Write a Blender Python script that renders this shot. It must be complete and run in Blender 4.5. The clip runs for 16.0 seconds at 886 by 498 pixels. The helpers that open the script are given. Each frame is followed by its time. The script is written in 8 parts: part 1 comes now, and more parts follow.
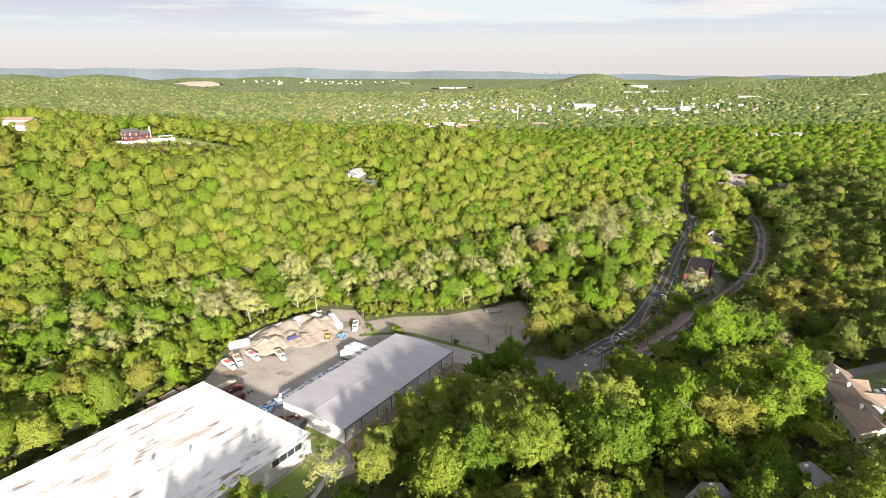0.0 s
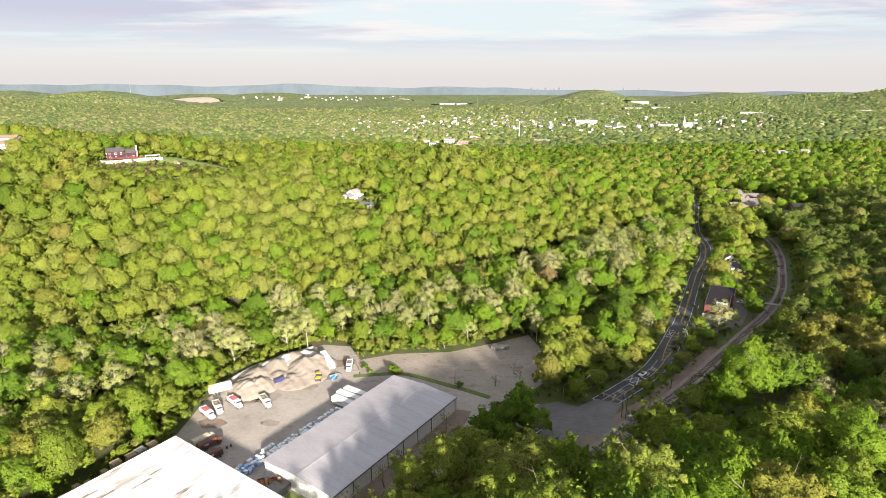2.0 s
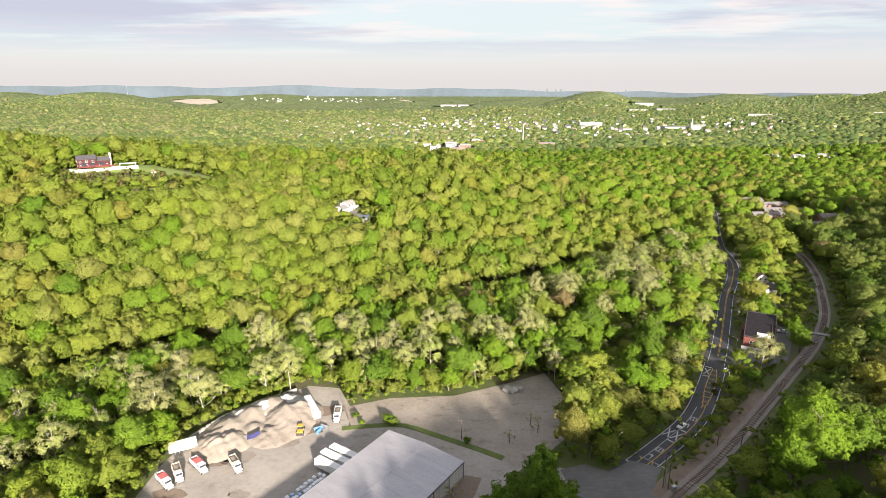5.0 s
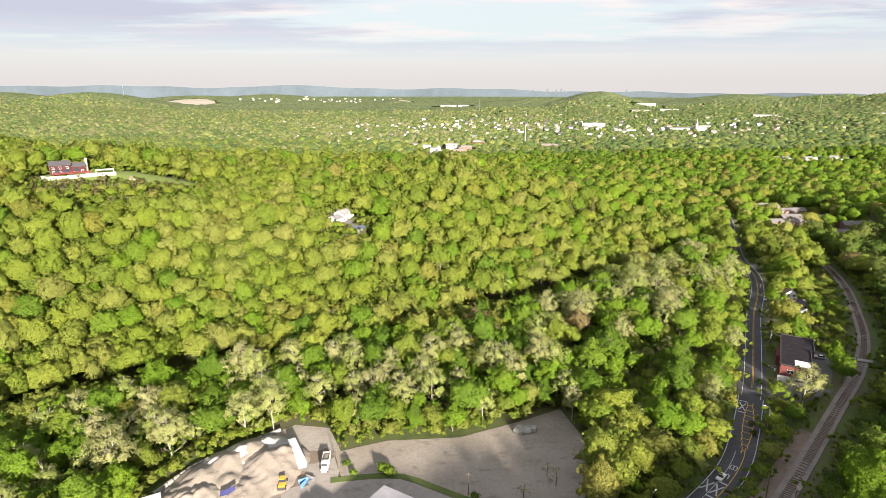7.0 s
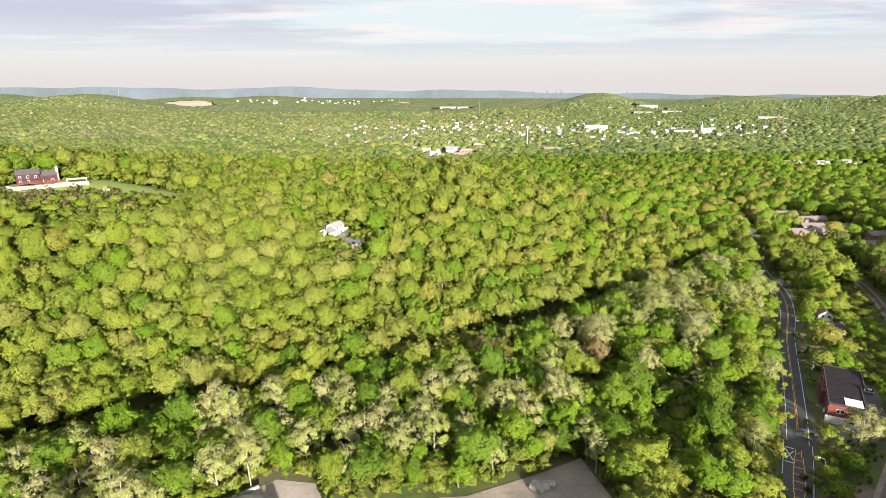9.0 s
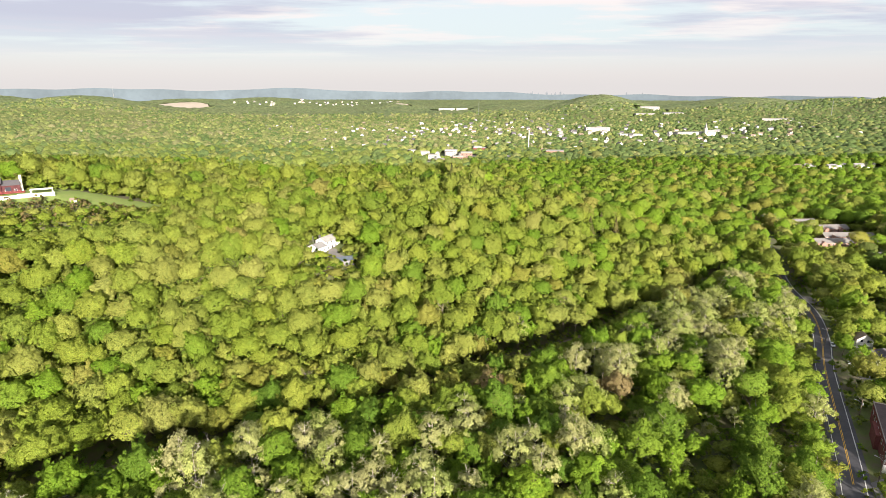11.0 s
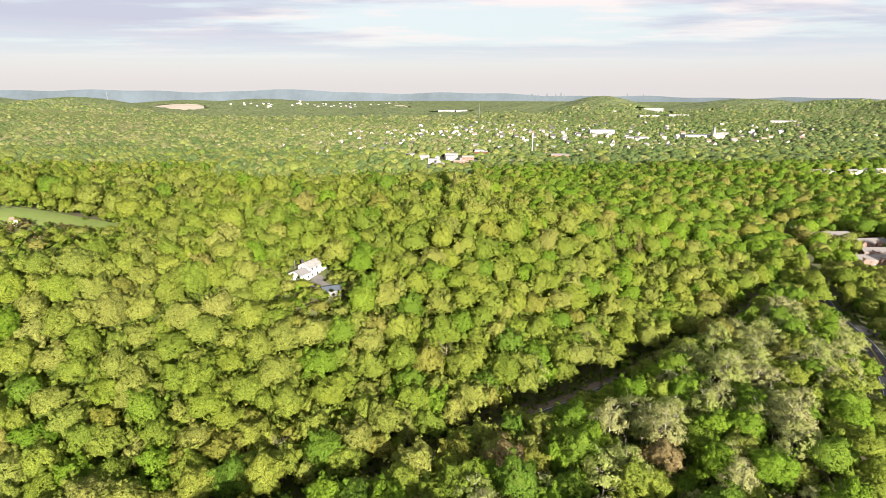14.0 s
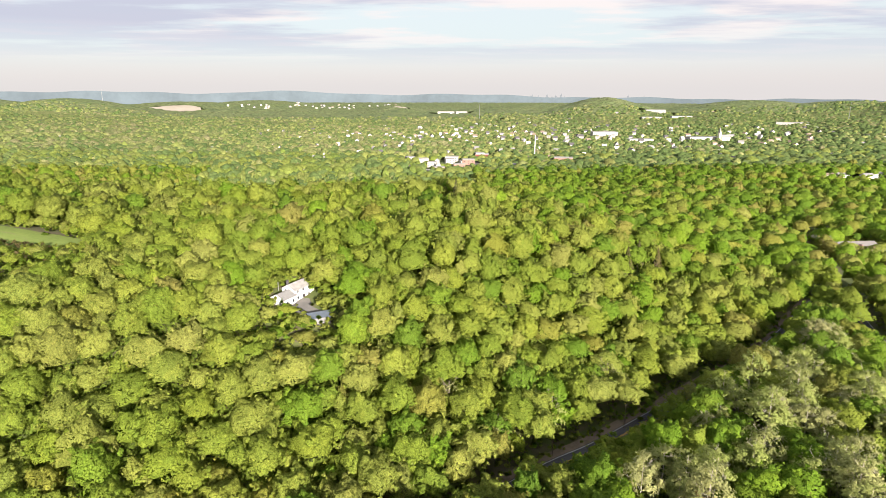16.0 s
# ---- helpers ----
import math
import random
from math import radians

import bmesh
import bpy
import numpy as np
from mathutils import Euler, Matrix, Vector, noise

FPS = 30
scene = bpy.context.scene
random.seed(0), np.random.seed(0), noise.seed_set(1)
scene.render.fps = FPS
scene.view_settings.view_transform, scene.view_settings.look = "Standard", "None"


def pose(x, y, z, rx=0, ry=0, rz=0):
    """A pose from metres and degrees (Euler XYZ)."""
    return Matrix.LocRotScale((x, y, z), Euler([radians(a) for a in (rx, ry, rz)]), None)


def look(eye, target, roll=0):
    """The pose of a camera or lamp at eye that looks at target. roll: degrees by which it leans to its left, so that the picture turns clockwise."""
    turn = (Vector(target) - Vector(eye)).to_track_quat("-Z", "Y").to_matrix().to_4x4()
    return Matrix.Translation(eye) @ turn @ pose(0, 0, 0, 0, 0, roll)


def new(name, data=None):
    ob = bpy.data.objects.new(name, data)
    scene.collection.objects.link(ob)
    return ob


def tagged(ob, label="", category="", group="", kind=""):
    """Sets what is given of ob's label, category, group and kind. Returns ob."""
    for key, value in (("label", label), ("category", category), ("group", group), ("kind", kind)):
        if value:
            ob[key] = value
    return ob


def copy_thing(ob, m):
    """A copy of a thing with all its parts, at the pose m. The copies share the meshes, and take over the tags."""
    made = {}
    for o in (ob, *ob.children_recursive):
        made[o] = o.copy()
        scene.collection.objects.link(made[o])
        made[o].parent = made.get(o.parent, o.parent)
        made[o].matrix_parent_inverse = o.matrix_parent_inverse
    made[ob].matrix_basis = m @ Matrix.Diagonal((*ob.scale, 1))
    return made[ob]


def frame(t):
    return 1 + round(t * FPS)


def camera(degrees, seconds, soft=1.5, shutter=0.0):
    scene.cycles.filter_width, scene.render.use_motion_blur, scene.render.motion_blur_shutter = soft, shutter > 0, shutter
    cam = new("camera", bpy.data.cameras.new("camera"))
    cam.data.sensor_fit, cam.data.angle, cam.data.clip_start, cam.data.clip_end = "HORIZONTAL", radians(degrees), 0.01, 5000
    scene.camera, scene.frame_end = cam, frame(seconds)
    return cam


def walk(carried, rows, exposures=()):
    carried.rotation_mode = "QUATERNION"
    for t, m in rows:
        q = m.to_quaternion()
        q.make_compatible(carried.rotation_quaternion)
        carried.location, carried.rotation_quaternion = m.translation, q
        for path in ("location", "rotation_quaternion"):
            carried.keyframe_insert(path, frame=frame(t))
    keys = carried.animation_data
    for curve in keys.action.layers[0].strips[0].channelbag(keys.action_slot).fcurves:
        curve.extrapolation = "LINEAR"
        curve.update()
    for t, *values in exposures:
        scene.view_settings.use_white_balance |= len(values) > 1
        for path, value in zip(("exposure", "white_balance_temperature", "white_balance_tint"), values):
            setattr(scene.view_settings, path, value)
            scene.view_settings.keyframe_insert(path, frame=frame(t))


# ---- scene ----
# ---------------------------------------------------------------- camera
cam = camera(75.2, 16.0, soft=0.7)
walk(cam, [
    (0.0, pose(-0.00, 0.00, 123.20, 72.29, 0.00, -0.00)),
    (0.5, pose(-0.27, 6.23, 123.25, 72.94, 0.00, 0.02)),
    (1.0, pose(-0.55, 12.43, 123.29, 73.23, 0.00, 0.00)),
    (1.5, pose(-0.83, 18.59, 123.32, 73.61, 0.00, -0.02)),
    (2.0, pose(-1.10, 24.73, 123.32, 73.76, 0.00, -0.01)),
    (3.0, pose(-1.57, 37.16, 123.27, 73.79, 0.00, 0.02)),
    (4.0, pose(-1.94, 49.94, 123.18, 73.88, 0.00, 0.06)),
    (6.5, pose(-3.35, 84.93, 123.09, 73.89, 0.00, 0.07)),
    (7.5, pose(-4.21, 99.85, 123.05, 73.91, 0.00, -0.04)),
    (9.0, pose(-5.40, 122.37, 123.09, 74.03, 0.00, -0.07)),
    (11.5, pose(-6.35, 159.30, 123.04, 74.17, 0.00, -0.23)),
    (13.0, pose(-7.23, 181.28, 122.79, 74.20, 0.00, -0.27)),
    (14.5, pose(-7.99, 203.38, 122.48, 74.34, 0.00, -0.29)),
    (16.0, pose(-8.61, 225.54, 122.09, 74.42, 0.00, -0.35)),
])

# ---------------------------------------------------------------- light
SUN_AZ, SUN_EL = 160.5, 16.2     # degrees, clockwise from +y; degrees above the horizon
sun_way = Vector((math.sin(radians(SUN_AZ)) * math.cos(radians(SUN_EL)),
                  math.cos(radians(SUN_AZ)) * math.cos(radians(SUN_EL)), math.sin(radians(SUN_EL))))
sun = new("sun", bpy.data.lights.new("sun", "SUN"))
sun.data.energy, sun.data.angle, sun.data.color = 5.5, radians(3.0), (1.0, 0.90, 0.78)
sun.matrix_world = look(sun_way * 200, (0, 0, 0))
scene.view_settings.exposure = 1.75


def make_world():
    w = bpy.data.worlds.new("sky")
    w.use_nodes = True
    scene.world = w
    nt = w.node_tree
    N, L = nt.nodes, nt.links
    bg = N["Background"]
    sky = N.new("ShaderNodeTexSky")
    sky.sky_type, sky.sun_disc = "NISHITA", False
    sky.sun_elevation, sky.sun_rotation = radians(SUN_EL), radians(SUN_AZ)
    sky.air_density, sky.dust_density, sky.ozone_density = 1.0, 2.2, 1.0
    co = N.new("ShaderNodeTexCoord")
    sep = N.new("ShaderNodeSeparateXYZ")
    L.new(co.outputs["Generated"], sep.inputs[0])

    def m(op, a, b=None):
        n = N.new("ShaderNodeMath")
        n.operation = op
        for i, v in enumerate((a, b)):
            if v is None:
                continue
            if isinstance(v, (int, float)):
                n.inputs[i].default_value = v
            else:
                L.new(v, n.inputs[i])
        return n.outputs[0]
    # a flat cloud deck seen in perspective: the way divided by its height
    den = m("ADD", m("MAXIMUM", sep.outputs[2], 0.0), 0.035)
    vec = N.new("ShaderNodeCombineXYZ")
    L.new(m("DIVIDE", sep.outputs[0], den), vec.inputs[0])
    L.new(m("DIVIDE", sep.outputs[1], den), vec.inputs[1])

    def clouds(scale, lo, hi, off):
        mp = N.new("ShaderNodeMapping")
        mp.inputs["Location"].default_value = off
        mp.inputs["Scale"].default_value = scale
        L.new(vec.outputs[0], mp.inputs["Vector"])
        nz = N.new("ShaderNodeTexNoise")
        nz.inputs["Scale"].default_value, nz.inputs["Detail"].default_value, nz.inputs["Roughness"].default_value = 1.0, 7.0, 0.58
        L.new(mp.outputs[0], nz.inputs["Vector"])
        r = N.new("ShaderNodeMapRange")
        r.interpolation_type = "SMOOTHSTEP"
        r.inputs["From Min"].default_value, r.inputs["From Max"].default_value = lo, hi
        L.new(nz.outputs["Fac"], r.inputs["Value"])
        return r.outputs[0]
    high = N.new("ShaderNodeMapRange")
    high.inputs["From Min"].default_value, high.inputs["From Max"].default_value = 0.035, 0.095
    L.new(sep.outputs[2], high.inputs["Value"])
    grey = m("MULTIPLY", clouds((0.19, 0.34, 1), 0.43, 0.56, (2.3, 0.9, 0)), high.outputs[0])
    pale = m("MULTIPLY", clouds((0.42, 0.6, 1), 0.47, 0.60, (4.1, 2.2, 0)), high.outputs[0])

    def mix(fac, a, b):
        n = N.new("ShaderNodeMix")
        n.data_type = "RGBA"
        L.new(fac, n.inputs[0])
        for s, v in ((n.inputs[6], a), (n.inputs[7], b)):
            if isinstance(v, tuple):
                s.default_value = v
            else:
                L.new(v, s)
        return n.outputs[2]
    haze = N.new("ShaderNodeMapRange")
    haze.inputs["From Min"].default_value, haze.inputs["From Max"].default_value = 0.0, 0.30
    haze.inputs["To Min"].default_value, haze.inputs["To Max"].default_value = 0.85, 0.95
    L.new(sep.outputs[2], haze.inputs["Value"])
    rise = N.new("ShaderNodeMapRange")
    rise.interpolation_type = "SMOOTHSTEP"
    rise.inputs["From Min"].default_value, rise.inputs["From Max"].default_value = 0.01, 0.075
    L.new(sep.outputs[2], rise.inputs["Value"])
    sk = mix(haze.outputs[0], sky.outputs[0], mix(rise.outputs[0], SKY_WARM, SKY_HAZE))
    sk = mix(m("MULTIPLY", pale, 0.8), sk, SKY_PALE)
    sk = mix(m("MULTIPLY", grey, 0.95), sk, SKY_GREY)
    L.new(sk, bg.inputs["Color"])
    bg.inputs["Strength"].default_value = 0.063


SKY_WARM, SKY_HAZE = (4.25, 4.02, 4.0, 1), (3.85, 4.2, 4.4, 1)
SKY_PALE, SKY_GREY = (4.9, 4.4, 4.3, 1), (2.9, 3.0, 3.6, 1)
make_world()


# ---------------------------------------------------------------- materials
class Mat:
    """A small builder for procedural node materials."""

    def __init__(self, name):
        self.m = bpy.data.materials.new(name)
        self.m.use_nodes = True
        self.N, self.L = self.m.node_tree.nodes, self.m.node_tree.links
        self.bsdf = self.N["Principled BSDF"]

    def put(self, sock, v):
        if isinstance(v, (int, float)):
            sock.default_value = v
        elif isinstance(v, (tuple, list)):
            sock.default_value = tuple(v) + ((1,) if len(v) == 3 and len(sock.default_value) == 4 else ())
        else:
            self.L.new(v, sock)

    def coord(self, space="Object"):
        return self.N.new("ShaderNodeTexCoord").outputs[space]

    def place(self):
        return self.N.new("ShaderNodeNewGeometry").outputs["Position"]

    def noise(self, scale, detail=4, rough=0.55, vec=None, stretch=(1, 1, 1)):
        mp = self.N.new("ShaderNodeMapping")
        mp.inputs["Scale"].default_value = stretch
        self.L.new(vec or self.place(), mp.inputs["Vector"])
        n = self.N.new("ShaderNodeTexNoise")
        n.inputs["Scale"].default_value, n.inputs["Detail"].default_value, n.inputs["Roughness"].default_value = scale, detail, rough
        self.L.new(mp.outputs[0], n.inputs["Vector"])
        return n.outputs["Fac"]

    def ramp(self, fac, *stops):
        n = self.N.new("ShaderNodeValToRGB")
        e = n.color_ramp.elements
        while len(e) < len(stops):
            e.new(0.5)
        for el, (p, c) in zip(e, stops):
            el.position, el.color = p, (*c, 1) if len(c) == 3 else c
        self.L.new(fac, n.inputs[0])
        return n.outputs[0]

    def mix(self, fac, a, b, mode="MIX"):
        n = self.N.new("ShaderNodeMix")
        n.data_type, n.blend_type = "RGBA", mode
        self.put(n.inputs[0], fac)
        self.put(n.inputs[6], a)
        self.put(n.inputs[7], b)
        return n.outputs[2]

    def math(self, op, a, b=0.0):
        n = self.N.new("ShaderNodeMath")
        n.operation = op
        self.put(n.inputs[0], a)
        self.put(n.inputs[1], b)
        return n.outputs[0]

    def rand(self):
        return self.N.new("ShaderNodeObjectInfo").outputs["Random"]

    def attr(self, name):
        n = self.N.new("ShaderNodeAttribute")
        n.attribute_name = name
        return n.outputs["Fac"]

    def bump(self, height, strength=0.4, dist=0.1):
        n = self.N.new("ShaderNodeBump")
        n.inputs["Strength"].default_value, n.inputs["Distance"].default_value = strength, dist
        self.L.new(height, n.inputs["Height"])
        self.L.new(n.outputs[0], self.bsdf.inputs["Normal"])

    def done(self, color, rough=0.8, metal=0.0, **kw):
        self.put(self.bsdf.inputs["Base Color"], color)
        self.put(self.bsdf.inputs["Roughness"], rough)
        self.put(self.bsdf.inputs["Metallic"], metal)
        for k, v in kw.items():
            self.put(self.bsdf.inputs[k], v)
        return self.m


def plain(name, c, rough=0.6, metal=0.0, vary=0.18, scale=0.7):
    """Painted or raw surface with blotches and fine grain."""
    M = Mat(name)
    a = M.noise(scale, 5, 0.6)
    b = M.noise(scale * 9, 3, 0.6)
    f = M.math("ADD", M.math("MULTIPLY", a, 0.65), M.math("MULTIPLY", b, 0.35))
    dark = tuple(x * (1 - vary * 1.6) for x in c)
    lite = tuple(min(1, x * (1 + vary * 0.8)) for x in c)
    col = M.ramp(f, (0.32, dark), (0.62, lite))
    M.bump(b, 0.15, 0.02)
    M.bsdf.inputs["Specular IOR Level"].default_value = 0.5 if rough < 0.6 else 0.15
    return M.done(col, rough, metal)


def foliage_material(name, stops, see_through=0.42, dapple=1.05, grain=2.2, gaps=0.0, leafy=2.3):
    """Leaves: a tone for each tree, small changes from leaf to leaf; gaps is the share of air between the leaves."""
    M = Mat(name)
    tone = M.math("FRACT", M.math("ADD", M.attr("tone"), M.rand()))
    n = len(stops)
    col = M.ramp(tone, *[(i / (n - 1) if n > 1 else 0, c) for i, c in enumerate(stops)])
    isl = M.N.new("ShaderNodeNewGeometry").outputs["Random Per Island"]
    fine = M.noise(grain, 5, 0.75)
    dap = M.N.new("ShaderNodeMapRange")
    for key, q in (("From Min", 0.36), ("From Max", 0.66), ("To Min", 1 - 0.5 * dapple), ("To Max", 1 + 0.45 * dapple)):
        dap.inputs[key].default_value = q
    M.put(dap.inputs["Value"], fine)
    v = M.math("ADD", M.math("MULTIPLY", isl, 0.22), M.math("MULTIPLY", M.noise(0.12, 3), 0.3))
    v = M.math("MULTIPLY", M.math("ADD", v, 0.80), dap.outputs[0])
    M.bump(fine, 0.6, 0.4)
    hsv = M.N.new("ShaderNodeHueSaturation")
    M.put(hsv.inputs["Value"], v)
    M.put(hsv.inputs["Hue"], M.math("ADD", M.math("MULTIPLY", isl, -0.016), 0.508))
    M.put(hsv.inputs["Color"], col)
    M.done(hsv.outputs[0], 0.7, 0.0)
    M.put(M.bsdf.inputs["Specular IOR Level"], 0.08)
    tr = M.N.new("ShaderNodeBsdfTranslucent")
    M.put(tr.inputs["Color"], hsv.outputs[0])
    mx = M.N.new("ShaderNodeMixShader")
    mx.inputs[0].default_value = see_through
    M.L.new(M.bsdf.outputs[0], mx.inputs[1])
    M.L.new(tr.outputs[0], mx.inputs[2])
    out = mx.outputs[0]
    if gaps:
        hole = M.math("GREATER_THAN", M.noise(leafy, 3, 0.6), 0.5 + 0.30 * (0.5 - gaps))
        air = M.N.new("ShaderNodeBsdfTransparent")
        cut = M.N.new("ShaderNodeMixShader")
        M.L.new(hole, cut.inputs[0])
        M.L.new(out, cut.inputs[1])
        M.L.new(air.outputs[0], cut.inputs[2])
        out = cut.outputs[0]
    M.L.new(out, M.N["Material Output"].inputs["Surface"])
    return M.m


LEAF = foliage_material("spring_leaves", [
    (0.174, 0.218, 0.028), (0.199, 0.232, 0.038), (0.149, 0.204, 0.026), (0.209, 0.230, 0.050), (0.166, 0.216, 0.026),
    (0.139, 0.192, 0.026), (0.188, 0.232, 0.034), (0.219, 0.234, 0.058), (0.155, 0.210, 0.026), (0.197, 0.212, 0.048)], gaps=0.35)
LEAF_DARK = foliage_material("deep_green_leaves", [
    (0.116, 0.196, 0.017), (0.144, 0.228, 0.020), (0.096, 0.164, 0.019), (0.152, 0.224, 0.025)], gaps=0.36)
# Leaf colours darkened to imitate the shade on the woods beyond the railway.
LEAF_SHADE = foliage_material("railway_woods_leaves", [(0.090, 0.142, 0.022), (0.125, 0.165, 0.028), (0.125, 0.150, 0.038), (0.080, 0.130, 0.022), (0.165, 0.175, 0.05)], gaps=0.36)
LEAF_PALE = foliage_material("budding_leaves", see_through=0.40, gaps=0.26, leafy=3.0, stops=[
    (0.300, 0.318, 0.115), (0.262, 0.305, 0.084), (0.315, 0.310, 0.140), (0.245, 0.298, 0.076), (0.305, 0.295, 0.135)])
LEAF_OAK = foliage_material("olive_young_leaves", [(0.205, 0.205, 0.040), (0.190, 0.205, 0.034), (0.222, 0.212, 0.055), (0.175, 0.190, 0.034)], gaps=0.36)
LEAF_RED = foliage_material("coppery_leaves", [(0.21, 0.165, 0.075), (0.20, 0.17, 0.065), (0.18, 0.13, 0.065)], gaps=0.4)
LEAF_UNDER = foliage_material("lower_leaves", [(0.135, 0.182, 0.026), (0.165, 0.200, 0.034), (0.120, 0.168, 0.026)], dapple=1.3, grain=0.9, gaps=0.34, leafy=1.0)
# Distance haze is mixed into the next four leaf colours: bluer, less saturated.
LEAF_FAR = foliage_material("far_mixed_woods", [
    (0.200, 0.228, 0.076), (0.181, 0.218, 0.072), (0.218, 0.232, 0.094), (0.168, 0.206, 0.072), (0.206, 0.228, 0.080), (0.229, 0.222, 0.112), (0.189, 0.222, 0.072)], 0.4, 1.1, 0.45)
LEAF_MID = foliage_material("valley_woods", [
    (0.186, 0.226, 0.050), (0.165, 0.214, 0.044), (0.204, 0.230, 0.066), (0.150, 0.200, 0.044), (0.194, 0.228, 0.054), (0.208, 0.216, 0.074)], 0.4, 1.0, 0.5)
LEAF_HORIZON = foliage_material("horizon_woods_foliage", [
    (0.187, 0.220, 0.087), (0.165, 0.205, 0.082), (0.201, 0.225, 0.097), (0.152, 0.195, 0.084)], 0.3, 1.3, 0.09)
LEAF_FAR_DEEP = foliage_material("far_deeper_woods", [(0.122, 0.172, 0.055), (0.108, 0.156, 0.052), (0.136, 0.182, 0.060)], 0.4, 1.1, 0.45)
CONIFER = foliage_material("brownish_needles", [(0.080, 0.070, 0.025), (0.06, 0.065, 0.025)], 0.1)


def bark(name, a, b):
    M = Mat(name)
    f = M.noise(1.1, 6, 0.65, stretch=(1, 1, 0.35))
    M.bump(M.noise(6, 4, stretch=(1, 1, 0.2)), 0.6, 0.04)
    return M.done(M.ramp(f, (0.35, a), (0.62, b)), 0.85)


BARK = bark("grey_brown_bark", (0.09, 0.07, 0.05), (0.19, 0.155, 0.115))
BARK_PALE = bark("pale_sycamore_bark", (0.22, 0.195, 0.15), (0.40, 0.36, 0.29))


def ground_material():
    M = Mat("woodland_floor")
    a, b, c = M.noise(0.02, 6), M.noise(0.25, 5), M.noise(2.2, 4)
    f = M.math("ADD", M.math("MULTIPLY", a, 0.5), M.math("MULTIPLY", b, 0.5))
    col = M.ramp(f, (0.36, (0.055, 0.075, 0.018)), (0.48, (0.085, 0.11, 0.022)), (0.56, (0.10, 0.085, 0.045)), (0.66, (0.13, 0.105, 0.065)))
    col = M.mix(M.math("MULTIPLY", c, 0.45), col, (0.045, 0.06, 0.016))
    M.bump(c, 0.5, 0.25)
    return M.done(col, 0.95)


def gravel_material(name, a, b, stain, scale=1.0):
    M = Mat(name)
    f1, f2, f3 = M.noise(0.06 * scale, 6, 0.6), M.noise(0.6 * scale, 5), M.noise(6 * scale, 3)
    col = M.ramp(M.math("ADD", M.math("MULTIPLY", f1, 0.6), M.math("MULTIPLY", f2, 0.4)), (0.36, a), (0.62, b))
    st = M.ramp(M.noise(0.11 * scale, 5, 0.65, stretch=(1, 1.9, 1)), (0.56, (0, 0, 0)), (0.68, (1, 1, 1)))
    col = M.mix(M.math("MULTIPLY", st, 0.6), col, stain)
    col = M.mix(M.math("MULTIPLY", f3, 0.25), col, tuple(x * 0.7 for x in a))
    M.bump(f3, 0.5, 0.05)
    return M.done(col, 0.95)


def asphalt_material(name, a, b):
    M = Mat(name)
    f1, f2, f3 = M.noise(0.09, 6, 0.6), M.noise(0.9, 5, stretch=(0.4, 1, 1)), M.noise(14, 2)
    col = M.ramp(M.math("ADD", M.math("MULTIPLY", f1, 0.55), M.math("MULTIPLY", f2, 0.45)), (0.34, a), (0.64, b))
    crack = M.ramp(M.noise(0.22, 8, 0.75), (0.494, (1, 1, 1)), (0.50, (0.5, 0.5, 0.5)), (0.506, (1, 1, 1)))
    col = M.mix(0.8, col, crack, "MULTIPLY")
    M.bump(f3, 0.3, 0.01)
    return M.done(col, 0.85)


GROUND = ground_material()
GRAVEL = gravel_material("yard_gravel", (0.24, 0.21, 0.185), (0.335, 0.30, 0.265), (0.165, 0.135, 0.11))
GRAVEL_DARK = gravel_material("old_lot_gravel", (0.215, 0.182, 0.150), (0.31, 0.265, 0.225), (0.125, 0.098, 0.080), 1.3)
DIRT = gravel_material("red_brown_dirt", (0.145, 0.108, 0.080), (0.225, 0.168, 0.130), (0.075, 0.065, 0.035), 1.6)
BALLAST = gravel_material("rail_ballast", (0.165, 0.140, 0.122), (0.25, 0.215, 0.19), (0.11, 0.085, 0.072), 2.0)
ASPHALT = asphalt_material("road_asphalt", (0.040, 0.039, 0.046), (0.070, 0.068, 0.075))
ASPHALT_OLD = asphalt_material("worn_asphalt", (0.098, 0.092, 0.090), (0.150, 0.141, 0.136))
LAWN = gravel_material("mown_grass", (0.105, 0.155, 0.024), (0.155, 0.205, 0.038), (0.16, 0.15, 0.06))
ROUGH = gravel_material("rough_grass", (0.065, 0.095, 0.020), (0.110, 0.135, 0.032), (0.12, 0.105, 0.05), 4)
PAINT_WHITE = plain("worn_white_road_paint", (0.46, 0.46, 0.45), 0.7, vary=0.25, scale=2)
PAINT_YELLOW = plain("worn_yellow_road_paint", (0.55, 0.33, 0.05), 0.7, vary=0.25, scale=2)


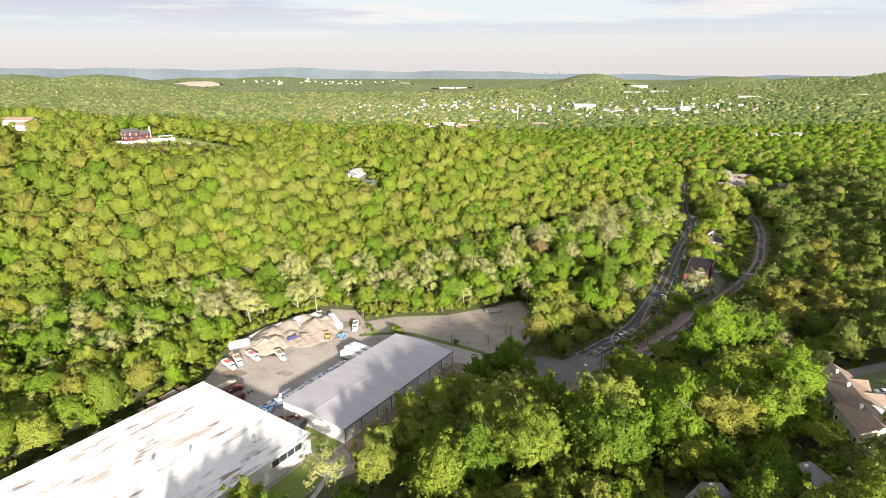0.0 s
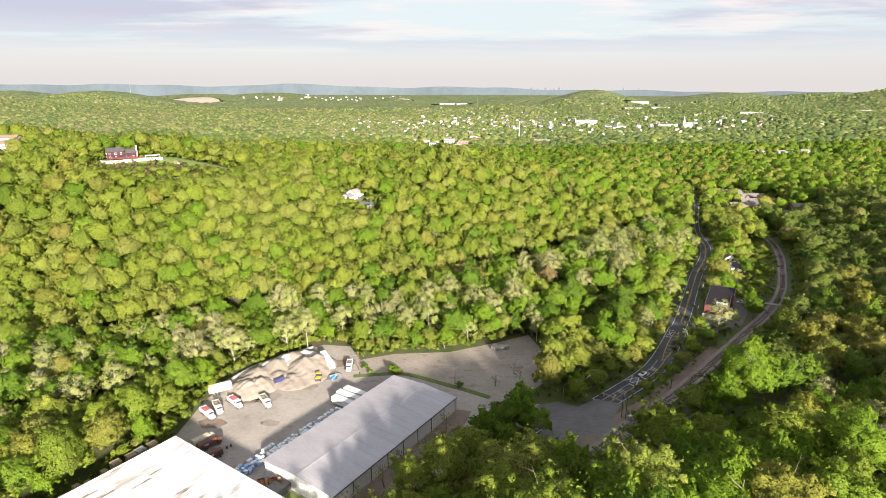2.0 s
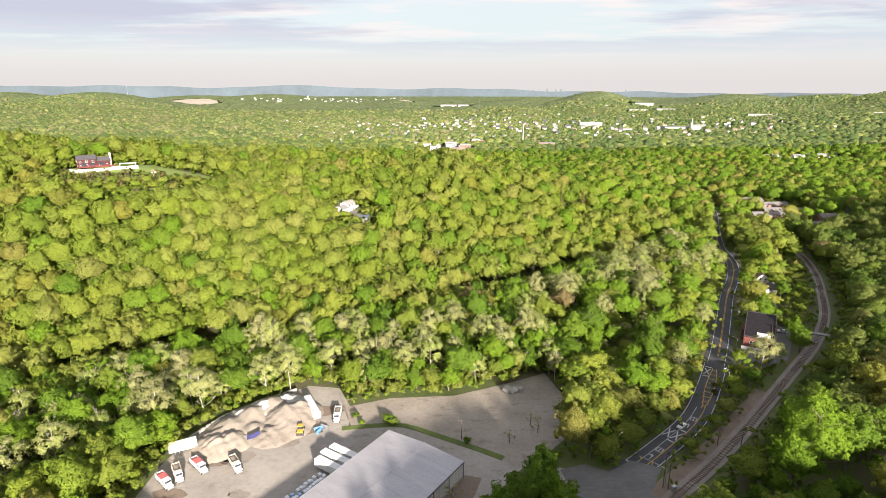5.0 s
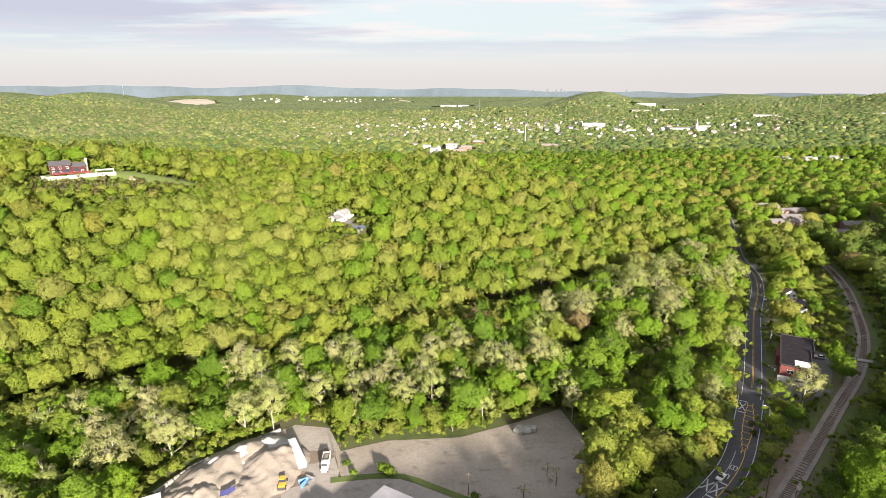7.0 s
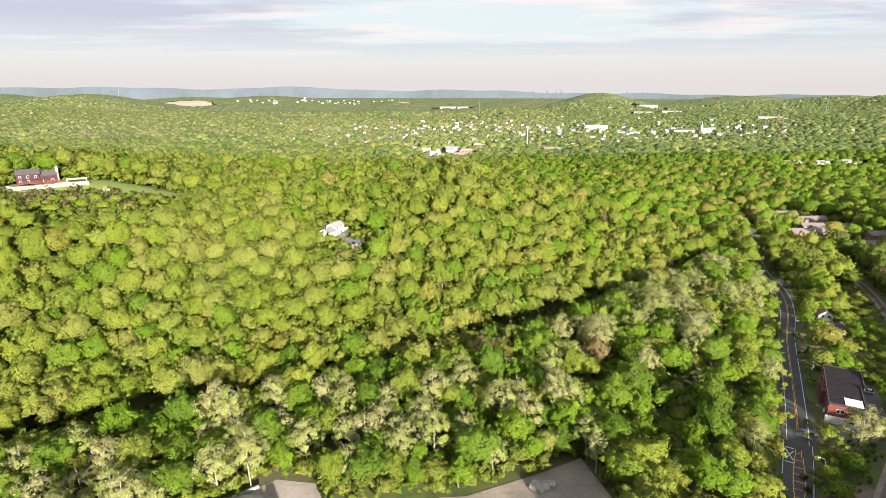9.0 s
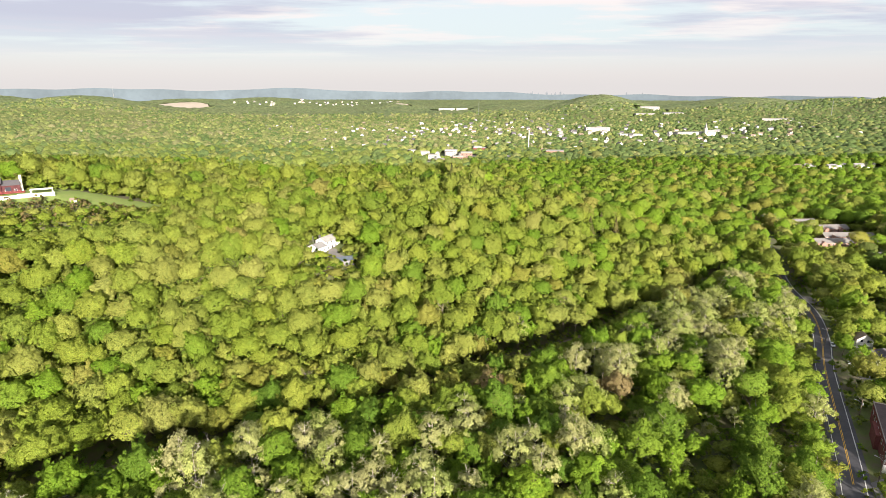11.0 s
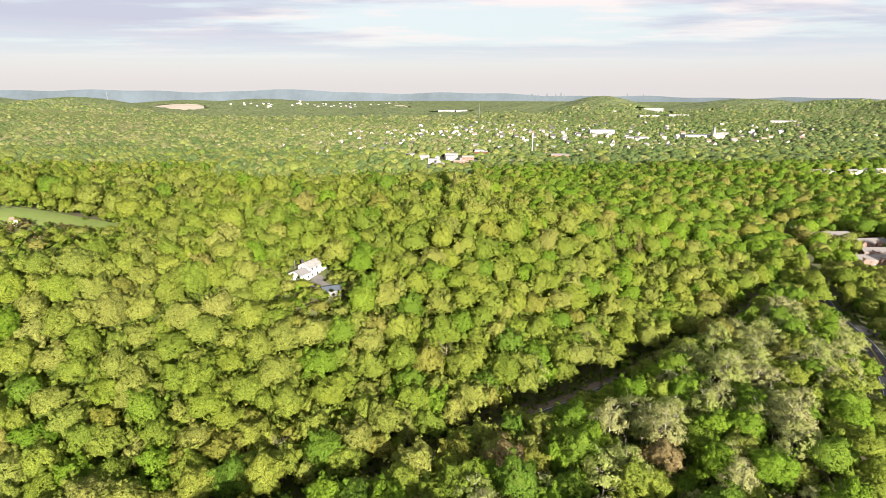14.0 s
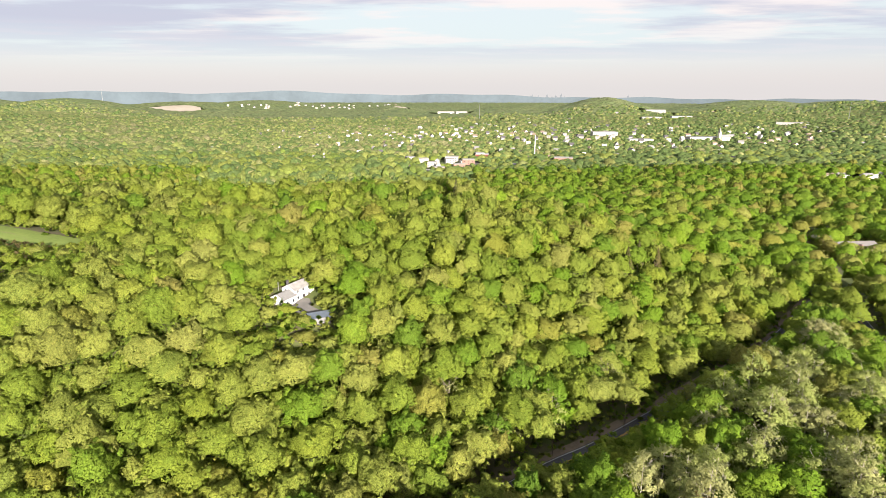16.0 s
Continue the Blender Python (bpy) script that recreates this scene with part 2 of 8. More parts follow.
# ---------------------------------------------------------------- mesh tools
class MB:
    """Vertices and faces of one mesh."""

    def __init__(self):
        self.v, self.f = [], []

    def add(self, verts, faces):
        k = len(self.v)
        self.v += [tuple(p) for p in verts]
        self.f += [tuple(i + k for i in q) for q in faces]
        return self

    def box(self, x0, x1, y0, y1, z0, z1, bevel=0.0, m=None):
        """A box; with a bevel its four upright edges and its top edge are cut."""
        if bevel <= 0:
            v = [(x, y, z) for z in (z0, z1) for x, y in ((x0, y0), (x1, y0), (x1, y1), (x0, y1))]
            f = [(3, 2, 1, 0), (4, 5, 6, 7), (0, 1, 5, 4), (1, 2, 6, 5), (2, 3, 7, 6), (3, 0, 4, 7)]
        else:
            b = bevel

            def ring(i, z):
                return [(x0 + b + i, y0 + i, z), (x1 - b - i, y0 + i, z), (x1 - i, y0 + b + i, z), (x1 - i, y1 - b - i, z),
                        (x1 - b - i, y1 - i, z), (x0 + b + i, y1 - i, z), (x0 + i, y1 - b - i, z), (x0 + i, y0 + b + i, z)]
            v = ring(0, z0) + ring(0, z1 - b) + ring(b, z1)
            f = [tuple(range(7, -1, -1)), tuple(range(16, 24))]
            for r in (0, 8):
                f += [(r + i, r + (i + 1) % 8, r + 8 + (i + 1) % 8, r + 8 + i) for i in range(8)]
        if m is not None:
            v = [m @ Vector(p) for p in v]
        return self.add(v, f)

    def tube(self, pts, radii, n=6, caps=True):
        """A tapered tube along points."""
        pts = [Vector(p) for p in pts]
        rings = []
        for i, p in enumerate(pts):
            d = (pts[min(i + 1, len(pts) - 1)] - pts[max(i - 1, 0)]).normalized()
            a = d.cross(Vector((0, 0, 1)) if abs(d.z) < 0.9 else Vector((1, 0, 0))).normalized()
            b = d.cross(a)
            r = radii[i] if isinstance(radii, (list, tuple)) else radii
            rings.append([p + (a * math.cos(2 * math.pi * k / n) + b * math.sin(2 * math.pi * k / n)) * r for k in range(n)])
        v = [q for ring in rings for q in ring]
        f = [(i * n + k, i * n + (k + 1) % n, (i + 1) * n + (k + 1) % n, (i + 1) * n + k) for i in range(len(pts) - 1) for k in range(n)]
        if caps:
            f += [tuple(range(n - 1, -1, -1)), tuple(range((len(pts) - 1) * n, len(pts) * n))]
        return self.add(v, f)

    def prism(self, poly, z0, z1):
        """An upright prism on a flat outline, counter-clockwise."""
        n = len(poly)
        v = [(x, y, z0) for x, y in poly] + [(x, y, z1) for x, y in poly]
        f = [tuple(range(n - 1, -1, -1)), tuple(range(n, 2 * n))] + [(i, (i + 1) % n, n + (i + 1) % n, n + i) for i in range(n)]
        return self.add(v, f)

    def side(self, poly, x0, x1):
        """A prism along x on an outline of (y, z)."""
        n = len(poly)
        v = [(x0, y, z) for y, z in poly] + [(x1, y, z) for y, z in poly]
        f = [tuple(range(n - 1, -1, -1)), tuple(range(n, 2 * n))] + [(i, (i + 1) % n, n + (i + 1) % n, n + i) for i in range(n)]
        return self.add(v, f)

    def mesh(self, name, mat, smooth=False):
        me = bpy.data.meshes.new(name)
        me.from_pydata(self.v, [], self.f)
        me.materials.append(mat)
        me.validate()
        bm = bmesh.new()
        bm.from_mesh(me)
        bmesh.ops.recalc_face_normals(bm, faces=bm.faces)
        bm.to_mesh(me)
        bm.free()
        if smooth:
            me.polygons.foreach_set("use_smooth", [True] * len(me.polygons))
        return me


def part(name, mb, mat, parent=None, label="", m=None, smooth=False):
    """One mesh object, under a thing or a part."""
    ob = new(name, mb.mesh(name, mat, smooth) if isinstance(mb, MB) else mb)
    if parent is not None:
        ob.parent = parent
    if m is not None:
        ob.matrix_local = m
    return tagged(ob, label)


def thing(name, label, category, m=None, group="", kind=""):
    ob = new(name)
    ob.empty_display_size = 0.5
    if m is not None:
        ob.matrix_world = m
    return tagged(ob, label, category, group, kind)


def single(name, mb, mat, label, category, m=None, group="", kind="", smooth=False):
    """A thing that is one mesh."""
    ob = new(name, mb.mesh(name, mat, smooth) if isinstance(mb, MB) else mb)
    if m is not None:
        ob.matrix_world = m
    return tagged(ob, label, category, group, kind)


def soup_mesh(name, verts, tris, mat, tone=None, normals=None):
    """A smooth mesh from arrays of vertices and triangles, with a tone for each vertex."""
    n = len(tris)
    me = bpy.data.meshes.new(name)
    me.vertices.add(len(verts))
    me.vertices.foreach_set("co", np.ascontiguousarray(verts, dtype=np.float32).ravel())
    me.loops.add(3 * n)
    me.loops.foreach_set("vertex_index", np.ascontiguousarray(tris, dtype=np.int32).ravel())
    me.polygons.add(n)
    me.polygons.foreach_set("loop_start", np.arange(0, 3 * n, 3, dtype=np.int32))
    me.polygons.foreach_set("use_smooth", np.ones(n, dtype=bool))
    me.materials.append(mat)
    if tone is not None:
        at = me.attributes.new("tone", "FLOAT", "POINT")
        at.data.foreach_set("value", np.ascontiguousarray(tone, dtype=np.float32))
    me.update(calc_edges=True)
    if normals is not None:
        me.normals_split_custom_set_from_vertices(np.ascontiguousarray(normals, dtype=np.float32))
    return me


# ---------------------------------------------------------------- the lie of the land
ROAD = [(20, 186), (36, 205), (53, 220), (72, 236), (92, 255), (108, 278), (128, 312), (146, 346), (168, 388), (188, 422), (203, 455),
        (212, 492), (227, 532), (242, 568), (264, 620), (280, 670), (288, 740)]
FOOT = [(-300, 200), (-230, 245), (-185, 272), (-150, 293), (-120, 309), (-84, 324), (-50, 336), (-17, 356), (8, 375), (30, 391), (48, 402),
        (75, 422), (110, 448), (150, 480), (190, 520), (215, 545)]
RAIL = [(20, 168), (45, 190), (66, 210), (87, 228), (110, 250), (151, 292), (180, 322), (207, 357), (230, 397), (247, 430), (262, 470), (272, 520), (276, 600)]
HILL_FOOT_X = np.array([-900, -450, -300, -230, -185, -150, -120, -84, -50, -17, 8, 30, 48, 75, 110, 150, 190, 250, 330, 900], float)
HILL_FOOT_Y = np.array([150, 170, 210, 255, 281, 301, 317, 333, 345, 366, 385, 402, 413, 434, 462, 500, 560, 660, 800, 900], float)
NEAR_X = np.array([-400, -150, -60, -20, 20, 60, 110, 160, 250, 400, 900], float)
NEAR_Y = np.array([50, 58, 80, 128, 172, 192, 216, 232, 262, 330, 400], float)


def sstep(t):
    t = np.clip(t, 0, 1)
    return t * t * (3 - 2 * t)


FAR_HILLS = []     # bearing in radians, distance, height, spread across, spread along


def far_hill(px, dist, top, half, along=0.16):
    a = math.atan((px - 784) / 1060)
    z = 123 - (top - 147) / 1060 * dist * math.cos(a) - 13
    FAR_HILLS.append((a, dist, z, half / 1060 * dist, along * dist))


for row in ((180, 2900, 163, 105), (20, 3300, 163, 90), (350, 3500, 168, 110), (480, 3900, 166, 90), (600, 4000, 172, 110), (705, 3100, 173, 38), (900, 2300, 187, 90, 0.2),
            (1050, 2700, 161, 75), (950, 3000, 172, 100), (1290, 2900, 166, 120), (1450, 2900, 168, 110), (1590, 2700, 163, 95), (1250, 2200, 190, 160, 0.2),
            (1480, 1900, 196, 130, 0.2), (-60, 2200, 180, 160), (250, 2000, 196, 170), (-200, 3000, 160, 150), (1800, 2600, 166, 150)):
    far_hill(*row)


def land(x, y):
    """Height of the ground, for numbers or arrays."""
    x, y = np.asarray(x, float), np.asarray(y, float)
    d = y - np.interp(x, HILL_FOOT_X, HILL_FOOT_Y)
    top = np.interp(x, [-500, -320, -210, -110, 0, 60, 115, 190, 260, 400], [62, 64, 60, 47, 43, 36, 24, 15, 5, 2])
    rise = sstep(d / np.interp(x, [-200, -100, 0, 120], [130, 115, 105, 110]))
    back = 1 - sstep((d - np.interp(x, [-450, -300, -200, 0, 150], [420, 300, 230, 235, 160])) / 190)
    z = top * rise * back
    z += 6.0 * np.exp(-((x + 40) / 110) ** 2 - ((y - 545) / 60) ** 2) * rise
    z += 9.0 * np.exp(-((x + 215) / 60) ** 2 - ((y - 450) / 45) ** 2) * rise
    z -= 7.0 * np.exp(-((x + 208) / 42) ** 2 - ((y - 410) / 20) ** 2)
    z -= 6.0 * np.exp(-((x + 66) / 28) ** 2 - ((y - 445) / 24) ** 2)
    z += 5.2 * np.exp(-((x + 388) / 45) ** 2 - ((y - 545) / 36) ** 2)
    # the near hill on the camera's side of the valley
    e = np.interp(x, NEAR_X, NEAR_Y) - y
    z = z + np.interp(x, [55, 100], [20, 25]) * sstep(e / 78) + 0.03 * np.clip(e - 55, 0, 120)
    # rise beyond the railway
    r = x - np.interp(y, [150, 230, 330, 430, 600, 900], [150, 165, 232, 285, 330, 420])
    z = z + 13 * sstep(r / 70) * (1 - sstep((y - 500) / 260)) * (e < 40)
    # far country
    R = np.hypot(x, y)
    a = np.arctan2(x, y)
    z = z + 8 * sstep((R - 900) / 500)
    far = 0 * R
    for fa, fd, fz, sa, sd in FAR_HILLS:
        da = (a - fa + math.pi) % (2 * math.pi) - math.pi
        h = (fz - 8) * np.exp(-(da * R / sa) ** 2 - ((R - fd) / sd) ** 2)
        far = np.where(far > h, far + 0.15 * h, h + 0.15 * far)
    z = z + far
    return z


def land1(x, y):
    return float(land(x, y))


def axis(lo, hi, step, far_lo, far_hi, grow=1.09):
    mid = list(np.arange(lo, hi + 0.1, step))
    up, s, q = [], step, hi
    while q < far_hi:
        s *= grow
        q += s
        up.append(q)
    dn, s, q = [], step, lo
    while q > far_lo:
        s *= grow
        q -= s
        dn.append(q)
    return np.array(dn[::-1] + mid + up)


def grid_mesh(name, xs, ys, zf, mat, smooth=True):
    X, Y = np.meshgrid(xs, ys)
    Z = zf(X, Y)
    n, k = len(xs), len(ys)
    me = bpy.data.meshes.new(name)
    me.vertices.add(n * k)
    me.vertices.foreach_set("co", np.stack([X, Y, Z], -1).astype(np.float32).ravel())
    i = (np.arange(k - 1)[:, None] * n + np.arange(n - 1)[None, :]).ravel()
    q = np.stack([i, i + 1, i + n + 1, i + n], -1).astype(np.int32)
    me.loops.add(q.size)
    me.loops.foreach_set("vertex_index", q.ravel())
    me.polygons.add(len(q))
    me.polygons.foreach_set("loop_start", np.arange(0, q.size, 4, dtype=np.int32))
    me.polygons.foreach_set("use_smooth", np.ones(len(q), dtype=bool))
    me.materials.append(mat)
    me.update(calc_edges=True)
    return me


tagged(new("ground", grid_mesh("ground", axis(-330, 360, 6, -6000, 6000), axis(-60, 640, 6, -2500, 4900), land, GROUND)),
       "woodland floor of hills and valley, brown and green", "ground", kind="structure")


def smooth_line(pts, step=4.0):
    """A curve through points, at even steps."""
    P = np.array(pts, float)
    out = []
    for i in range(len(P) - 1):
        p0, p1, p2, p3 = P[max(i - 1, 0)], P[i], P[i + 1], P[min(i + 2, len(P) - 1)]
        n = max(2, int(np.linalg.norm(p2 - p1) / step))
        for k in range(n):
            t = k / n
            out.append(0.5 * (2 * p1 + (p2 - p0) * t + (2 * p0 - 5 * p1 + 4 * p2 - p3) * t * t + (3 * p1 - p0 - 3 * p2 + p3) * t ** 3))
    out.append(P[-1])
    return np.array(out)


def normals2(c):
    d = np.gradient(c, axis=0)
    d /= np.linalg.norm(d, axis=1)[:, None]
    return np.stack([d[:, 1], -d[:, 0]], -1)      # to the right of the way


def ribbon(line, a, b, lift, thick=0.25, zf=land):
    """A strip along a line, from offset a to offset b (right is positive), with sides."""
    c, n = line, normals2(line)
    aa = np.interp(np.linspace(0, 1, len(c)), np.linspace(0, 1, len(a)), a) if isinstance(a, (list, tuple)) else np.full(len(c), float(a))
    bb = np.interp(np.linspace(0, 1, len(c)), np.linspace(0, 1, len(b)), b) if isinstance(b, (list, tuple)) else np.full(len(c), float(b))
    zc = zf(c[:, 0], c[:, 1])
    L = c + n * aa[:, None]
    R = c + n * bb[:, None]
    mb = MB()
    k = len(c)
    v = [(*p, z + lift) for p, z in zip(L, zc)] + [(*p, z + lift) for p, z in zip(R, zc)]
    v += [(*p, z + lift - thick) for p, z in zip(L, zc)] + [(*p, z + lift - thick) for p, z in zip(R, zc)]
    f = []
    for i in range(k - 1):
        f += [(i, k + i, k + i + 1, i + 1), (2 * k + i, i, i + 1, 2 * k + i + 1), (k + i, 3 * k + i, 3 * k + i + 1, k + i + 1)]
    return mb.add(v, f)


road_line, foot_line, rail_line = smooth_line(ROAD), smooth_line(FOOT), smooth_line(RAIL)

# ---------------------------------------------------------------- roads, yards, railway
SIDE = [(46, 216), (60, 209), (76, 204), (96, 197), (120, 191), (145, 188), (166, 193), (200, 206)]
side_line = smooth_line(SIDE)
SITE = pose(-59, 184, 0, 0, 0, -34)               # the yard's own axes: x across, y along the sheds
U, W_ = Vector((0.559, 0.829)), Vector((0.829, -0.559))


def flat_sheet(name, poly, mat, lift, label, category, zf=None):
    """A paved or bare area as a thin slab on the ground."""
    bm = bmesh.new()
    vs = [bm.verts.new((x, y, 0)) for x, y in poly]
    f = bm.faces.new(vs)
    bmesh.ops.triangulate(bm, faces=[f])
    bmesh.ops.subdivide_edges(bm, edges=bm.edges, cuts=3, use_grid_fill=True)
    for v in bm.verts:
        v.co.z = land1(v.co.x, v.co.y) + lift if zf is None else zf
    me = bpy.data.meshes.new(name)
    bm.to_mesh(me)
    bm.free()
    me.materials.append(mat)
    if me.polygons[0].normal.z < 0:
        me.flip_normals()
    return tagged(new(name, me), label, category, kind="structure")


YARD = [(-98, 200), (-97, 228), (-93, 248), (-78, 266), (-59, 281), (-46, 279), (-38, 262), (-38, 250), (-17, 251), (1, 241), (17, 232), (30, 230), (44, 224),
        (34, 210), (22, 212), (12, 204), (-6, 178), (-22, 156), (-38, 146), (-50, 130), (-92, 192)]
LOT2 = [(-42, 264), (-24, 271), (2, 273), (27, 284), (42, 292), (47, 272), (42, 244), (32, 233), (21, 227), (17, 233), (1, 242.5), (-17, 252.5), (-37, 251.5)]
flat_sheet("yard", YARD, GRAVEL, 0.10, "pale dusty gravel yard between the sheds and the woods", "yard")
flat_sheet("old_lot", LOT2, GRAVEL_DARK, 0.14, "bare grey gravel lot with dark stains", "lot")
verge = smooth_line([(-40, 249.5), (-28, 251.5), (-17, 251.5), (-8, 247), (1, 242), (10, 237), (18, 232)])
tagged(part("verge", ribbon(verge, -1.3, 1.3, 0.22), ROUGH), "strip of rough grass between gravel lots", "verge", kind="structure")

road = tagged(part("road", ribbon(road_line, [-4.6, -5.2, -5.2, -4.0, -3.9, -3.9, -3.9, -3.9], [4.4, 5.0, 5.0, 4.0, 3.9, 3.9, 3.9, 3.9], 0.16), ASPHALT),
              "dark asphalt road curving along the valley", "road", kind="structure")
foot = tagged(part("road_foot", ribbon(foot_line, -3.9, 3.9, 0.18), ASPHALT), "shaded asphalt road at the foot of the wooded hill", "road", kind="structure")
side = tagged(part("road_side", ribbon(side_line, -4.2, 4.2, 0.20), ASPHALT_OLD), "worn asphalt side street over the level crossing", "road", kind="structure")
junction = flat_sheet("junction", [(30, 196), (37, 192), (52, 207), (66, 199), (70, 207), (62, 214), (70, 227), (61, 231), (52, 225), (45, 229), (36, 226), (38, 216)], ASPHALT_OLD, 0.19,
                      "worn asphalt junction before the level crossing", "road")
tagged(part("bank", ribbon(rail_line[rail_line[:, 1] < 274], -7.5, -2.6, 0.10), DIRT), "red-brown dirt bank beside the railway", "bank", kind="structure")
tagged(part("road_shoulder", ribbon(foot_line, -7.5, -3.9, 0.10), DIRT), "red-brown dirt shoulder below the wooded slope", "shoulder", kind="structure")

white_lines, yellow_lines = MB(), MB()


def stripe(mb, line, off, w, t0=0.0, t1=1.0, dash=0, lift=0.18):
    n = len(line)
    i0, i1 = int(t0 * (n - 1)), int(t1 * (n - 1))
    seg = line[i0:i1 + 1]
    if len(seg) < 3:
        return
    if not dash:
        r = ribbon(seg, off - w / 2, off + w / 2, lift, 0.02)
        mb.add(r.v, r.f)
    else:
        for k in range(0, len(seg) - 2, dash):
            if len(seg[k:k + 3]) == 3:
                r = ribbon(seg[k:k + 3], off - w / 2, off + w / 2, lift, 0.02)
                mb.add(r.v, r.f)


def road_t(line, x, y):
    return float(np.argmin(np.hypot(line[:, 0] - x, line[:, 1] - y))) / (len(line) - 1)


tj = road_t(road_line, 64, 229)
t2 = road_t(road_line, 121, 300)
stripe(white_lines, road_line, -4.5, 0.28, tj, t2)
stripe(white_lines, road_line, 4.4, 0.28, tj - 0.01, t2)
stripe(white_lines, road_line, -3.5, 0.22, t2, 0.98)
stripe(white_lines, road_line, 3.45, 0.30, t2, 0.98)
stripe(white_lines, road_line, -3.9, 0.25, 0.0, 0.06)
for o in (-0.22, 0.22):
    stripe(yellow_lines, road_line, o, 0.18, t2 + 0.02, 0.98)
    stripe(yellow_lines, foot_line, o, 0.16, 0, 1, lift=0.20)
stripe(white_lines, foot_line, -3.4, 0.24, 0, 1, lift=0.20)
stripe(white_lines, foot_line, 3.4, 0.24, 0, 1, lift=0.20)
# approach lanes before the crossing: lane line, stop line, letters and crosses
ta, tb = road_t(road_line, 64, 229), road_t(road_line, 98, 263)
stripe(yellow_lines, road_line, 1.5, 0.2, ta, tb)
stripe(white_lines, road_line, -1.4, 0.16, ta, tb)
tc = road_t(road_line, 120, 298)
k0, k1 = int(tb * (len(road_line) - 1)), int(tc * (len(road_line) - 1))
nn = normals2(road_line)
for i in range(k0, k1):                                  # ladder of the painted island
    w = 1.5 * math.sin(math.pi * (i - k0 + 0.6) / (k1 - k0 + 1)) + 0.25
    p, q = road_line[i], road_line[i + 1]
    for s in (-w, w):
        r = ribbon(np.array([p, (p + q) / 2, q]), 0.8 * (1 - (i - k0) / (k1 - k0)) + s - 0.12, 0.8 * (1 - (i - k0) / (k1 - k0)) + s + 0.12, 0.18, 0.02)
        yellow_lines.add(r.v, r.f)
    m0 = (p + q) / 2
    d = (q - p) / np.linalg.norm(q - p)
    r = ribbon(np.array([m0 - d * 0.15, m0, m0 + d * 0.15]), 0.8 * (1 - (i - k0) / (k1 - k0)) - w, 0.8 * (1 - (i - k0) / (k1 - k0)) + w, 0.182, 0.02)
    yellow_lines.add(r.v, r.f)


def mark(mb, s, off, shape):
    """Paint flat pieces (u along the road, v across) at the station nearest to s."""
    i = int(s * (len(road_line) - 1))
    o, n = road_line[i] + nn[i] * off, nn[i]
    d = np.array([-n[1], n[0]])
    for a, b, w in shape:
        a, b = np.array(a, float), np.array(b, float)
        t = (b - a) / np.linalg.norm(b - a)
        e = np.array([-t[1], t[0]]) * w / 2
        q = [a - e, b - e, b + e, a + e]
        mb.add([(*(o + d * u + n * v), land1(*o) + 0.186) for u, v in q], [(0, 1, 2, 3)])


cross = [((-3.0, -1.1), (3.0, 1.1), 0.45), ((-3.0, 1.1), (3.0, -1.1), 0.45), ((-4.6, -1.4), (-4.6, 1.4), 0.6), ((4.6, -1.4), (4.6, 1.4), 0.6)]
only = [((0, -1.0), (0, 1.0), 0.3), ((2.4, -1.0), (2.4, 1.0), 0.3), ((0, -1.0), (2.4, -1.0), 0.28), ((0, 0.0), (2.4, 0.0), 0.28), ((0, 1.0), (2.4, 1.0), 0.28)]
arrow = [((-1.6, 0.2), (0.8, 0.2), 0.3), ((0.8, 0.3), (0.8, -0.7), 0.5), ((0.2, -0.9), (1.4, -0.3), 0.3)]
for s, off, sh in ((road_t(road_line, 82, 245), -3.0, cross[:2]), (road_t(road_line, 83, 246), 0.0, cross), (road_t(road_line, 118, 294), -2.6, cross), (road_t(road_line, 92, 256), 0.0, only), (road_t(road_line, 89, 252), 0.0, arrow),
                   (road_t(road_line, 71, 235), 0.0, only), (road_t(road_line, 67, 232), 0.0, arrow)):
    mark(white_lines, s, off, sh)
mark(white_lines, road_t(road_line, 63, 228), -1.6, [((0, -2.9), (0, 3.1), 0.6)])
tagged(part("lane_line", white_lines, PAINT_WHITE, road), "worn white road paint")
tagged(part("centre_line", yellow_lines, PAINT_YELLOW, road), "worn yellow road paint")
flat_sheet("drive_red_building", [(128, 300), (138, 296), (156, 304), (166, 318), (178, 340), (172, 345), (160, 326), (152, 311), (140, 312), (132, 309)], ASPHALT_OLD, 0.15,
           "worn asphalt forecourt beside a red building", "drive")
flat_sheet("drive_valley", [(176, 378), (186, 372), (192, 376), (184, 384)], ASPHALT_OLD, 0.15, "short asphalt drive beside a white house", "drive")
flat_sheet("side_parking", [(206, 468), (219, 462), (246, 452), (250, 458), (224, 474), (211, 482)], ASPHALT_OLD, 0.14, "asphalt side turning", "drive")

# railway
STEEL = plain("rusty_rail_steel", (0.16, 0.10, 0.075), 0.5, 0.6)
TIE = plain("weathered_sleeper_wood", (0.12, 0.09, 0.07), 0.9)
track = thing("railway_track", "rusty single railway track on pale ballast", "railway track")
part("ballast", ribbon(rail_line, -2.9, 2.6, 0.32, 0.4), BALLAST, track)
for o in (-0.75, 0.75):
    part("rail", ribbon(rail_line, o - 0.07, o + 0.07, 0.62, 0.24), STEEL, track)
tie_me = MB().box(-1.3, 1.3, -0.13, 0.13, 0.2, 0.42).mesh("sleeper", TIE)
fine = smooth_line(RAIL, 1.0)
fn = normals2(fine)
acc, cnt, rest = 0.0, 0, MB()
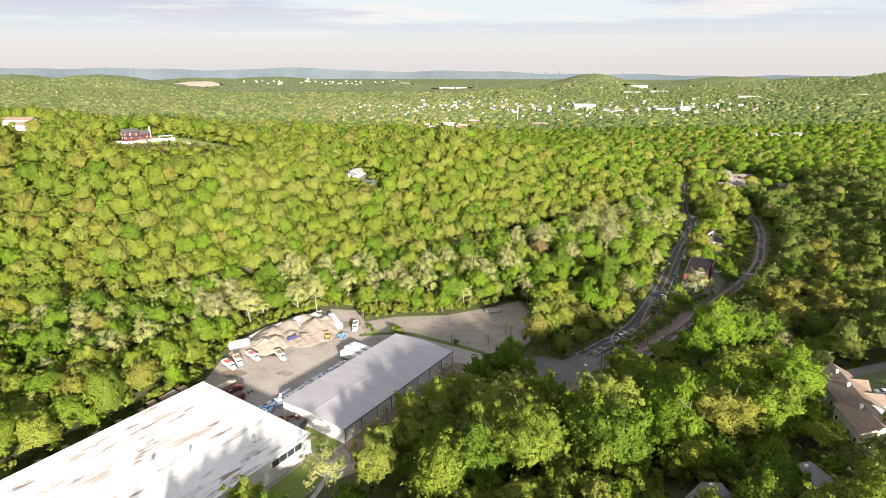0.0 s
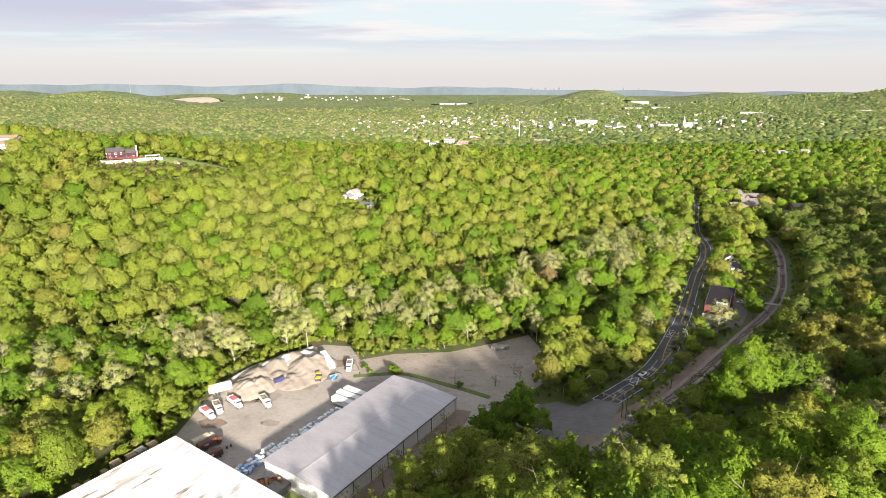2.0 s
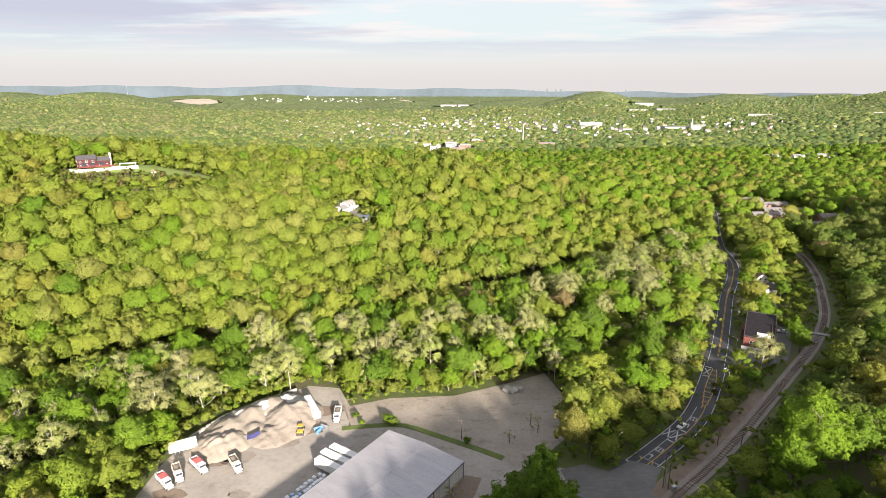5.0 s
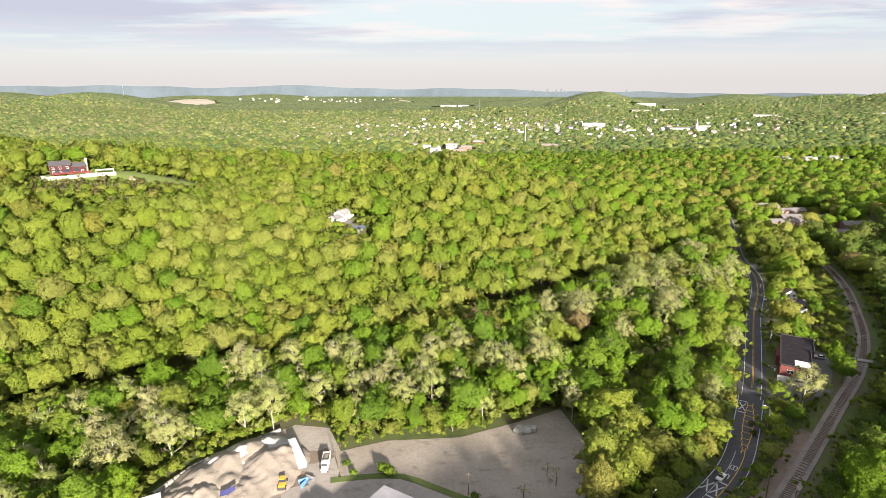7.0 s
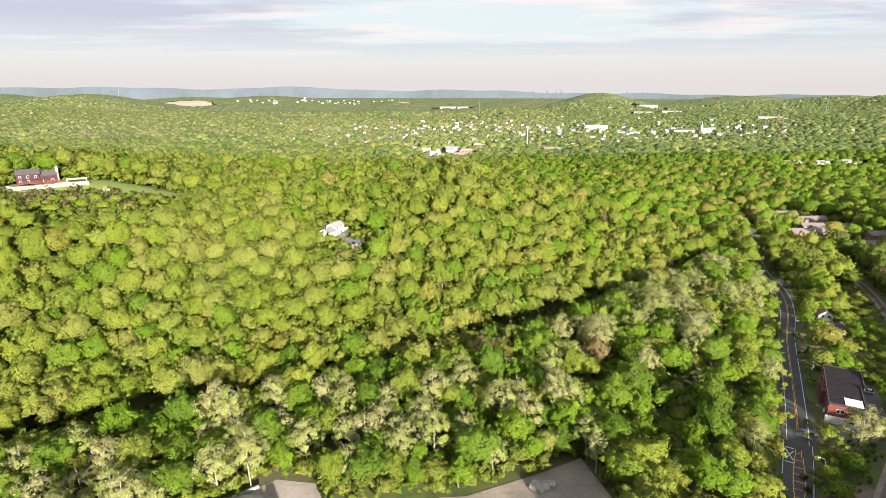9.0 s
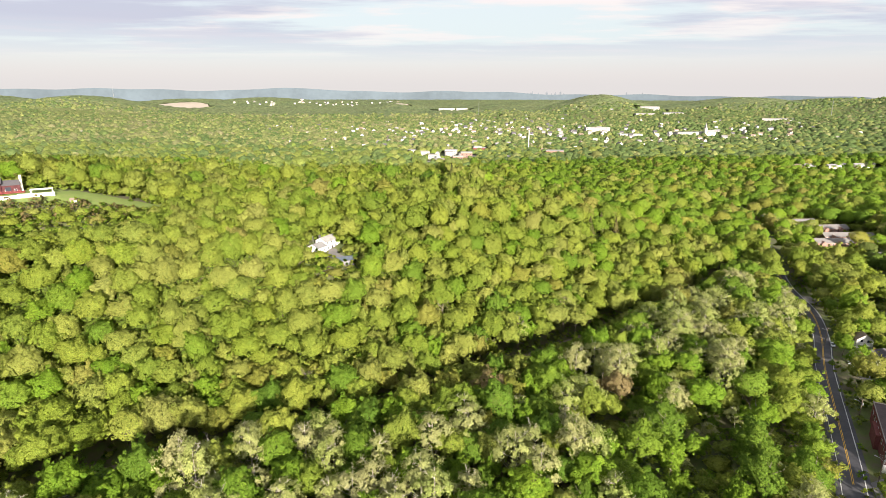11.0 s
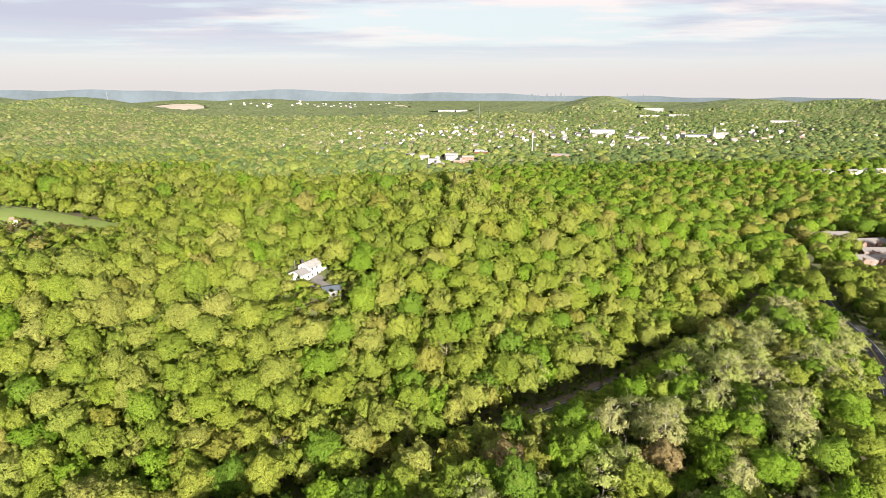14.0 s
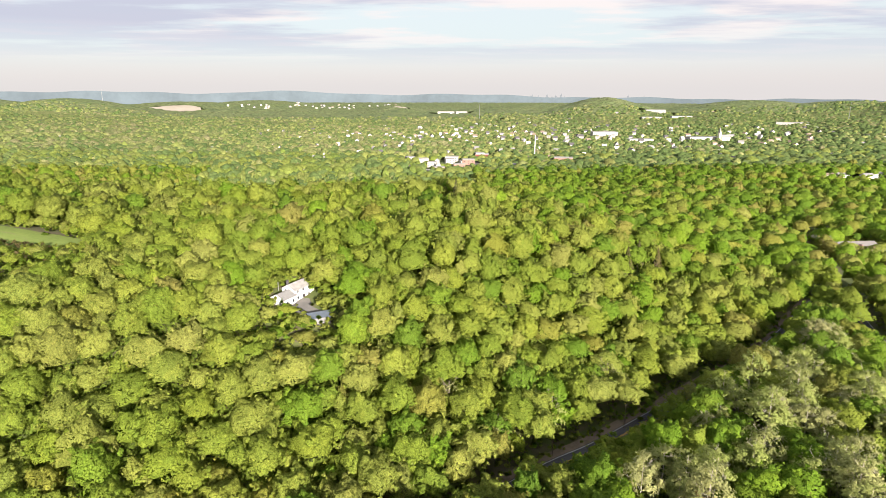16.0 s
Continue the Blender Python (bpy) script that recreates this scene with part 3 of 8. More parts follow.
for i in range(1, len(fine)):
    acc += np.linalg.norm(fine[i] - fine[i - 1])
    if acc > 0.75 + 0.25 and fine[i][1] > 185:
        acc = 0.0
        m = pose(*fine[i], land1(*fine[i]) + 0.06, 0, 0, math.degrees(math.atan2(fn[i][1], fn[i][0])))
        if cnt < 290:
            ob = new("sleeper", tie_me)
            ob.parent, ob.matrix_local = track, m
        else:
            rest.box(-1.3, 1.3, -0.13, 0.13, 0.2, 0.42, m=m)
        cnt += 1
if rest.v:
    part("far_sleepers", rest, TIE, track)

# ---------------------------------------------------------------- the two sheds
def roof_white_material():
    M = Mat("white_roof_membrane")
    f1, f2 = M.noise(0.045, 5), M.noise(0.8, 5)
    col = M.ramp(M.math("ADD", M.math("MULTIPLY", f1, 0.6), M.math("MULTIPLY", f2, 0.4)), (0.33, (0.50, 0.48, 0.455)), (0.6, (0.66, 0.65, 0.63)))
    ob = M.coord("Object")
    st = M.ramp(M.noise(0.16, 6, 0.6, vec=ob, stretch=(1.7, 0.36, 1)), (0.55, (0, 0, 0)), (0.63, (1, 1, 1)))
    col = M.mix(M.math("MULTIPLY", st, 0.75), col, (0.30, 0.25, 0.21))
    st2 = M.ramp(M.noise(0.21, 6, 0.62, vec=ob, stretch=(1.6, 0.33, 1)), (0.60, (0, 0, 0)), (0.66, (1, 1, 1)))
    col = M.mix(M.math("MULTIPLY", st2, 0.85), col, (0.14, 0.075, 0.05))
    M.bump(f2, 0.1, 0.03)
    return M.done(col, 0.55)


def metal_sheet_material(name, c, gap=0.9):
    M = Mat(name)
    f1, f2 = M.noise(0.08, 5, vec=M.coord("Object"), stretch=(1, 3, 1)), M.noise(1.5, 4)
    v = M.math("ADD", M.math("MULTIPLY", f1, 0.6), M.math("MULTIPLY", f2, 0.4))
    col = M.ramp(v, (0.34, tuple(x * 0.86 for x in c)), (0.62, tuple(min(1, x * 1.1) for x in c)))
    return M.done(col, 0.42, 0.25)


ROOF_WHITE = roof_white_material()
ROOF_GREY = metal_sheet_material("grey_metal_roof", (0.38, 0.36, 0.375))
WALL_METAL = metal_sheet_material("pale_ribbed_metal_wall", (0.74, 0.73, 0.72))
WALL_BLOCK = plain("painted_block_wall", (0.68, 0.66, 0.62), 0.8)
TRIM_DARK = plain("dark_bronze_trim", (0.05, 0.045, 0.045), 0.5)
GLASS = Mat("window_glass").done((0.03, 0.035, 0.045), 0.08, 0.0)

big = thing("white_warehouse", "large flat-roofed warehouse with a stained white roof", "warehouse", SITE)
# far corner at the site's (-33, -10); it runs back towards the camera
x0, x1, y1, y0 = -32.7, 25.1, -10.0, -118.0
H = 7.8
part("wall", MB().box(x0, x1, y0, y1, 0, H - 0.25), WALL_BLOCK, big, "off-white block walls")
part("roof", MB().box(x0 + 0.05, x1 - 0.05, y0 + 0.05, y1 - 0.05, H - 0.24, H + 0.02), ROOF_WHITE, big, "white membrane with dark rust stains")
EDGE = plain("white_edge_flashing", (0.72, 0.71, 0.69), 0.5, 0.1)
for b in ((x0 - 0.3, x0 + 0.25, y0, y1 + 0.3), (x1 - 0.25, x1 + 0.3, y0, y1 + 0.3), (x0 + 0.26, x1 - 0.26, y1 - 0.25, y1 + 0.3), (x0 + 0.26, x1 - 0.26, y0, y0 + 0.5)):
    part("parapet", MB().box(*b, H - 0.6, H + 0.22, 0.05), EDGE, big)
for k in range(4):                                          # window strip in the corner wall
    w = part("window", MB().box(x1 + 0.01, x1 + 0.10, y1 - 6.6 - k * 3.0, y1 - 4.2 - k * 3.0, 4.9, 6.8), GLASS, big)
    part("frame", MB().box(x1 + 0.02, x1 + 0.16, y1 - 6.8 - k * 3.0, y1 - 6.6 - k * 3.0, 4.7, 7.0).box(x1 + 0.02, x1 + 0.16, y1 - 4.2 - k * 3.0, y1 - 4.0 - k * 3.0, 4.7, 7.0)
         .box(x1 + 0.02, x1 + 0.16, y1 - 6.6 - k * 3.0, y1 - 4.2 - k * 3.0, 4.7, 4.9).box(x1 + 0.02, x1 + 0.16, y1 - 6.6 - k * 3.0, y1 - 4.2 - k * 3.0, 6.8, 7.0), TRIM_DARK, w)
for vx, vy, r in ((13.5, -23, 0.55), (-4, -47, 0.5), (1.5, -38, 0.3)):
    v = part("roof_vent", MB().tube([(vx, vy, H), (vx, vy, H + 0.9)], [r * 0.8, r * 0.8], 12), plain("galvanised_vent", (0.45, 0.45, 0.45), 0.4, 0.7), big)
    part("cap", MB().tube([(vx, vy, H + 0.95), (vx, vy, H + 1.15), (vx, vy, H + 1.4)], [r * 1.3, r * 1.3, r * 0.4], 12), bpy.data.materials["galvanised_vent"], v)

grey = thing("grey_shed", "long metal shed with a low grey gabled roof", "warehouse", SITE)
LX, LY, EV, RG = 30.5, 67.0, 6.0, 6.9
part("wall", MB().add(
    [(0.15, 0.15, 0), (LX - 0.15, 0.15, 0), (LX - 0.15, LY - 0.15, 0), (0.15, LY - 0.15, 0), (0.15, 0.15, EV - 0.1), (LX / 2, 0.15, RG - 0.1), (LX - 0.15, 0.15, EV - 0.1),
     (0.15, LY - 0.15, EV - 0.1), (LX / 2, LY - 0.15, RG - 0.1), (LX - 0.15, LY - 0.15, EV - 0.1)],
    [(0, 1, 6, 5, 4), (2, 3, 7, 8, 9), (1, 2, 9, 6), (3, 0, 4, 7)]), WALL_METAL, grey, "pale ribbed metal walls")
ribs = MB()
for k in range(1, 75):
    y = k * 0.9
    ribs.box(LX - 0.13, LX - 0.07, y - 0.05, y + 0.05, 0.3, EV - 0.15)
for k in range(1, 34):
    x = k * 0.9
    ribs.box(x - 0.05, x + 0.05, 0.08, 0.13, 0.3, EV - 0.05 + (0.8 if abs(x - LX / 2) < 6 else 0.2))
tagged(part("wall_ribs", ribs, WALL_METAL, grey), kind="stuff")
n_pan = 22
for s in range(2):                                          # roof sheets laid side by side
    for k in range(n_pan):
        ya, yb = -0.3 + (LY + 0.6) * k / n_pan, -0.3 + (LY + 0.6) * (k + 1) / n_pan - 0.03
        xa, xb = (-0.35, LX / 2) if s == 0 else (LX / 2 + 0.01, LX + 0.35)
        za, zb = (EV - 0.02, RG) if s == 0 else (RG, EV - 0.02)
        dz = 0.012 * (k % 3)
        part("roof_panel", MB().add([(xa, ya, za + dz), (xb, ya, zb + dz), (xb, yb, zb + dz), (xa, yb, za + dz), (xa, ya, za - 0.1), (xb, ya, zb - 0.1), (xb, yb, zb - 0.1), (xa, yb, za - 0.1)],
                                    [(0, 1, 2, 3), (7, 6, 5, 4), (0, 4, 5, 1), (1, 5, 6, 2), (2, 6, 7, 3), (3, 7, 4, 0)]), ROOF_GREY, grey)
part("ridge_cap", MB().side([(-0.3, 0), (LY + 0.3, 0), (LY + 0.3, 0.06), (-0.3, 0.06)], -0.3, 0.3), ROOF_GREY, grey, m=pose(LX / 2, 0, RG + 0.03))
part("gutter", MB().box(LX + 0.36, LX + 0.58, -0.3, LY + 0.3, EV - 0.35, EV - 0.08), TRIM_DARK, grey, "dark gutter along the eaves")
for k in range(9):
    y = 0.3 + (LY - 0.6) * k / 8
    part("downpipe", MB().box(LX + 0.38, LX + 0.56, y - 0.1, y + 0.1, 0.05, EV - 0.36), TRIM_DARK, grey)
part("lean_to", MB().add([(7.5, -5.6, 0), (12.5, -5.6, 0), (12.5, 0, 0), (7.5, 0, 0), (7.5, -5.6, 2.6), (12.5, -5.6, 2.6), (12.5, 0, 3.1), (7.5, 0, 3.1)],
                         [(0, 1, 5, 4), (1, 2, 6, 5), (3, 0, 4, 7), (4, 5, 6, 7)]), plain("dark_lean_to", (0.16, 0.15, 0.15), 0.7), grey, "low lean-to with a dark roof")
# lawn between the sheds
for nm, px in (("lawn_picnic", ((17, -9.5), (29, -9.5), (29.5, -0.6), (13, -0.6), (13, -6))), ("lawn_front", ((27, -34), (39, -34), (37, -12), (26.5, -12)))):
    pts = [SITE @ Vector((*p, 0)) for p in px]
    flat_sheet(nm, [(p.x, p.y) for p in pts], LAWN, 0.24, "mown green grass beside the sheds", "lawn")
pts = [SITE @ Vector((*p, 0)) for p in ((30.9, -1.5), (38, -4), (43, 12), (42, 34), (40, 56), (36, 70), (30.9, 68))]
flat_sheet("shed_side", [(p.x, p.y) for p in pts], DIRT, 0.2, "strip of brown dirt along the shed wall", "dirt")
wk = smooth_line([tuple((SITE @ Vector((x, y, 0)))[:2]) for x, y in ((25.5, -10.6), (32, -11.2), (38, -16), (42, -30))], 2)
tagged(part("footpath", ribbon(wk, -0.8, 0.8, 0.27, 0.1), plain("concrete_path", (0.42, 0.39, 0.36), 0.9)), "narrow concrete path beside the warehouse", "path", kind="structure")

# ---------------------------------------------------------------- trees
rng = np.random.default_rng(7)


def unit(v):
    return v / (np.linalg.norm(v, axis=-1, keepdims=True) + 1e-9)


def leaf_tris(c, n, size, g):
    """Leaf-clump triangles at c, facing n, each turned at random."""
    k = len(c)
    a = unit(np.cross(n, g.normal(size=(k, 3))))
    b = np.cross(n, a)
    s = np.broadcast_to(np.asarray(size, float), (k,))[:, None] * g.uniform(0.7, 1.25, (k, 1))
    w = g.uniform(0.45, 0.75, (k, 1))
    return np.stack([c - a * s * w - b * s * 0.4, c + a * s * w - b * s * 0.45, c + b * s * 0.75 + a * s * g.uniform(-0.35, 0.35, (k, 1))], 1)


KNOB = np.array([(1, 0, 0), (0, 1, 0), (-1, 0, 0), (0, -1, 0), (0, 0, 1), (0, 0, -1)], float)
KNOB_F = np.array([(0, 1, 4), (1, 2, 4), (2, 3, 4), (3, 0, 4), (1, 0, 5), (2, 1, 5), (3, 2, 5), (0, 3, 5)])


def tufts(cc, cr, g, flat=0.78):
    """An uneven tuft of foliage at each centre."""
    n = len(cc)
    t = g.uniform(0, 6.28, n)
    spun = np.stack([KNOB[None, :, 0] * np.cos(t)[:, None] - KNOB[None, :, 1] * np.sin(t)[:, None], KNOB[None, :, 0] * np.sin(t)[:, None] + KNOB[None, :, 1] * np.cos(t)[:, None], np.repeat(KNOB[None, :, 2], n, 0)], -1)
    v = cc[:, None] + spun * (cr[:, None] * g.uniform(0.75, 1.3, (n, 6)))[..., None] * np.array([1, 1, flat])
    f = KNOB_F[None] + 6 * np.arange(n)[:, None, None]
    return v.reshape(-1, 3), f.reshape(-1, 3)


def join(a, b):
    return np.concatenate([a[0], b[0]]), np.concatenate([a[1], b[1] + len(a[0])]), np.concatenate([a[2], b[2]])


def loose(tri, hint):
    return tri.reshape(-1, 3), np.arange(3 * len(tri)).reshape(-1, 3), np.repeat(hint, 3, 0)


def heart(R, Hc, base, g, k=0.70, n=8):
    """The closed inner foliage of a crown, a lumpy dome."""
    rows = [(-0.25, 0.97), (0.2, 0.98), (0.58, 0.81), (0.86, 0.5)]
    v = []
    for up, r in rows:
        for j in range(n):
            a = 6.2832 * (j + 0.5 * (len(v) // n % 2)) / n
            q = k * g.uniform(0.85, 1.1)
            v.append((R * r * q * math.cos(a), R * r * q * math.sin(a), base + Hc * 0.45 + Hc * 0.52 * up * q))
    v.append((0, 0, base + Hc * (0.45 + 0.52 * k)))
    f = []
    for i in range(len(rows) - 1):
        for j in range(n):
            a, b, c, d = i * n + j, i * n + (j + 1) % n, (i + 1) * n + (j + 1) % n, (i + 1) * n + j
            f += [(a, b, c), (a, c, d)]
    top = len(v) - 1
    f += [((len(rows) - 1) * n + j, (len(rows) - 1) * n + (j + 1) % n, top) for j in range(n)]
    v = np.array(v)
    return v, np.array(f), unit((v - np.array([0, 0, base + Hc * 0.3])) / np.array([R, R, Hc * 0.6]))


def crown(R, Hc, base, clumps, leaves, size, g, ragged=0.18, tuft=(0.16, 0.24), solid=True, flat=0.78, lobes=0, core=True):
    """A broad crown in three scales: boughs swelling from a dome, tufts of foliage on the boughs, leaf sprays on the tufts."""
    nl = lobes or int(np.clip(clumps / 4, 4, 16))
    k = np.arange(nl) + 0.5
    up = 1 - 1.2 * k / nl                                       # from the top down past the widest girth
    az = k * 2.39996 + g.uniform(0, 6)
    r_ = np.sqrt(np.clip(1 - up * up, 0, 1))
    d = unit(np.stack([r_ * np.cos(az), r_ * np.sin(az), up], -1) + g.normal(0, 0.12, (nl, 3)))
    lr = R * g.uniform(0.34, 0.48, nl) * (14 / nl) ** 0.25
    lc = d * (0.60 + g.normal(0, ragged * 0.5, nl))[:, None] * np.array([R, R, Hc * 0.52])
    lc[:, 2] += base + Hc * 0.45
    li = np.arange(clumps) % nl
    dt = unit(g.normal(size=(clumps, 3)) * 0.75 + 1.0 * d[li] + np.array([0, 0, 0.35]))
    cc = lc[li] + dt * lr[li][:, None] * np.array([1, 1, 0.85])
    cr = R * g.uniform(*tuft, clumps)
    if solid:
        v, f = tufts(cc, cr, g, flat)
        out = (v, f, unit(np.repeat(dt, 6, 0) + 0.25 * g.normal(size=v.shape)))
        if core and clumps >= 9:
            out = join(out, heart(R, Hc, base, g))
    else:
        out = (np.zeros((0, 3)), np.zeros((0, 3), int), np.zeros((0, 3)))
    if leaves:
        idx = g.integers(0, clumps, leaves)
        dl = unit(g.normal(size=(leaves, 3)) + 0.9 * dt[idx] + np.array([0, 0, 0.3]))
        pos = cc[idx] + dl * (cr[idx] * (g.uniform(0.80, 1.30, leaves) if solid else g.uniform(0.2, 1.6, leaves)))[:, None] * np.array([1, 1, 0.8])
        hint = unit(0.6 * dl + 0.9 * dt[idx] + 0.35 * g.normal(size=(leaves, 3)))
        out = join(out, loose(leaf_tris(pos, hint, size, g), hint))
    return out


def full_crown(R, Hc, base, sides, rings, clumps, leaves, size, g, swell=0.45, boughs=18, tuft=(0.11, 0.20), sprout=(0.90, 1.12), spread=0.45):
    """A closed broad crown: a dome swollen by its boughs, covered with sprays of leaves."""
    k = np.arange(boughs) + 0.5
    up = 1 - 1.35 * k / boughs
    az = k * 2.39996 + g.uniform(0, 6)
    r_ = np.sqrt(np.clip(1 - up * up, 0, 1))
    bd = unit(np.stack([r_ * np.cos(az), r_ * np.sin(az), up], -1) + g.normal(0, 0.16, (boughs, 3)))
    amp = g.uniform(0.55, 1.25, boughs)
    wide = 1.25 / math.sqrt(boughs)
    lean = g.normal(0, 0.14, 2)
    oval = g.uniform(0.84, 1.16)
    centre = np.array([0, 0, base + Hc * 0.40])
    ext = np.array([R * oval, R / oval, Hc * 0.56])

    def surface(d):
        a = np.arccos(np.clip(d @ bd.T, -1, 1)) / wide
        q = 1 - 0.8 * swell + swell * (amp * np.exp(-a * a)).max(1)
        low = np.where(d[:, 2] < 0, 1 - 0.25 * d[:, 2] ** 2, 1.0)
        p = d * (q * low)[:, None] * ext
        p[:, :2] += lean * R * d[:, 2:3]
        return p + centre
    v = []
    for i in range(rings):
        e = -0.75 + (1.5708 + 0.75) * i / rings
        t = 6.2832 * (np.arange(sides) + 0.5 * (i % 2)) / sides + g.normal(0, 0.08, sides)
        v.append(np.stack([math.cos(e) * np.cos(t), math.cos(e) * np.sin(t), np.full(sides, math.sin(e))], -1))
    d = np.concatenate(v + [np.array([[0, 0, 1.0]])])
    f = []
    for i in range(rings - 1):
        for j in range(sides):
            a, b, c, e = i * sides + j, i * sides + (j + 1) % sides, (i + 1) * sides + (j + 1) % sides, (i + 1) * sides + j
            f += [(a, b, e), (b, c, e)] if i % 2 == 0 else [(a, b, c), (a, c, e)]
    top = rings * sides
    f += [((rings - 1) * sides + j, (rings - 1) * sides + (j + 1) % sides, top) for j in range(sides)]
    v, f = surface(d), np.array(f)
    fn_ = np.cross(v[f[:, 1]] - v[f[:, 0]], v[f[:, 2]] - v[f[:, 0]])
    own = np.zeros(v.shape)
    for q in range(3):
        np.add.at(own, f[:, q], fn_)
    out = (v, f, unit(own))

    def spread_over(n, low):
        """Ways from the heart over the dome, with the surface and its facing there."""
        z, t = g.uniform(low, 1, n), g.uniform(0, 6.2832, n)
        c_ = np.sqrt(1 - z * z)
        w = np.stack([c_ * np.cos(t), c_ * np.sin(t), z], -1)
        p = surface(w)
        m = np.cross(surface(unit(w + 0.12 * np.cross(w, [0.3, 0.5, 0.81]))) - p, surface(unit(w + 0.12 * np.cross(w, [0.9, -0.4, 0.2]))) - p)
        m = unit(m)
        return p, m * np.where((m * w).sum(1, keepdims=True) < 0, -1, 1)
    if clumps:
        p, m = spread_over(clumps, -0.35)
        cr = R * g.uniform(*tuft, clumps)
        a_ = unit(np.cross(m, g.normal(size=(clumps, 3))))
        b_ = np.cross(m, a_)
        rim = np.stack([a_, b_, -a_, -b_], 1) * g.uniform(0.75, 1.3, (clumps, 4, 1))
        tv = np.concatenate([p[:, None] + (rim - 0.25 * m[:, None]) * cr[:, None, None], (p + m * cr[:, None] * g.uniform(0.6, 1.0, (clumps, 1)))[:, None]], 1)
        th = np.concatenate([unit(rim + 0.45 * m[:, None]), m[:, None]], 1)
        tf = np.array([(0, 1, 4), (1, 2, 4), (2, 3, 4), (3, 0, 4)])[None] + 5 * np.arange(clumps)[:, None, None]
        out = join(out, (tv.reshape(-1, 3), tf.reshape(-1, 3), th.reshape(-1, 3)))
    if leaves:
        p, m = spread_over(leaves, -0.45)
        pos = centre + (p - centre) * g.uniform(*sprout, (leaves, 1)) + g.normal(0, 0.05 * R, (leaves, 3))
        out = join(out, loose(leaf_tris(pos, unit(m + spread * 1.2 * g.normal(size=(leaves, 3))), size, g), unit(m + spread * g.normal(size=(leaves, 3)))))
    return out


def dome_normals(v, f, h, g, rough=0.24):
    """Soft shading over a whole crown: away from its heart and its boughs, ruffled from leaf to leaf."""
    lo, hi = v[:, 2].min(), v[:, 2].max()
    c = np.array([0, 0, lo + 0.3 * (hi - lo)])
    e = np.array([np.abs(v[:, 0]).max(), np.abs(v[:, 1]).max(), 0.62 * (hi - lo)])
    n = unit(0.5 * unit((v - c) / e / e) + 0.8 * h + rough * g.normal(size=v.shape) * 0.5)
    n[:, 2] = np.maximum(n[:, 2], -0.25)
    return unit(n)


def cone_crown(R, Hc, base, leaves, size, g):
    h = np.linspace(0, 0.97, 60)
    a = np.arange(60) * 2.4
    r = R * (1 - h) * g.uniform(0.55, 0.95, 60)
    v, f = tufts(np.stack([r * np.cos(a), r * np.sin(a), base + h * Hc], -1), np.clip(R * 0.42 * (1.05 - h), 0.35, 9), g, 0.5)
    out = (v, f, unit(v * np.array([1, 1, 0]) + np.array([0, 0, 0.5])))
    h = g.uniform(0, 1, leaves) ** 0.7
    a = g.uniform(0, 2 * math.pi, leaves)
    r = R * (1 - h) * g.uniform(0.8, 1.3, leaves)
    pos = np.stack([r * np.cos(a), r * np.sin(a), base + h * Hc], -1)
    n = unit(np.stack([np.cos(a), np.sin(a), 0.5 + 0 * a], -1) + 0.4 * g.normal(size=(leaves, 3)))
    return join(out, loose(leaf_tris(pos, n, size, g), n))


def limbs(mb, h0, h1, R, r0, count, g, twigs=3, lean=(0, 0)):
    """Trunk with forked limbs."""
    tip = Vector((lean[0] + g.normal(0, 0.3), lean[1] + g.normal(0, 0.3), h1))
    mid = tip * 0.5 + Vector((g.normal(0, 0.25), g.normal(0, 0.25), 0))
    mb.tube([(0, 0, -0.8), (0, 0, 0.4), mid, tip * 0.82, tip], [r0 * 1.35, r0, r0 * 0.72, r0 * 0.42, r0 * 0.12], 6)
    for k in range(count):
        t = g.uniform(h0 / h1, 0.92)
        p = (mid * (t / 0.5)) if t < 0.5 else mid.lerp(tip, (t - 0.5) / 0.5)
        a = 2.4 * k + g.uniform(-0.5, 0.5)
        ln = R * g.uniform(0.65, 1.05) * (1.1 - 0.5 * t)
        e = p + Vector((math.cos(a) * ln, math.sin(a) * ln, ln * g.uniform(0.5, 1.1)))
        q = p.lerp(e, 0.5) + Vector((0, 0, -0.08 * ln))
        rb = r0 * (0.5 - 0.3 * t)
        mb.tube([p, q, e], [rb, rb * 0.6, rb * 0.15], 4, False)
        for j in range(twigs):
            s = g.uniform(0.35, 0.9)
            b = q.lerp(e, s)
            w = b + Vector((g.normal(0, 0.35), g.normal(0, 0.35), g.uniform(0.2, 0.7))) * ln * 0.5
            mb.tube([b, w], [rb * 0.35, rb * 0.08], 3, False)
    return mb


def make_tree(kind, seed, R, Hc, base, clumps, leaves, size, leafmat, barkmat, name, label, bare=False):
    """A tree with trunk, limbs and crown; a bare one shows its limbs through thin foliage."""
    g = np.random.default_rng(seed)
    t = thing(name, label, "tree")
    mb = limbs(MB(), base * 0.7 if not bare else base, base + Hc * (0.78 if not bare else 0.95), R, (0.24 if not bare else 0.13) + 0.02 * R, 7 if not bare else 15, g, 1 if not bare else 7)
    part("trunk", mb, barkmat, t)
    if kind == "cone":
        v, f, h = cone_crown(R, Hc, base, leaves, size, g)
    elif bare:
        v, f, h = crown(R, Hc, base, clumps, leaves, size, g, 0.24, (0.15, 0.26), solid=False)
    else:
        v, f, h = full_crown(R * 1.05, Hc, base, 16 if R > 3 else 8, 7 if R > 3 else 4, 170 if R > 3 else 24, leaves, size, g, 0.55, clumps, (0.08, 0.15))
    part("crown", soup_mesh("crown", v, f, leafmat, np.full(len(v), g.uniform(0, 1)), dome_normals(v, f, h, g)), leafmat, t)
    return t


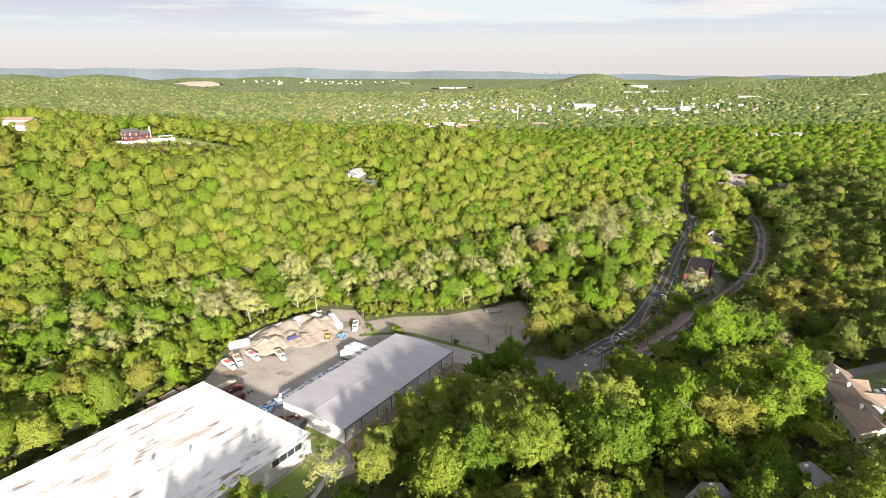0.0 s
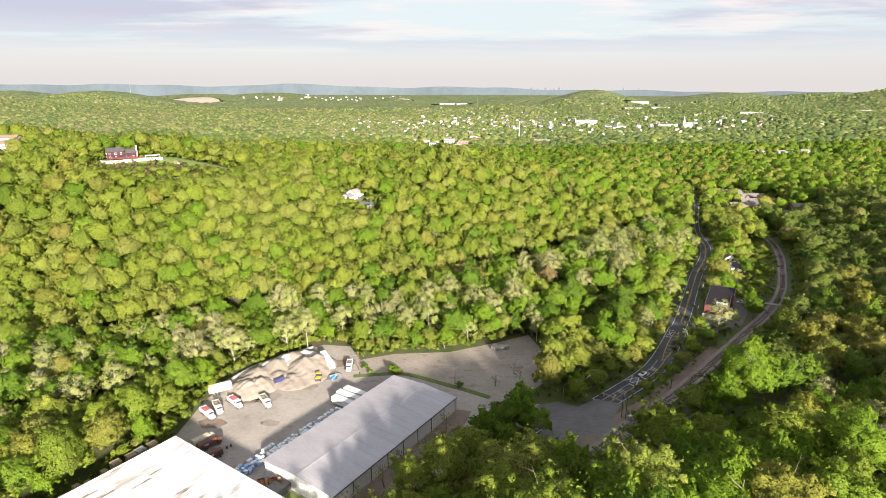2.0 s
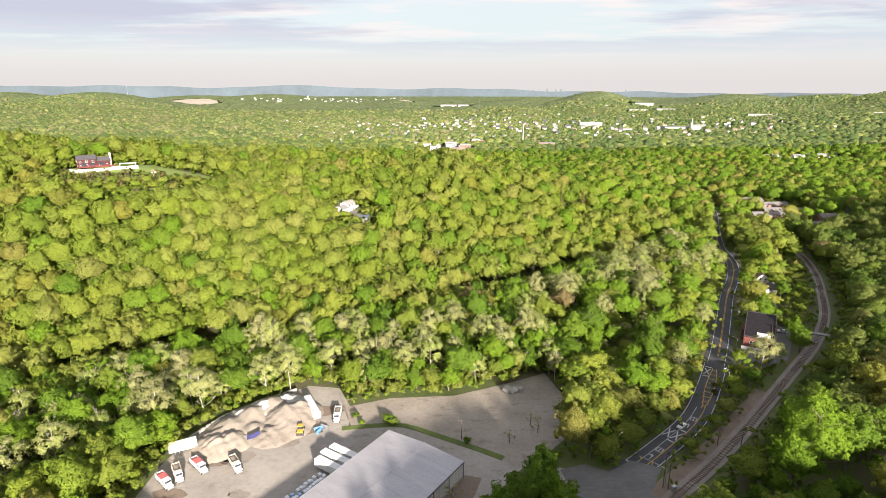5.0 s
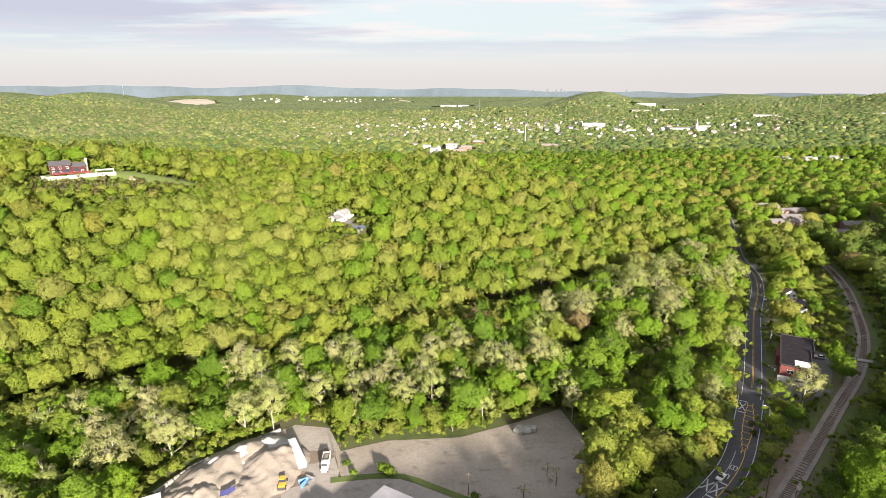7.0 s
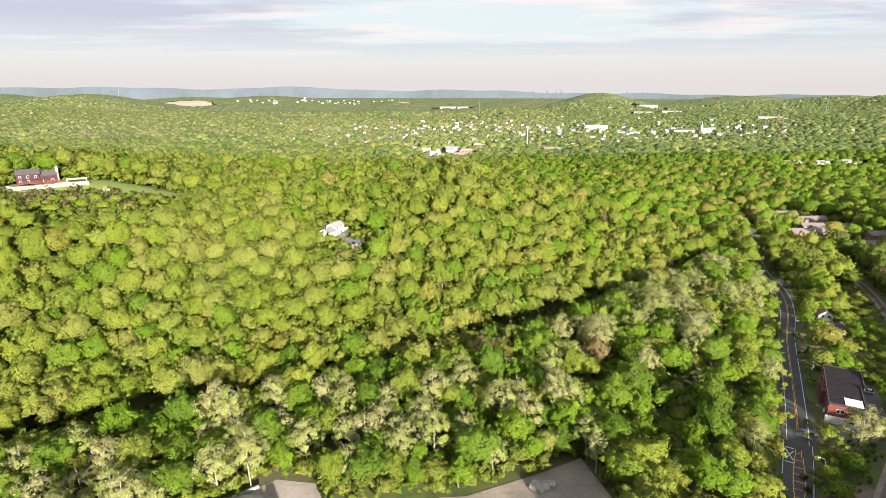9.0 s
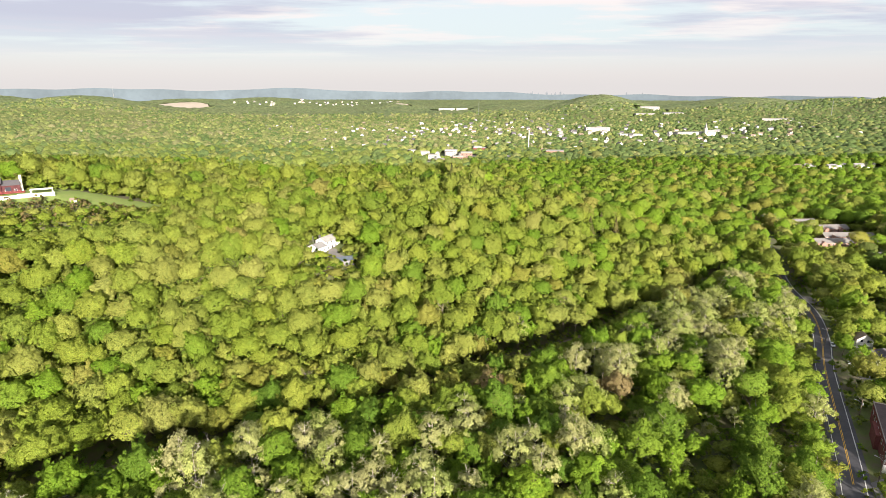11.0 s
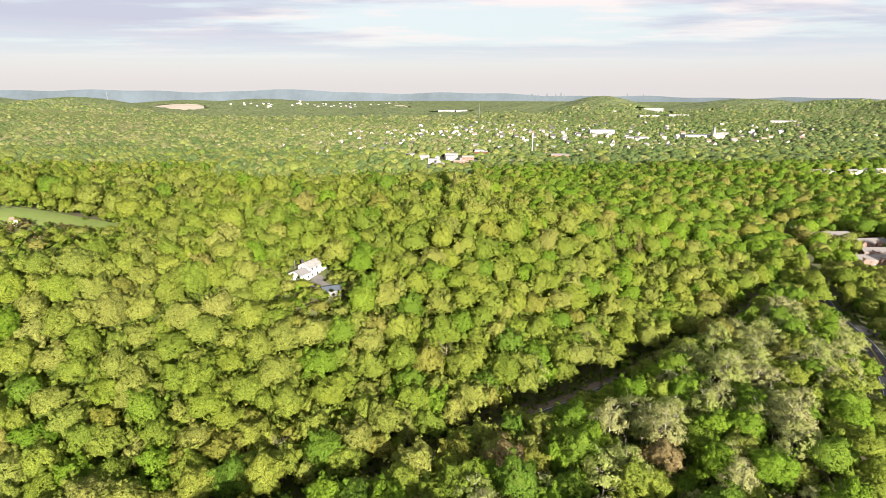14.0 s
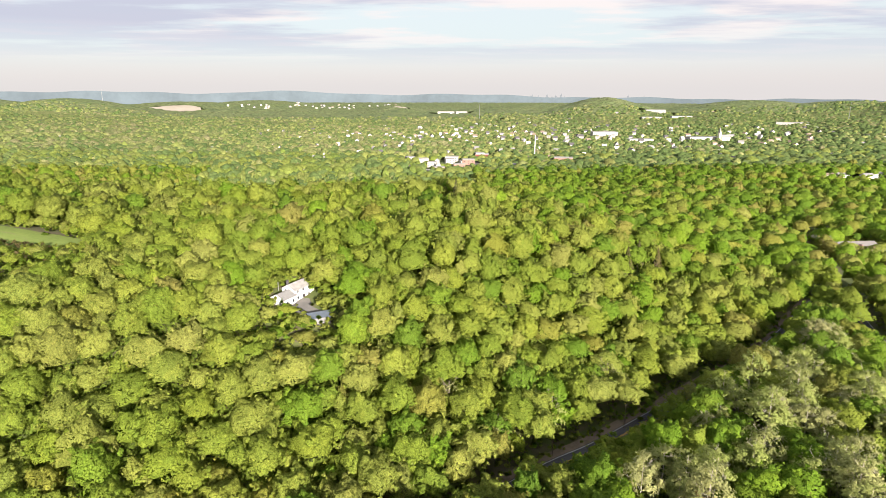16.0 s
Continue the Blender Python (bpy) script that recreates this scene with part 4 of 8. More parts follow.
def in_poly(x, y, poly):
    inside = np.zeros(x.shape, bool)
    j = len(poly) - 1
    for i in range(len(poly)):
        xi, yi = poly[i]
        xj, yj = poly[j]
        c = ((yi > y) != (yj > y)) & (x < (xj - xi) * (y - yi) / (yj - yi + 1e-12) + xi)
        inside ^= c
        j = i
    return inside


def near_line(x, y, line, r):
    out = np.zeros(x.shape, bool)
    L = line[::2]
    for a, b in L:
        out |= (x - a) ** 2 + (y - b) ** 2 < r * r
    return out


def site_poly(x0, x1, y0, y1):
    return [tuple((SITE @ Vector((x, y, 0)))[:2]) for x, y in ((x0, y0), (x1, y0), (x1, y1), (x0, y1))]


CLEAR = [YARD, LOT2, [(30, 196), (37, 192), (52, 207), (66, 199), (70, 207), (62, 214), (70, 227), (61, 231), (52, 225), (45, 229), (36, 226), (38, 216)], site_poly(-38, 34, -125, -5), site_poly(-40.5, -36, -66, -8), site_poly(-2, 41, -6, 72), site_poly(26, 48, -34, 24),
         [(134, 312), (146, 300), (156, 302), (178, 338), (160, 352)],                      # red building
         [(172, 374), (190, 366), (202, 408), (186, 412)],                                  # valley houses
         [(-75, 444), (-68, 437), (-60, 437), (-59, 447), (-65, 455), (-73, 451)], [(-59, 429), (-51, 429), (-51, 434), (-58, 434)],                      # house on the hill
         [(-254, 438), (-242, 424), (-222, 422), (-204, 428), (-176, 438), (-156, 460), (-164, 468), (-205, 462), (-246, 458)],   # red house and lawn
         [(112, 128), (136, 140), (172, 162), (174, 184), (170, 200), (120, 182)],                      # near houses
         [(284, 576), (340, 574), (346, 600), (284, 600)], [(288, 618), (346, 622), (346, 646), (288, 640)], [(302, 598), (348, 596), (348, 616), (302, 616)], [(294, 645), (332, 647), (330, 666), (292, 664)], [(298, 538), (350, 540), (364, 574), (298, 560)], [(290, 668), (310, 668), (310, 686), (290, 686)],                                  # brick blocks
         [(-18, 582), (2, 582), (2, 600), (-18, 598)],
         [(-405, 535), (-375, 535), (-375, 556), (-405, 552)], [(-380, 560), (-367, 560), (-367, 572), (-380, 572)], [(82, 106), (92, 106), (92, 118), (82, 118)], [(57, 105), (67, 105), (67, 115), (57, 115)]]


LOW = [(512, 950, 40), (552, 946, 42), (594, 948, 42), (50, 188, 17), (38, 178, 14), (62, 194, 12), (-190, 410, 31), (-218, 404, 27), (-164, 424, 25), (-245, 412, 20), (-232, 426, 22), (-216, 420, 20), (-200, 422, 18), (-180, 432, 16), (-158, 444, 14), (-60, 423, 21), (-68, 431, 16), (-56, 436, 10), (108, 134, 17), (96, 118, 14), (120, 150, 12), (290, 560, 19), (306, 530, 15), (330, 552, 14), (180, 374, 8), (76, 300, 26), (98, 324, 22), (62, 326, 18), (70, 590, 14), (-4, 572, 12), (148, 178, 18), (134, 164, 14), (78, 197, 7), (-386, 527, 32), (-370, 504, 26), (-352, 480, 19), (-336, 466, 14), (-322, 446, 13), (-306, 428, 16), (-285, 398, 15), (-270, 376, 13), (-38, 153, 15), (-40, 138, 15), (-34, 127, 11)]


def lowering(x, y):
    """Young, low growth before the clearings."""
    s = np.ones(np.shape(x))
    x, y = np.asarray(x, float), np.asarray(y, float)
    # scrub on the near side of the roads and the railway
    for line, reach, low, lo_, hi_ in ((foot_line, 15, 0.62, -160, -78), (foot_line, 17, 0.55, 20, 76), (road_line, 20, 0.55, 60, 208), (rail_line, 32, 0.33, 60, 250)):
        L, n = line[::2], normals2(line)[::2]
        sg = -1.0 if line is not foot_line else 1.0
        d2 = np.full(np.shape(x), 1e9)
        side_ = np.zeros(np.shape(x))
        for (a, b), (na, nb_) in zip(L, n):
            if not lo_ < a < hi_:
                continue
            q = (x - a) ** 2 + (y - b) ** 2
            m = q < d2
            d2 = np.where(m, q, d2)
            side_ = np.where(m, (x - a) * na + (y - b) * nb_, side_)
        dd = np.sqrt(d2)
        k = low + (1 - low) * sstep((dd - reach * 0.6) / (reach * 0.5))
        k_far = low + (1 - low) * sstep((dd - 8) / 9) if line is not foot_line else s
        s = np.where(side_ * sg > 0, np.minimum(s, k), np.minimum(s, k_far))
    for a, b, r in LOW:
        s = np.minimum(s, 0.32 + 0.68 * sstep((np.hypot(x - a, y - b) - r * 0.55) / (r * 0.6)))
    return s


def poly_edge(x, y, poly):
    d = np.full(x.shape, 1e9)
    for i in range(len(poly)):
        (ax, ay), (bx_, by_) = poly[i - 1], poly[i]
        t = np.clip(((x - ax) * (bx_ - ax) + (y - ay) * (by_ - ay)) / ((bx_ - ax) ** 2 + (by_ - ay) ** 2 + 1e-9), 0, 1)
        d = np.minimum(d, np.hypot(x - ax - t * (bx_ - ax), y - ay - t * (by_ - ay)))
    return d


def clear_edge(x, y):
    """Distance from the nearest clearing."""
    d = np.full(x.shape, 1e9)
    for p in CLEAR:
        d = np.minimum(d, poly_edge(x, y, p))
    return d


def open_ground(x, y, margin=0.0):
    bad = np.zeros(x.shape, bool)
    for p in CLEAR:
        bad |= in_poly(x, y, p) | (poly_edge(x, y, p) < max(2.6 + margin, 0.9))
    bad |= near_line(x, y, road_line, 7.6 + margin) | near_line(x, y, foot_line, 6.5 + margin) | near_line(x, y, rail_line, 8.0 + margin) | near_line(x, y, side_line, 6.0 + margin)
    return bad


def scatter(x0, x1, y0, y1, step, jitter, g):
    X, Y = np.meshgrid(np.arange(x0, x1, step), np.arange(y0, y1, step * 0.9))
    X[1::2] += step / 2
    X, Y = X.ravel(), Y.ravel()
    return X + g.uniform(-jitter, jitter, X.size) * step, Y + g.uniform(-jitter, jitter, Y.size) * step


def seen_wedge(x, y):
    """The stretch of country that the flight overlooks."""
    return (np.abs(x) < 0.80 * y + 22) & (y > 55)


BELT = smooth_line([(-190, 205), (-150, 232), (-112, 250), (-80, 288), (-45, 298), (0, 300), (40, 322), (75, 356), (115, 395), (150, 425), (185, 462)])

# ---- variants of the trees that stand singly
BROAD = [make_tree("broad", 100 + i, r, h, b, 26, 1500, 0.46, LEAF, BARK, "tree", "leafy spring-green broadleaf tree in the woods")
         for i, (r, h, b) in enumerate(((6.6, 11.5, 6.0), (5.6, 11, 7.0), (7.4, 12.5, 5.5), (5.8, 13, 6.0), (7.0, 11, 6.5)))]
DARK = [make_tree("broad", 140 + i, r, h, b, 24, 1400, 0.44, LEAF_DARK, BARK, "tree", "full deep-green maple with a rounded crown")
        for i, (r, h, b) in enumerate(((6.2, 13, 3.0), (5.0, 12, 3.0)))]
PALE = [make_tree("broad", 170 + i, r, h, b, 64, 2500, 0.47, LEAF_PALE, BARK_PALE, "sycamore_tree", "pale budding sycamore with white bare limbs", True)
        for i, (r, h, b) in enumerate(((4.4, 15, 3.5), (5.2, 16, 4.0), (3.8, 15, 3.0), (5.0, 14, 3.0)))]
OAK = [make_tree("broad", 160 + i, r, h, b, 22, 1400, 0.46, LEAF_OAK, BARK, "tree", "olive-yellow oak in young leaf") for i, (r, h, b) in enumerate(((6.4, 11, 5.0), (5.4, 10, 5.0)))]
BUSH = [make_tree("broad", 190 + i, r, h, 0.3, 14, 160, 0.4, LEAF_DARK, BARK, "bush", "dense green bush at the edge of the open ground") for i, (r, h) in enumerate(((2.0, 3.4), (1.5, 2.6)))]
PINE = [make_tree("cone", 195, 4.2, 17, 2.0, 0, 400, 0.6, CONIFER, BARK, "conifer_tree", "brownish conifer with a pointed crown")]
THIN = [make_tree("broad", 198 + i, r, h, 1.0, 16, 260, 0.26, LEAF_PALE, BARK, "bare_tree", "bare tree with a few opening buds", True) for i, (r, h) in enumerate(((2.6, 7.0), (2.0, 5.6)))]
for t in (*BROAD, *DARK, *OAK, *PALE, *BUSH, *PINE, *THIN):
    t.location = (0, -900, land1(0, -900))
used = set()


def stand(variant, x, y, s=1.0, turn=None, label="", group="", squash=1.0, full=False):
    """Set a copy of a tree on the ground (the first call moves the variant itself)."""
    z = land1(x, y) - 0.15
    k = 1.0 if full else float(lowering(x, y))
    s0, s = s * k ** 0.5, s * k
    turn = float(rng.uniform(0, 360)) if turn is None else turn
    if variant.name not in used:
        used.add(variant.name)
        ob = variant
        ob.matrix_world = pose(x, y, z, 0, 0, turn)
    else:
        ob = copy_thing(variant, pose(x, y, z, 0, 0, turn))
    ob.scale = (s0, s0, s * squash)
    return tagged(ob, label, group=group)


def side_spot(x, y):
    p = SITE @ Vector((x, y, 0))
    return p.x, p.y


singles = []        # plan and radius of single trees, to keep the woods off them


def plant(variants, pts, lo, hi, group, label=""):
    for x, y in pts:
        v = variants[int(rng.integers(len(variants)))]
        s = float(rng.uniform(lo, hi))
        stand(v, float(x), float(y), s, group=group, label=label, squash=float(rng.uniform(0.9, 1.12)))
        singles.append((float(x), float(y), 3.6 * s))


# hand-set trees that stand out
for v, x, y, s in ((PALE[1], -66, 309, 1.12), (PALE[1], 103, 398, 1.3), (PALE[0], 108, 404, 1.25), (PALE[3], 41, 343, 1.15), (PALE[0], -94, 258, 1.2), (PALE[2], -118, 233, 1.1),
                   (PALE[1], -104, 243, 1.25), (PALE[3], -74, 272, 1.15), (PALE[2], -66, 277, 1.2), (PALE[0], -126, 222, 1.25), (PALE[3], 149, 300, 0.62), (PALE[3], 139, 295, 1.05),
                   (PALE[0], 44, 292, 1.0), (PALE[2], 45, 284, 0.9), (PALE[3], -35, 142, 1.05), (PALE[2], -20, 291, 1.05), (PALE[0], -8, 290, 1.15), (PALE[2], 2, 292, 1.1), (PALE[1], -12, 296, 1.1),
                   (PALE[0], 24, 300, 1.2), (PALE[0], -50, 287, 1.1), (PALE[2], -38, 290, 1.05), (PALE[2], 82, 262, 0.0), (PALE[1], 65, 272, 0.75), (PALE[1], 52, 150, 1.1),
                   (DARK[0], 60, 318, 1.1), (DARK[0], 70, 326, 1.05), (DARK[1], 68, 312, 0.9), (DARK[0], 96, 312, 1.1), (DARK[0], 92, 300, 1.0), (DARK[1], 100, 322, 0.95), (DARK[1], 80, 292, 0.85),
                   (DARK[0], 108, 336, 0.9), (PALE[3], 130, 337, 0.95), (DARK[1], 116.5, 315, 0.85), (DARK[0], 108, 303, 0.9), (PALE[1], 100, 291, 0.8), (DARK[1], 122, 326, 0.7), (DARK[1], 60, 288, 0.8), (DARK[1], 66, 300, 0.7), (DARK[1], 70, 282, 0.75), (DARK[0], 22, 205, 1.1), (DARK[1], 14, 197, 1.05), (DARK[1], 28, 214, 1.0), (DARK[0], 31, 204, 0.95), (DARK[1], 20, 191, 0.9), (PALE[3], 9, 192, 0.62), (BUSH[0], 14, 207, 1.3), (BUSH[0], 22, 215, 1.3), (DARK[0], 118, 226, 1.55), (DARK[0], 108, 218, 1.1), (DARK[1], 130, 226, 1.3), (DARK[1], 124, 236, 1.1), (DARK[1], 99, 213, 0.7), (DARK[0], 142, 232, 1.1), (PALE[1], 152, 238, 0.9), (DARK[0], 135, 214, 0.9), (PALE[3], 146, 222, 0.9),
                   (DARK[0], 180, 385, 0.7), (DARK[1], 197, 383, 0.75), (DARK[1], 184, 400, 0.7), (DARK[0], 170, 352, 0.8), (DARK[1], 166, 312, 0.8), (DARK[0], 172, 324, 0.75), (DARK[1], 92, 209, 0.5), (DARK[0], 101, 205, 0.45), (DARK[1], 85, 213, 0.4), (DARK[0], 110, 207, 0.55), (DARK[1], 118, 209, 0.65), (DARK[1], 97, 219, 0.45), (BUSH[0], 80, 211, 1.1), (BUSH[0], 89, 205, 1.3), (BUSH[0], 96, 203, 1.2), (PINE[0], 2, 592, 1.1), (PINE[0], 92, 520, 1.0), (PINE[0], 112, 530, 1.1), (PINE[0], 104, 538, 0.9),
                   (OAK[0], 163, 262, 1.35), (OAK[1], 177, 273, 1.4), (OAK[0], 189, 262, 1.45), (DARK[0], 204, 284, 1.35), (OAK[1], 159, 244, 1.4), (OAK[0], 216, 302, 1.4), (DARK[0], 197, 301, 1.15), (OAK[0], 182, 247, 1.45), (BROAD[0], 172, 290, 0.95), (OAK[1], 228, 322, 1.4), (BROAD[2], 205, 262, 1.4), (OAK[0], 236, 345, 1.3), (BUSH[0], -21, 252, 1.0), (BUSH[0], -23, 253.5, 1.1), (BUSH[1], 6, 241, 1.0), (BUSH[1], -33, 252.5, 0.8), (BUSH[1], -36, 257, 1.0), (BUSH[0], 150, 157, 0.9)):
    if s > 0:
        s *= 1.12 if v in DARK else 1.0
        stand(v, x, y, s, group="trees that stand out", full=True)
        singles.append((x, y, 5.2 * s))

for v, x, y, s in ((THIN[0], *side_spot(34.5, 6), 1.0), (THIN[0], *side_spot(36, 17), 1.1), (THIN[1], *side_spot(33.5, 29), 1.0), (THIN[0], *side_spot(37, 40), 0.9), (THIN[1], *side_spot(35, 54), 1.2), (THIN[1], 21, 241, 0.9), (THIN[0], 32, 247, 0.8), (THIN[1], 30, 252, 0.8), (THIN[0], 12, 396, 2.1), (THIN[0], 31, 407, 2.3), (THIN[1], 44, 422, 2.4), (THIN[0], -6, 404, 2.2), (THIN[0], 58, 432, 2.2), (THIN[1], 20, 420, 2.5), (THIN[0], -58, 352, 2.2), (THIN[1], -20, 372, 2.5)):
    stand(v, x, y, s, group="bare trees")

# belt of pale and green trees along the valley stream
gb = np.random.default_rng(11)
bx, by = [], []
nb = normals2(BELT)
for i in range(len(BELT)):
    for o in np.arange(-26, 27, 6.5):
        p = BELT[i] + nb[i] * (o + gb.uniform(-3, 3)) + gb.uniform(-2.5, 2.5, 2)
        if gb.uniform() < 0.42:
            bx.append(p[0])
            by.append(p[1])
bx, by = np.array(bx), np.array(by)
ok = ~open_ground(bx, by, 1.5) & seen_wedge(bx, by)
bx, by = bx[ok], by[ok]
keep = []
for i in range(len(bx)):
    if all((bx[i] - a) ** 2 + (by[i] - b) ** 2 > 30 for a, b in keep) and all((bx[i] - a) ** 2 + (by[i] - b) ** 2 > 30 for a, b, _ in singles):
        keep.append((bx[i], by[i]))
pick = gb.uniform(size=len(keep))
plant(PALE, [p for p, u in zip(keep, pick) if u < 0.56], 0.85, 1.25, "pale trees along the stream")
plant(DARK * 2 + BROAD[:1], [p for p, u in zip(keep, pick) if u >= 0.56], 0.6, 0.9, "green trees along the stream")

# nearest woods: the near hill, and the lower slope of the far one
gx, gy = scatter(-200, 280, 50, 240, 11.6, 0.34, np.random.default_rng(5))
ok = ~open_ground(gx, gy) & seen_wedge(gx, gy)
if singles:
    S_ = np.array(singles)
    for a, b, r in S_:
        ok &= (gx - a) ** 2 + (gy - b) ** 2 > (r + 2.6) ** 2
gx, gy = gx[ok], gy[ok]
near_hill = (np.interp(gx, NEAR_X, NEAR_Y) - gy > np.where(gx < 30, 10, -4)) & (gy < 235)
skip = (np.interp(gx, NEAR_X, NEAR_Y) - gy > -6) & (gx < 30) & ~near_hill & (gy < 235) & (gx > -60)
gx, gy, near_hill = gx[~skip], gy[~skip], near_hill[~skip]
near_hill &= (np.abs(gx) < 0.74 * gy + 8) & (gy > 97)
P_ = np.stack([gx, gy], -1)
back = near_hill & (gy < 124)
tall = near_hill & ~back & (gx < 68) & (gy < 180)
mid_zone = near_hill & ~back & ~tall & (gx < 112) & (gy < 164)
low_zone = near_hill & ~(back | tall | mid_zone)
for zone, kinds, lo, hi in ((back & (gx < 50), DARK * 2 + BROAD, 0.66, 0.82), (back & (gx >= 50), DARK * 3 + BROAD, 0.78, 0.98), (tall, DARK * 3 + BROAD[:2], 1.5, 1.72),
                            (mid_zone, BROAD + OAK + DARK * 4, 1.15, 1.45), (low_zone, OAK + BROAD[:3] + PALE[:1] + DARK * 2, 0.62, 0.9)):
    plant(kinds, P_[zone], lo, hi, "trees on the near hill")


def town(x, y):
    """How built-up the far valley is, from 0 to 1."""
    a = 0.95 * np.exp(-((x - 90) / 560) ** 2 - ((y - 1560) / 430) ** 2)
    b = np.exp(-((x - 20) / 60) ** 2 - ((y - 1120) / 70) ** 2) * 1.1
    c = np.exp(-((x - 620) / 260) ** 2 - ((y - 1500) / 240) ** 2) * 0.8
    return np.clip(a + b + c, 0, 1)


QUARRIES = {"big": [(-1290, 2810), (-1235, 2740), (-1110, 2640), (-1050, 2700), (-1040, 2790), (-1105, 2960), (-1180, 3010), (-1240, 2960)],
            "small": [(-222, 2930), (-190, 2890), (-152, 2950), (-170, 3010), (-210, 3000)]}
def woods(name, xs, ys, variants, label, mats=None, seed=3, smin=0.75, smax=1.2, material=None, full=False, radii=None):
    """The uncountable woods as one sheet of leaf clumps with trunks left to the shade."""
    g = np.random.default_rng(seed)
    vs, fs, tones, ns, base = [], [], [], [], 0
    which = g.integers(0, len(variants), len(xs))
    zs = land(xs, ys)
    low = np.ones(len(xs)) if full else lowering(xs, ys) * (1 - 0.5 * town(xs, ys))
    for k, (v, f, hv) in enumerate(variants):
        i = np.where(which == k)[0]
        if not len(i):
            continue
        s = (g.uniform(smin, smax, len(i)) if radii is None else radii[i] / 6) * low[i]
        wide = 1 / np.sqrt(low[i])
        a = g.uniform(0, 2 * math.pi, len(i))
        h = (s if radii is None else (0.5 + 0.5 * radii[i] / 6) * low[i]) * g.uniform(0.85, 1.2, len(i))
        s = s * wide
        ca, sa = np.cos(a)[:, None], np.sin(a)[:, None]
        q = np.stack([(v[:, 0] * ca - v[:, 1] * sa) * s[:, None] + xs[i][:, None], (v[:, 0] * sa + v[:, 1] * ca) * s[:, None] + ys[i][:, None], v[:, 2] * h[:, None] + zs[i][:, None]], -1)
        vs.append(q.reshape(-1, 3))
        nv = dome_normals(v, f, hv, g)
        ns.append(np.stack([nv[:, 0] * ca - nv[:, 1] * sa, nv[:, 0] * sa + nv[:, 1] * ca, np.repeat(nv[None, :, 2], len(i), 0)], -1).reshape(-1, 3))
        fs.append((f[None] + base + len(v) * np.arange(len(i))[:, None, None]).reshape(-1, 3))
        base += len(v) * len(i)
        drift = 0.5 + 0.5 * np.sin(xs[i] * 0.011 + 2 * np.sin(ys[i] * 0.007)) * np.cos(ys[i] * 0.013 + 1)
        mixed = sstep((ys[i] - 500) / 500) * 0.7
        tones.append(np.repeat(np.clip(drift * mixed + g.uniform(0, 1, len(i)) * (1 - mixed), 0, 0.99), len(v)))
    return tagged(new(name, soup_mesh(name, np.concatenate(vs), np.concatenate(fs), material, np.concatenate(tones), np.concatenate(ns))), label, "woods", kind="stuff")


def variants(n, sides, rings, clumps, leaves, size, seed, swell=0.55, boughs=18):
    """Crowns 6 m in radius."""
    g = np.random.default_rng(seed)
    return [full_crown(6.0, g.uniform(9.5, 13), g.uniform(4.5, 6.5), sides, rings, clumps, leaves, size, g, swell * g.uniform(0.8, 1.25), int(boughs * g.uniform(0.7, 1.3))) for _ in range(n)]


def grove(x0, x1, y0, y1, free, seed, lo=2.8, hi=8.2, close=0.555, tries=12):
    """Places and radii of crowns that fill a stretch of land, large ones first."""
    g = np.random.default_rng(seed)
    cell = 10.0
    book, px, py, pr = {}, [], [], []
    n = int((x1 - x0) * (y1 - y0) / 40)
    for k in range(tries):
        r_hi = hi - (hi - lo) * k / tries
        X, Y = g.uniform(x0, x1, n), g.uniform(y0, y1, n)
        ok = free(X, Y)
        for x, y in zip(X[ok], Y[ok]):
            r = r_hi * g.uniform(0.82, 1.0)
            i, j = int(x // cell), int(y // cell)
            if all((x - px[q]) ** 2 + (y - py[q]) ** 2 > (close * (r + pr[q])) ** 2 for a in (-2, -1, 0, 1, 2) for b in (-2, -1, 0, 1, 2) for q in book.get((i + a, j + b), ())):
                book.setdefault((i, j), []).append(len(px))
                px.append(x)
                py.append(y)
                pr.append(r)
    return np.array(px), np.array(py), np.array(pr)


def shells(n, seed, lo, hi, sides=6):
    """Crowns of the far woods: closed lumpy domes."""
    g = np.random.default_rng(seed)
    out = []
    for _ in range(n):
        R, Hc, v, f = g.uniform(lo, hi), g.uniform(8, 12), [], []
        for up, r in ((0.25, 0.95), (0.75, 0.8)):
            for j in range(sides):
                a = 6.2832 * (j + (0.5 if up > 0.5 else 0)) / sides
                q = R * r * g.uniform(0.8, 1.15)
                v.append((q * math.cos(a), q * math.sin(a), 2 + Hc * up * g.uniform(0.88, 1.1)))
        v.append((g.uniform(-0.2, 0.2) * R, g.uniform(-0.2, 0.2) * R, 2 + Hc))
        for j in range(sides):
            b = (j + 1) % sides
            f += [(j, b, sides + j), (b, sides + b, sides + j), (sides + j, sides + b, 2 * sides)]
        v = np.array(v)
        out.append((v, np.array(f), unit(unit((v - np.array([0, 0, 2])) / np.array([R, R, Hc * 0.7])) + np.array([0, 0, 0.7]))))
    return out


S_ = np.array(singles)


def hill_free(x, y):
    """Where the woods of the hill and of the valley's far side may stand."""
    ok = seen_wedge(x, y)
    x_, y_ = x[ok], y[ok]
    good = ~open_ground(x_, y_, 0.6)
    for a, b, r in S_:
        good &= (x_ - a) ** 2 + (y_ - b) ** 2 > (r + 2.2) ** 2
    e_ = np.interp(x_, NEAR_X, NEAR_Y) - y_
    good &= ~((e_ > np.where(x_ < 30, 10, -4)) & (y_ < 235) & (np.abs(x_) < 0.74 * y_ + 8) & (y_ > 80))
    good &= ~((e_ > -6) & (x_ < 30) & (y_ < 235) & (x_ > -60))
    ok[ok] = good
    return ok


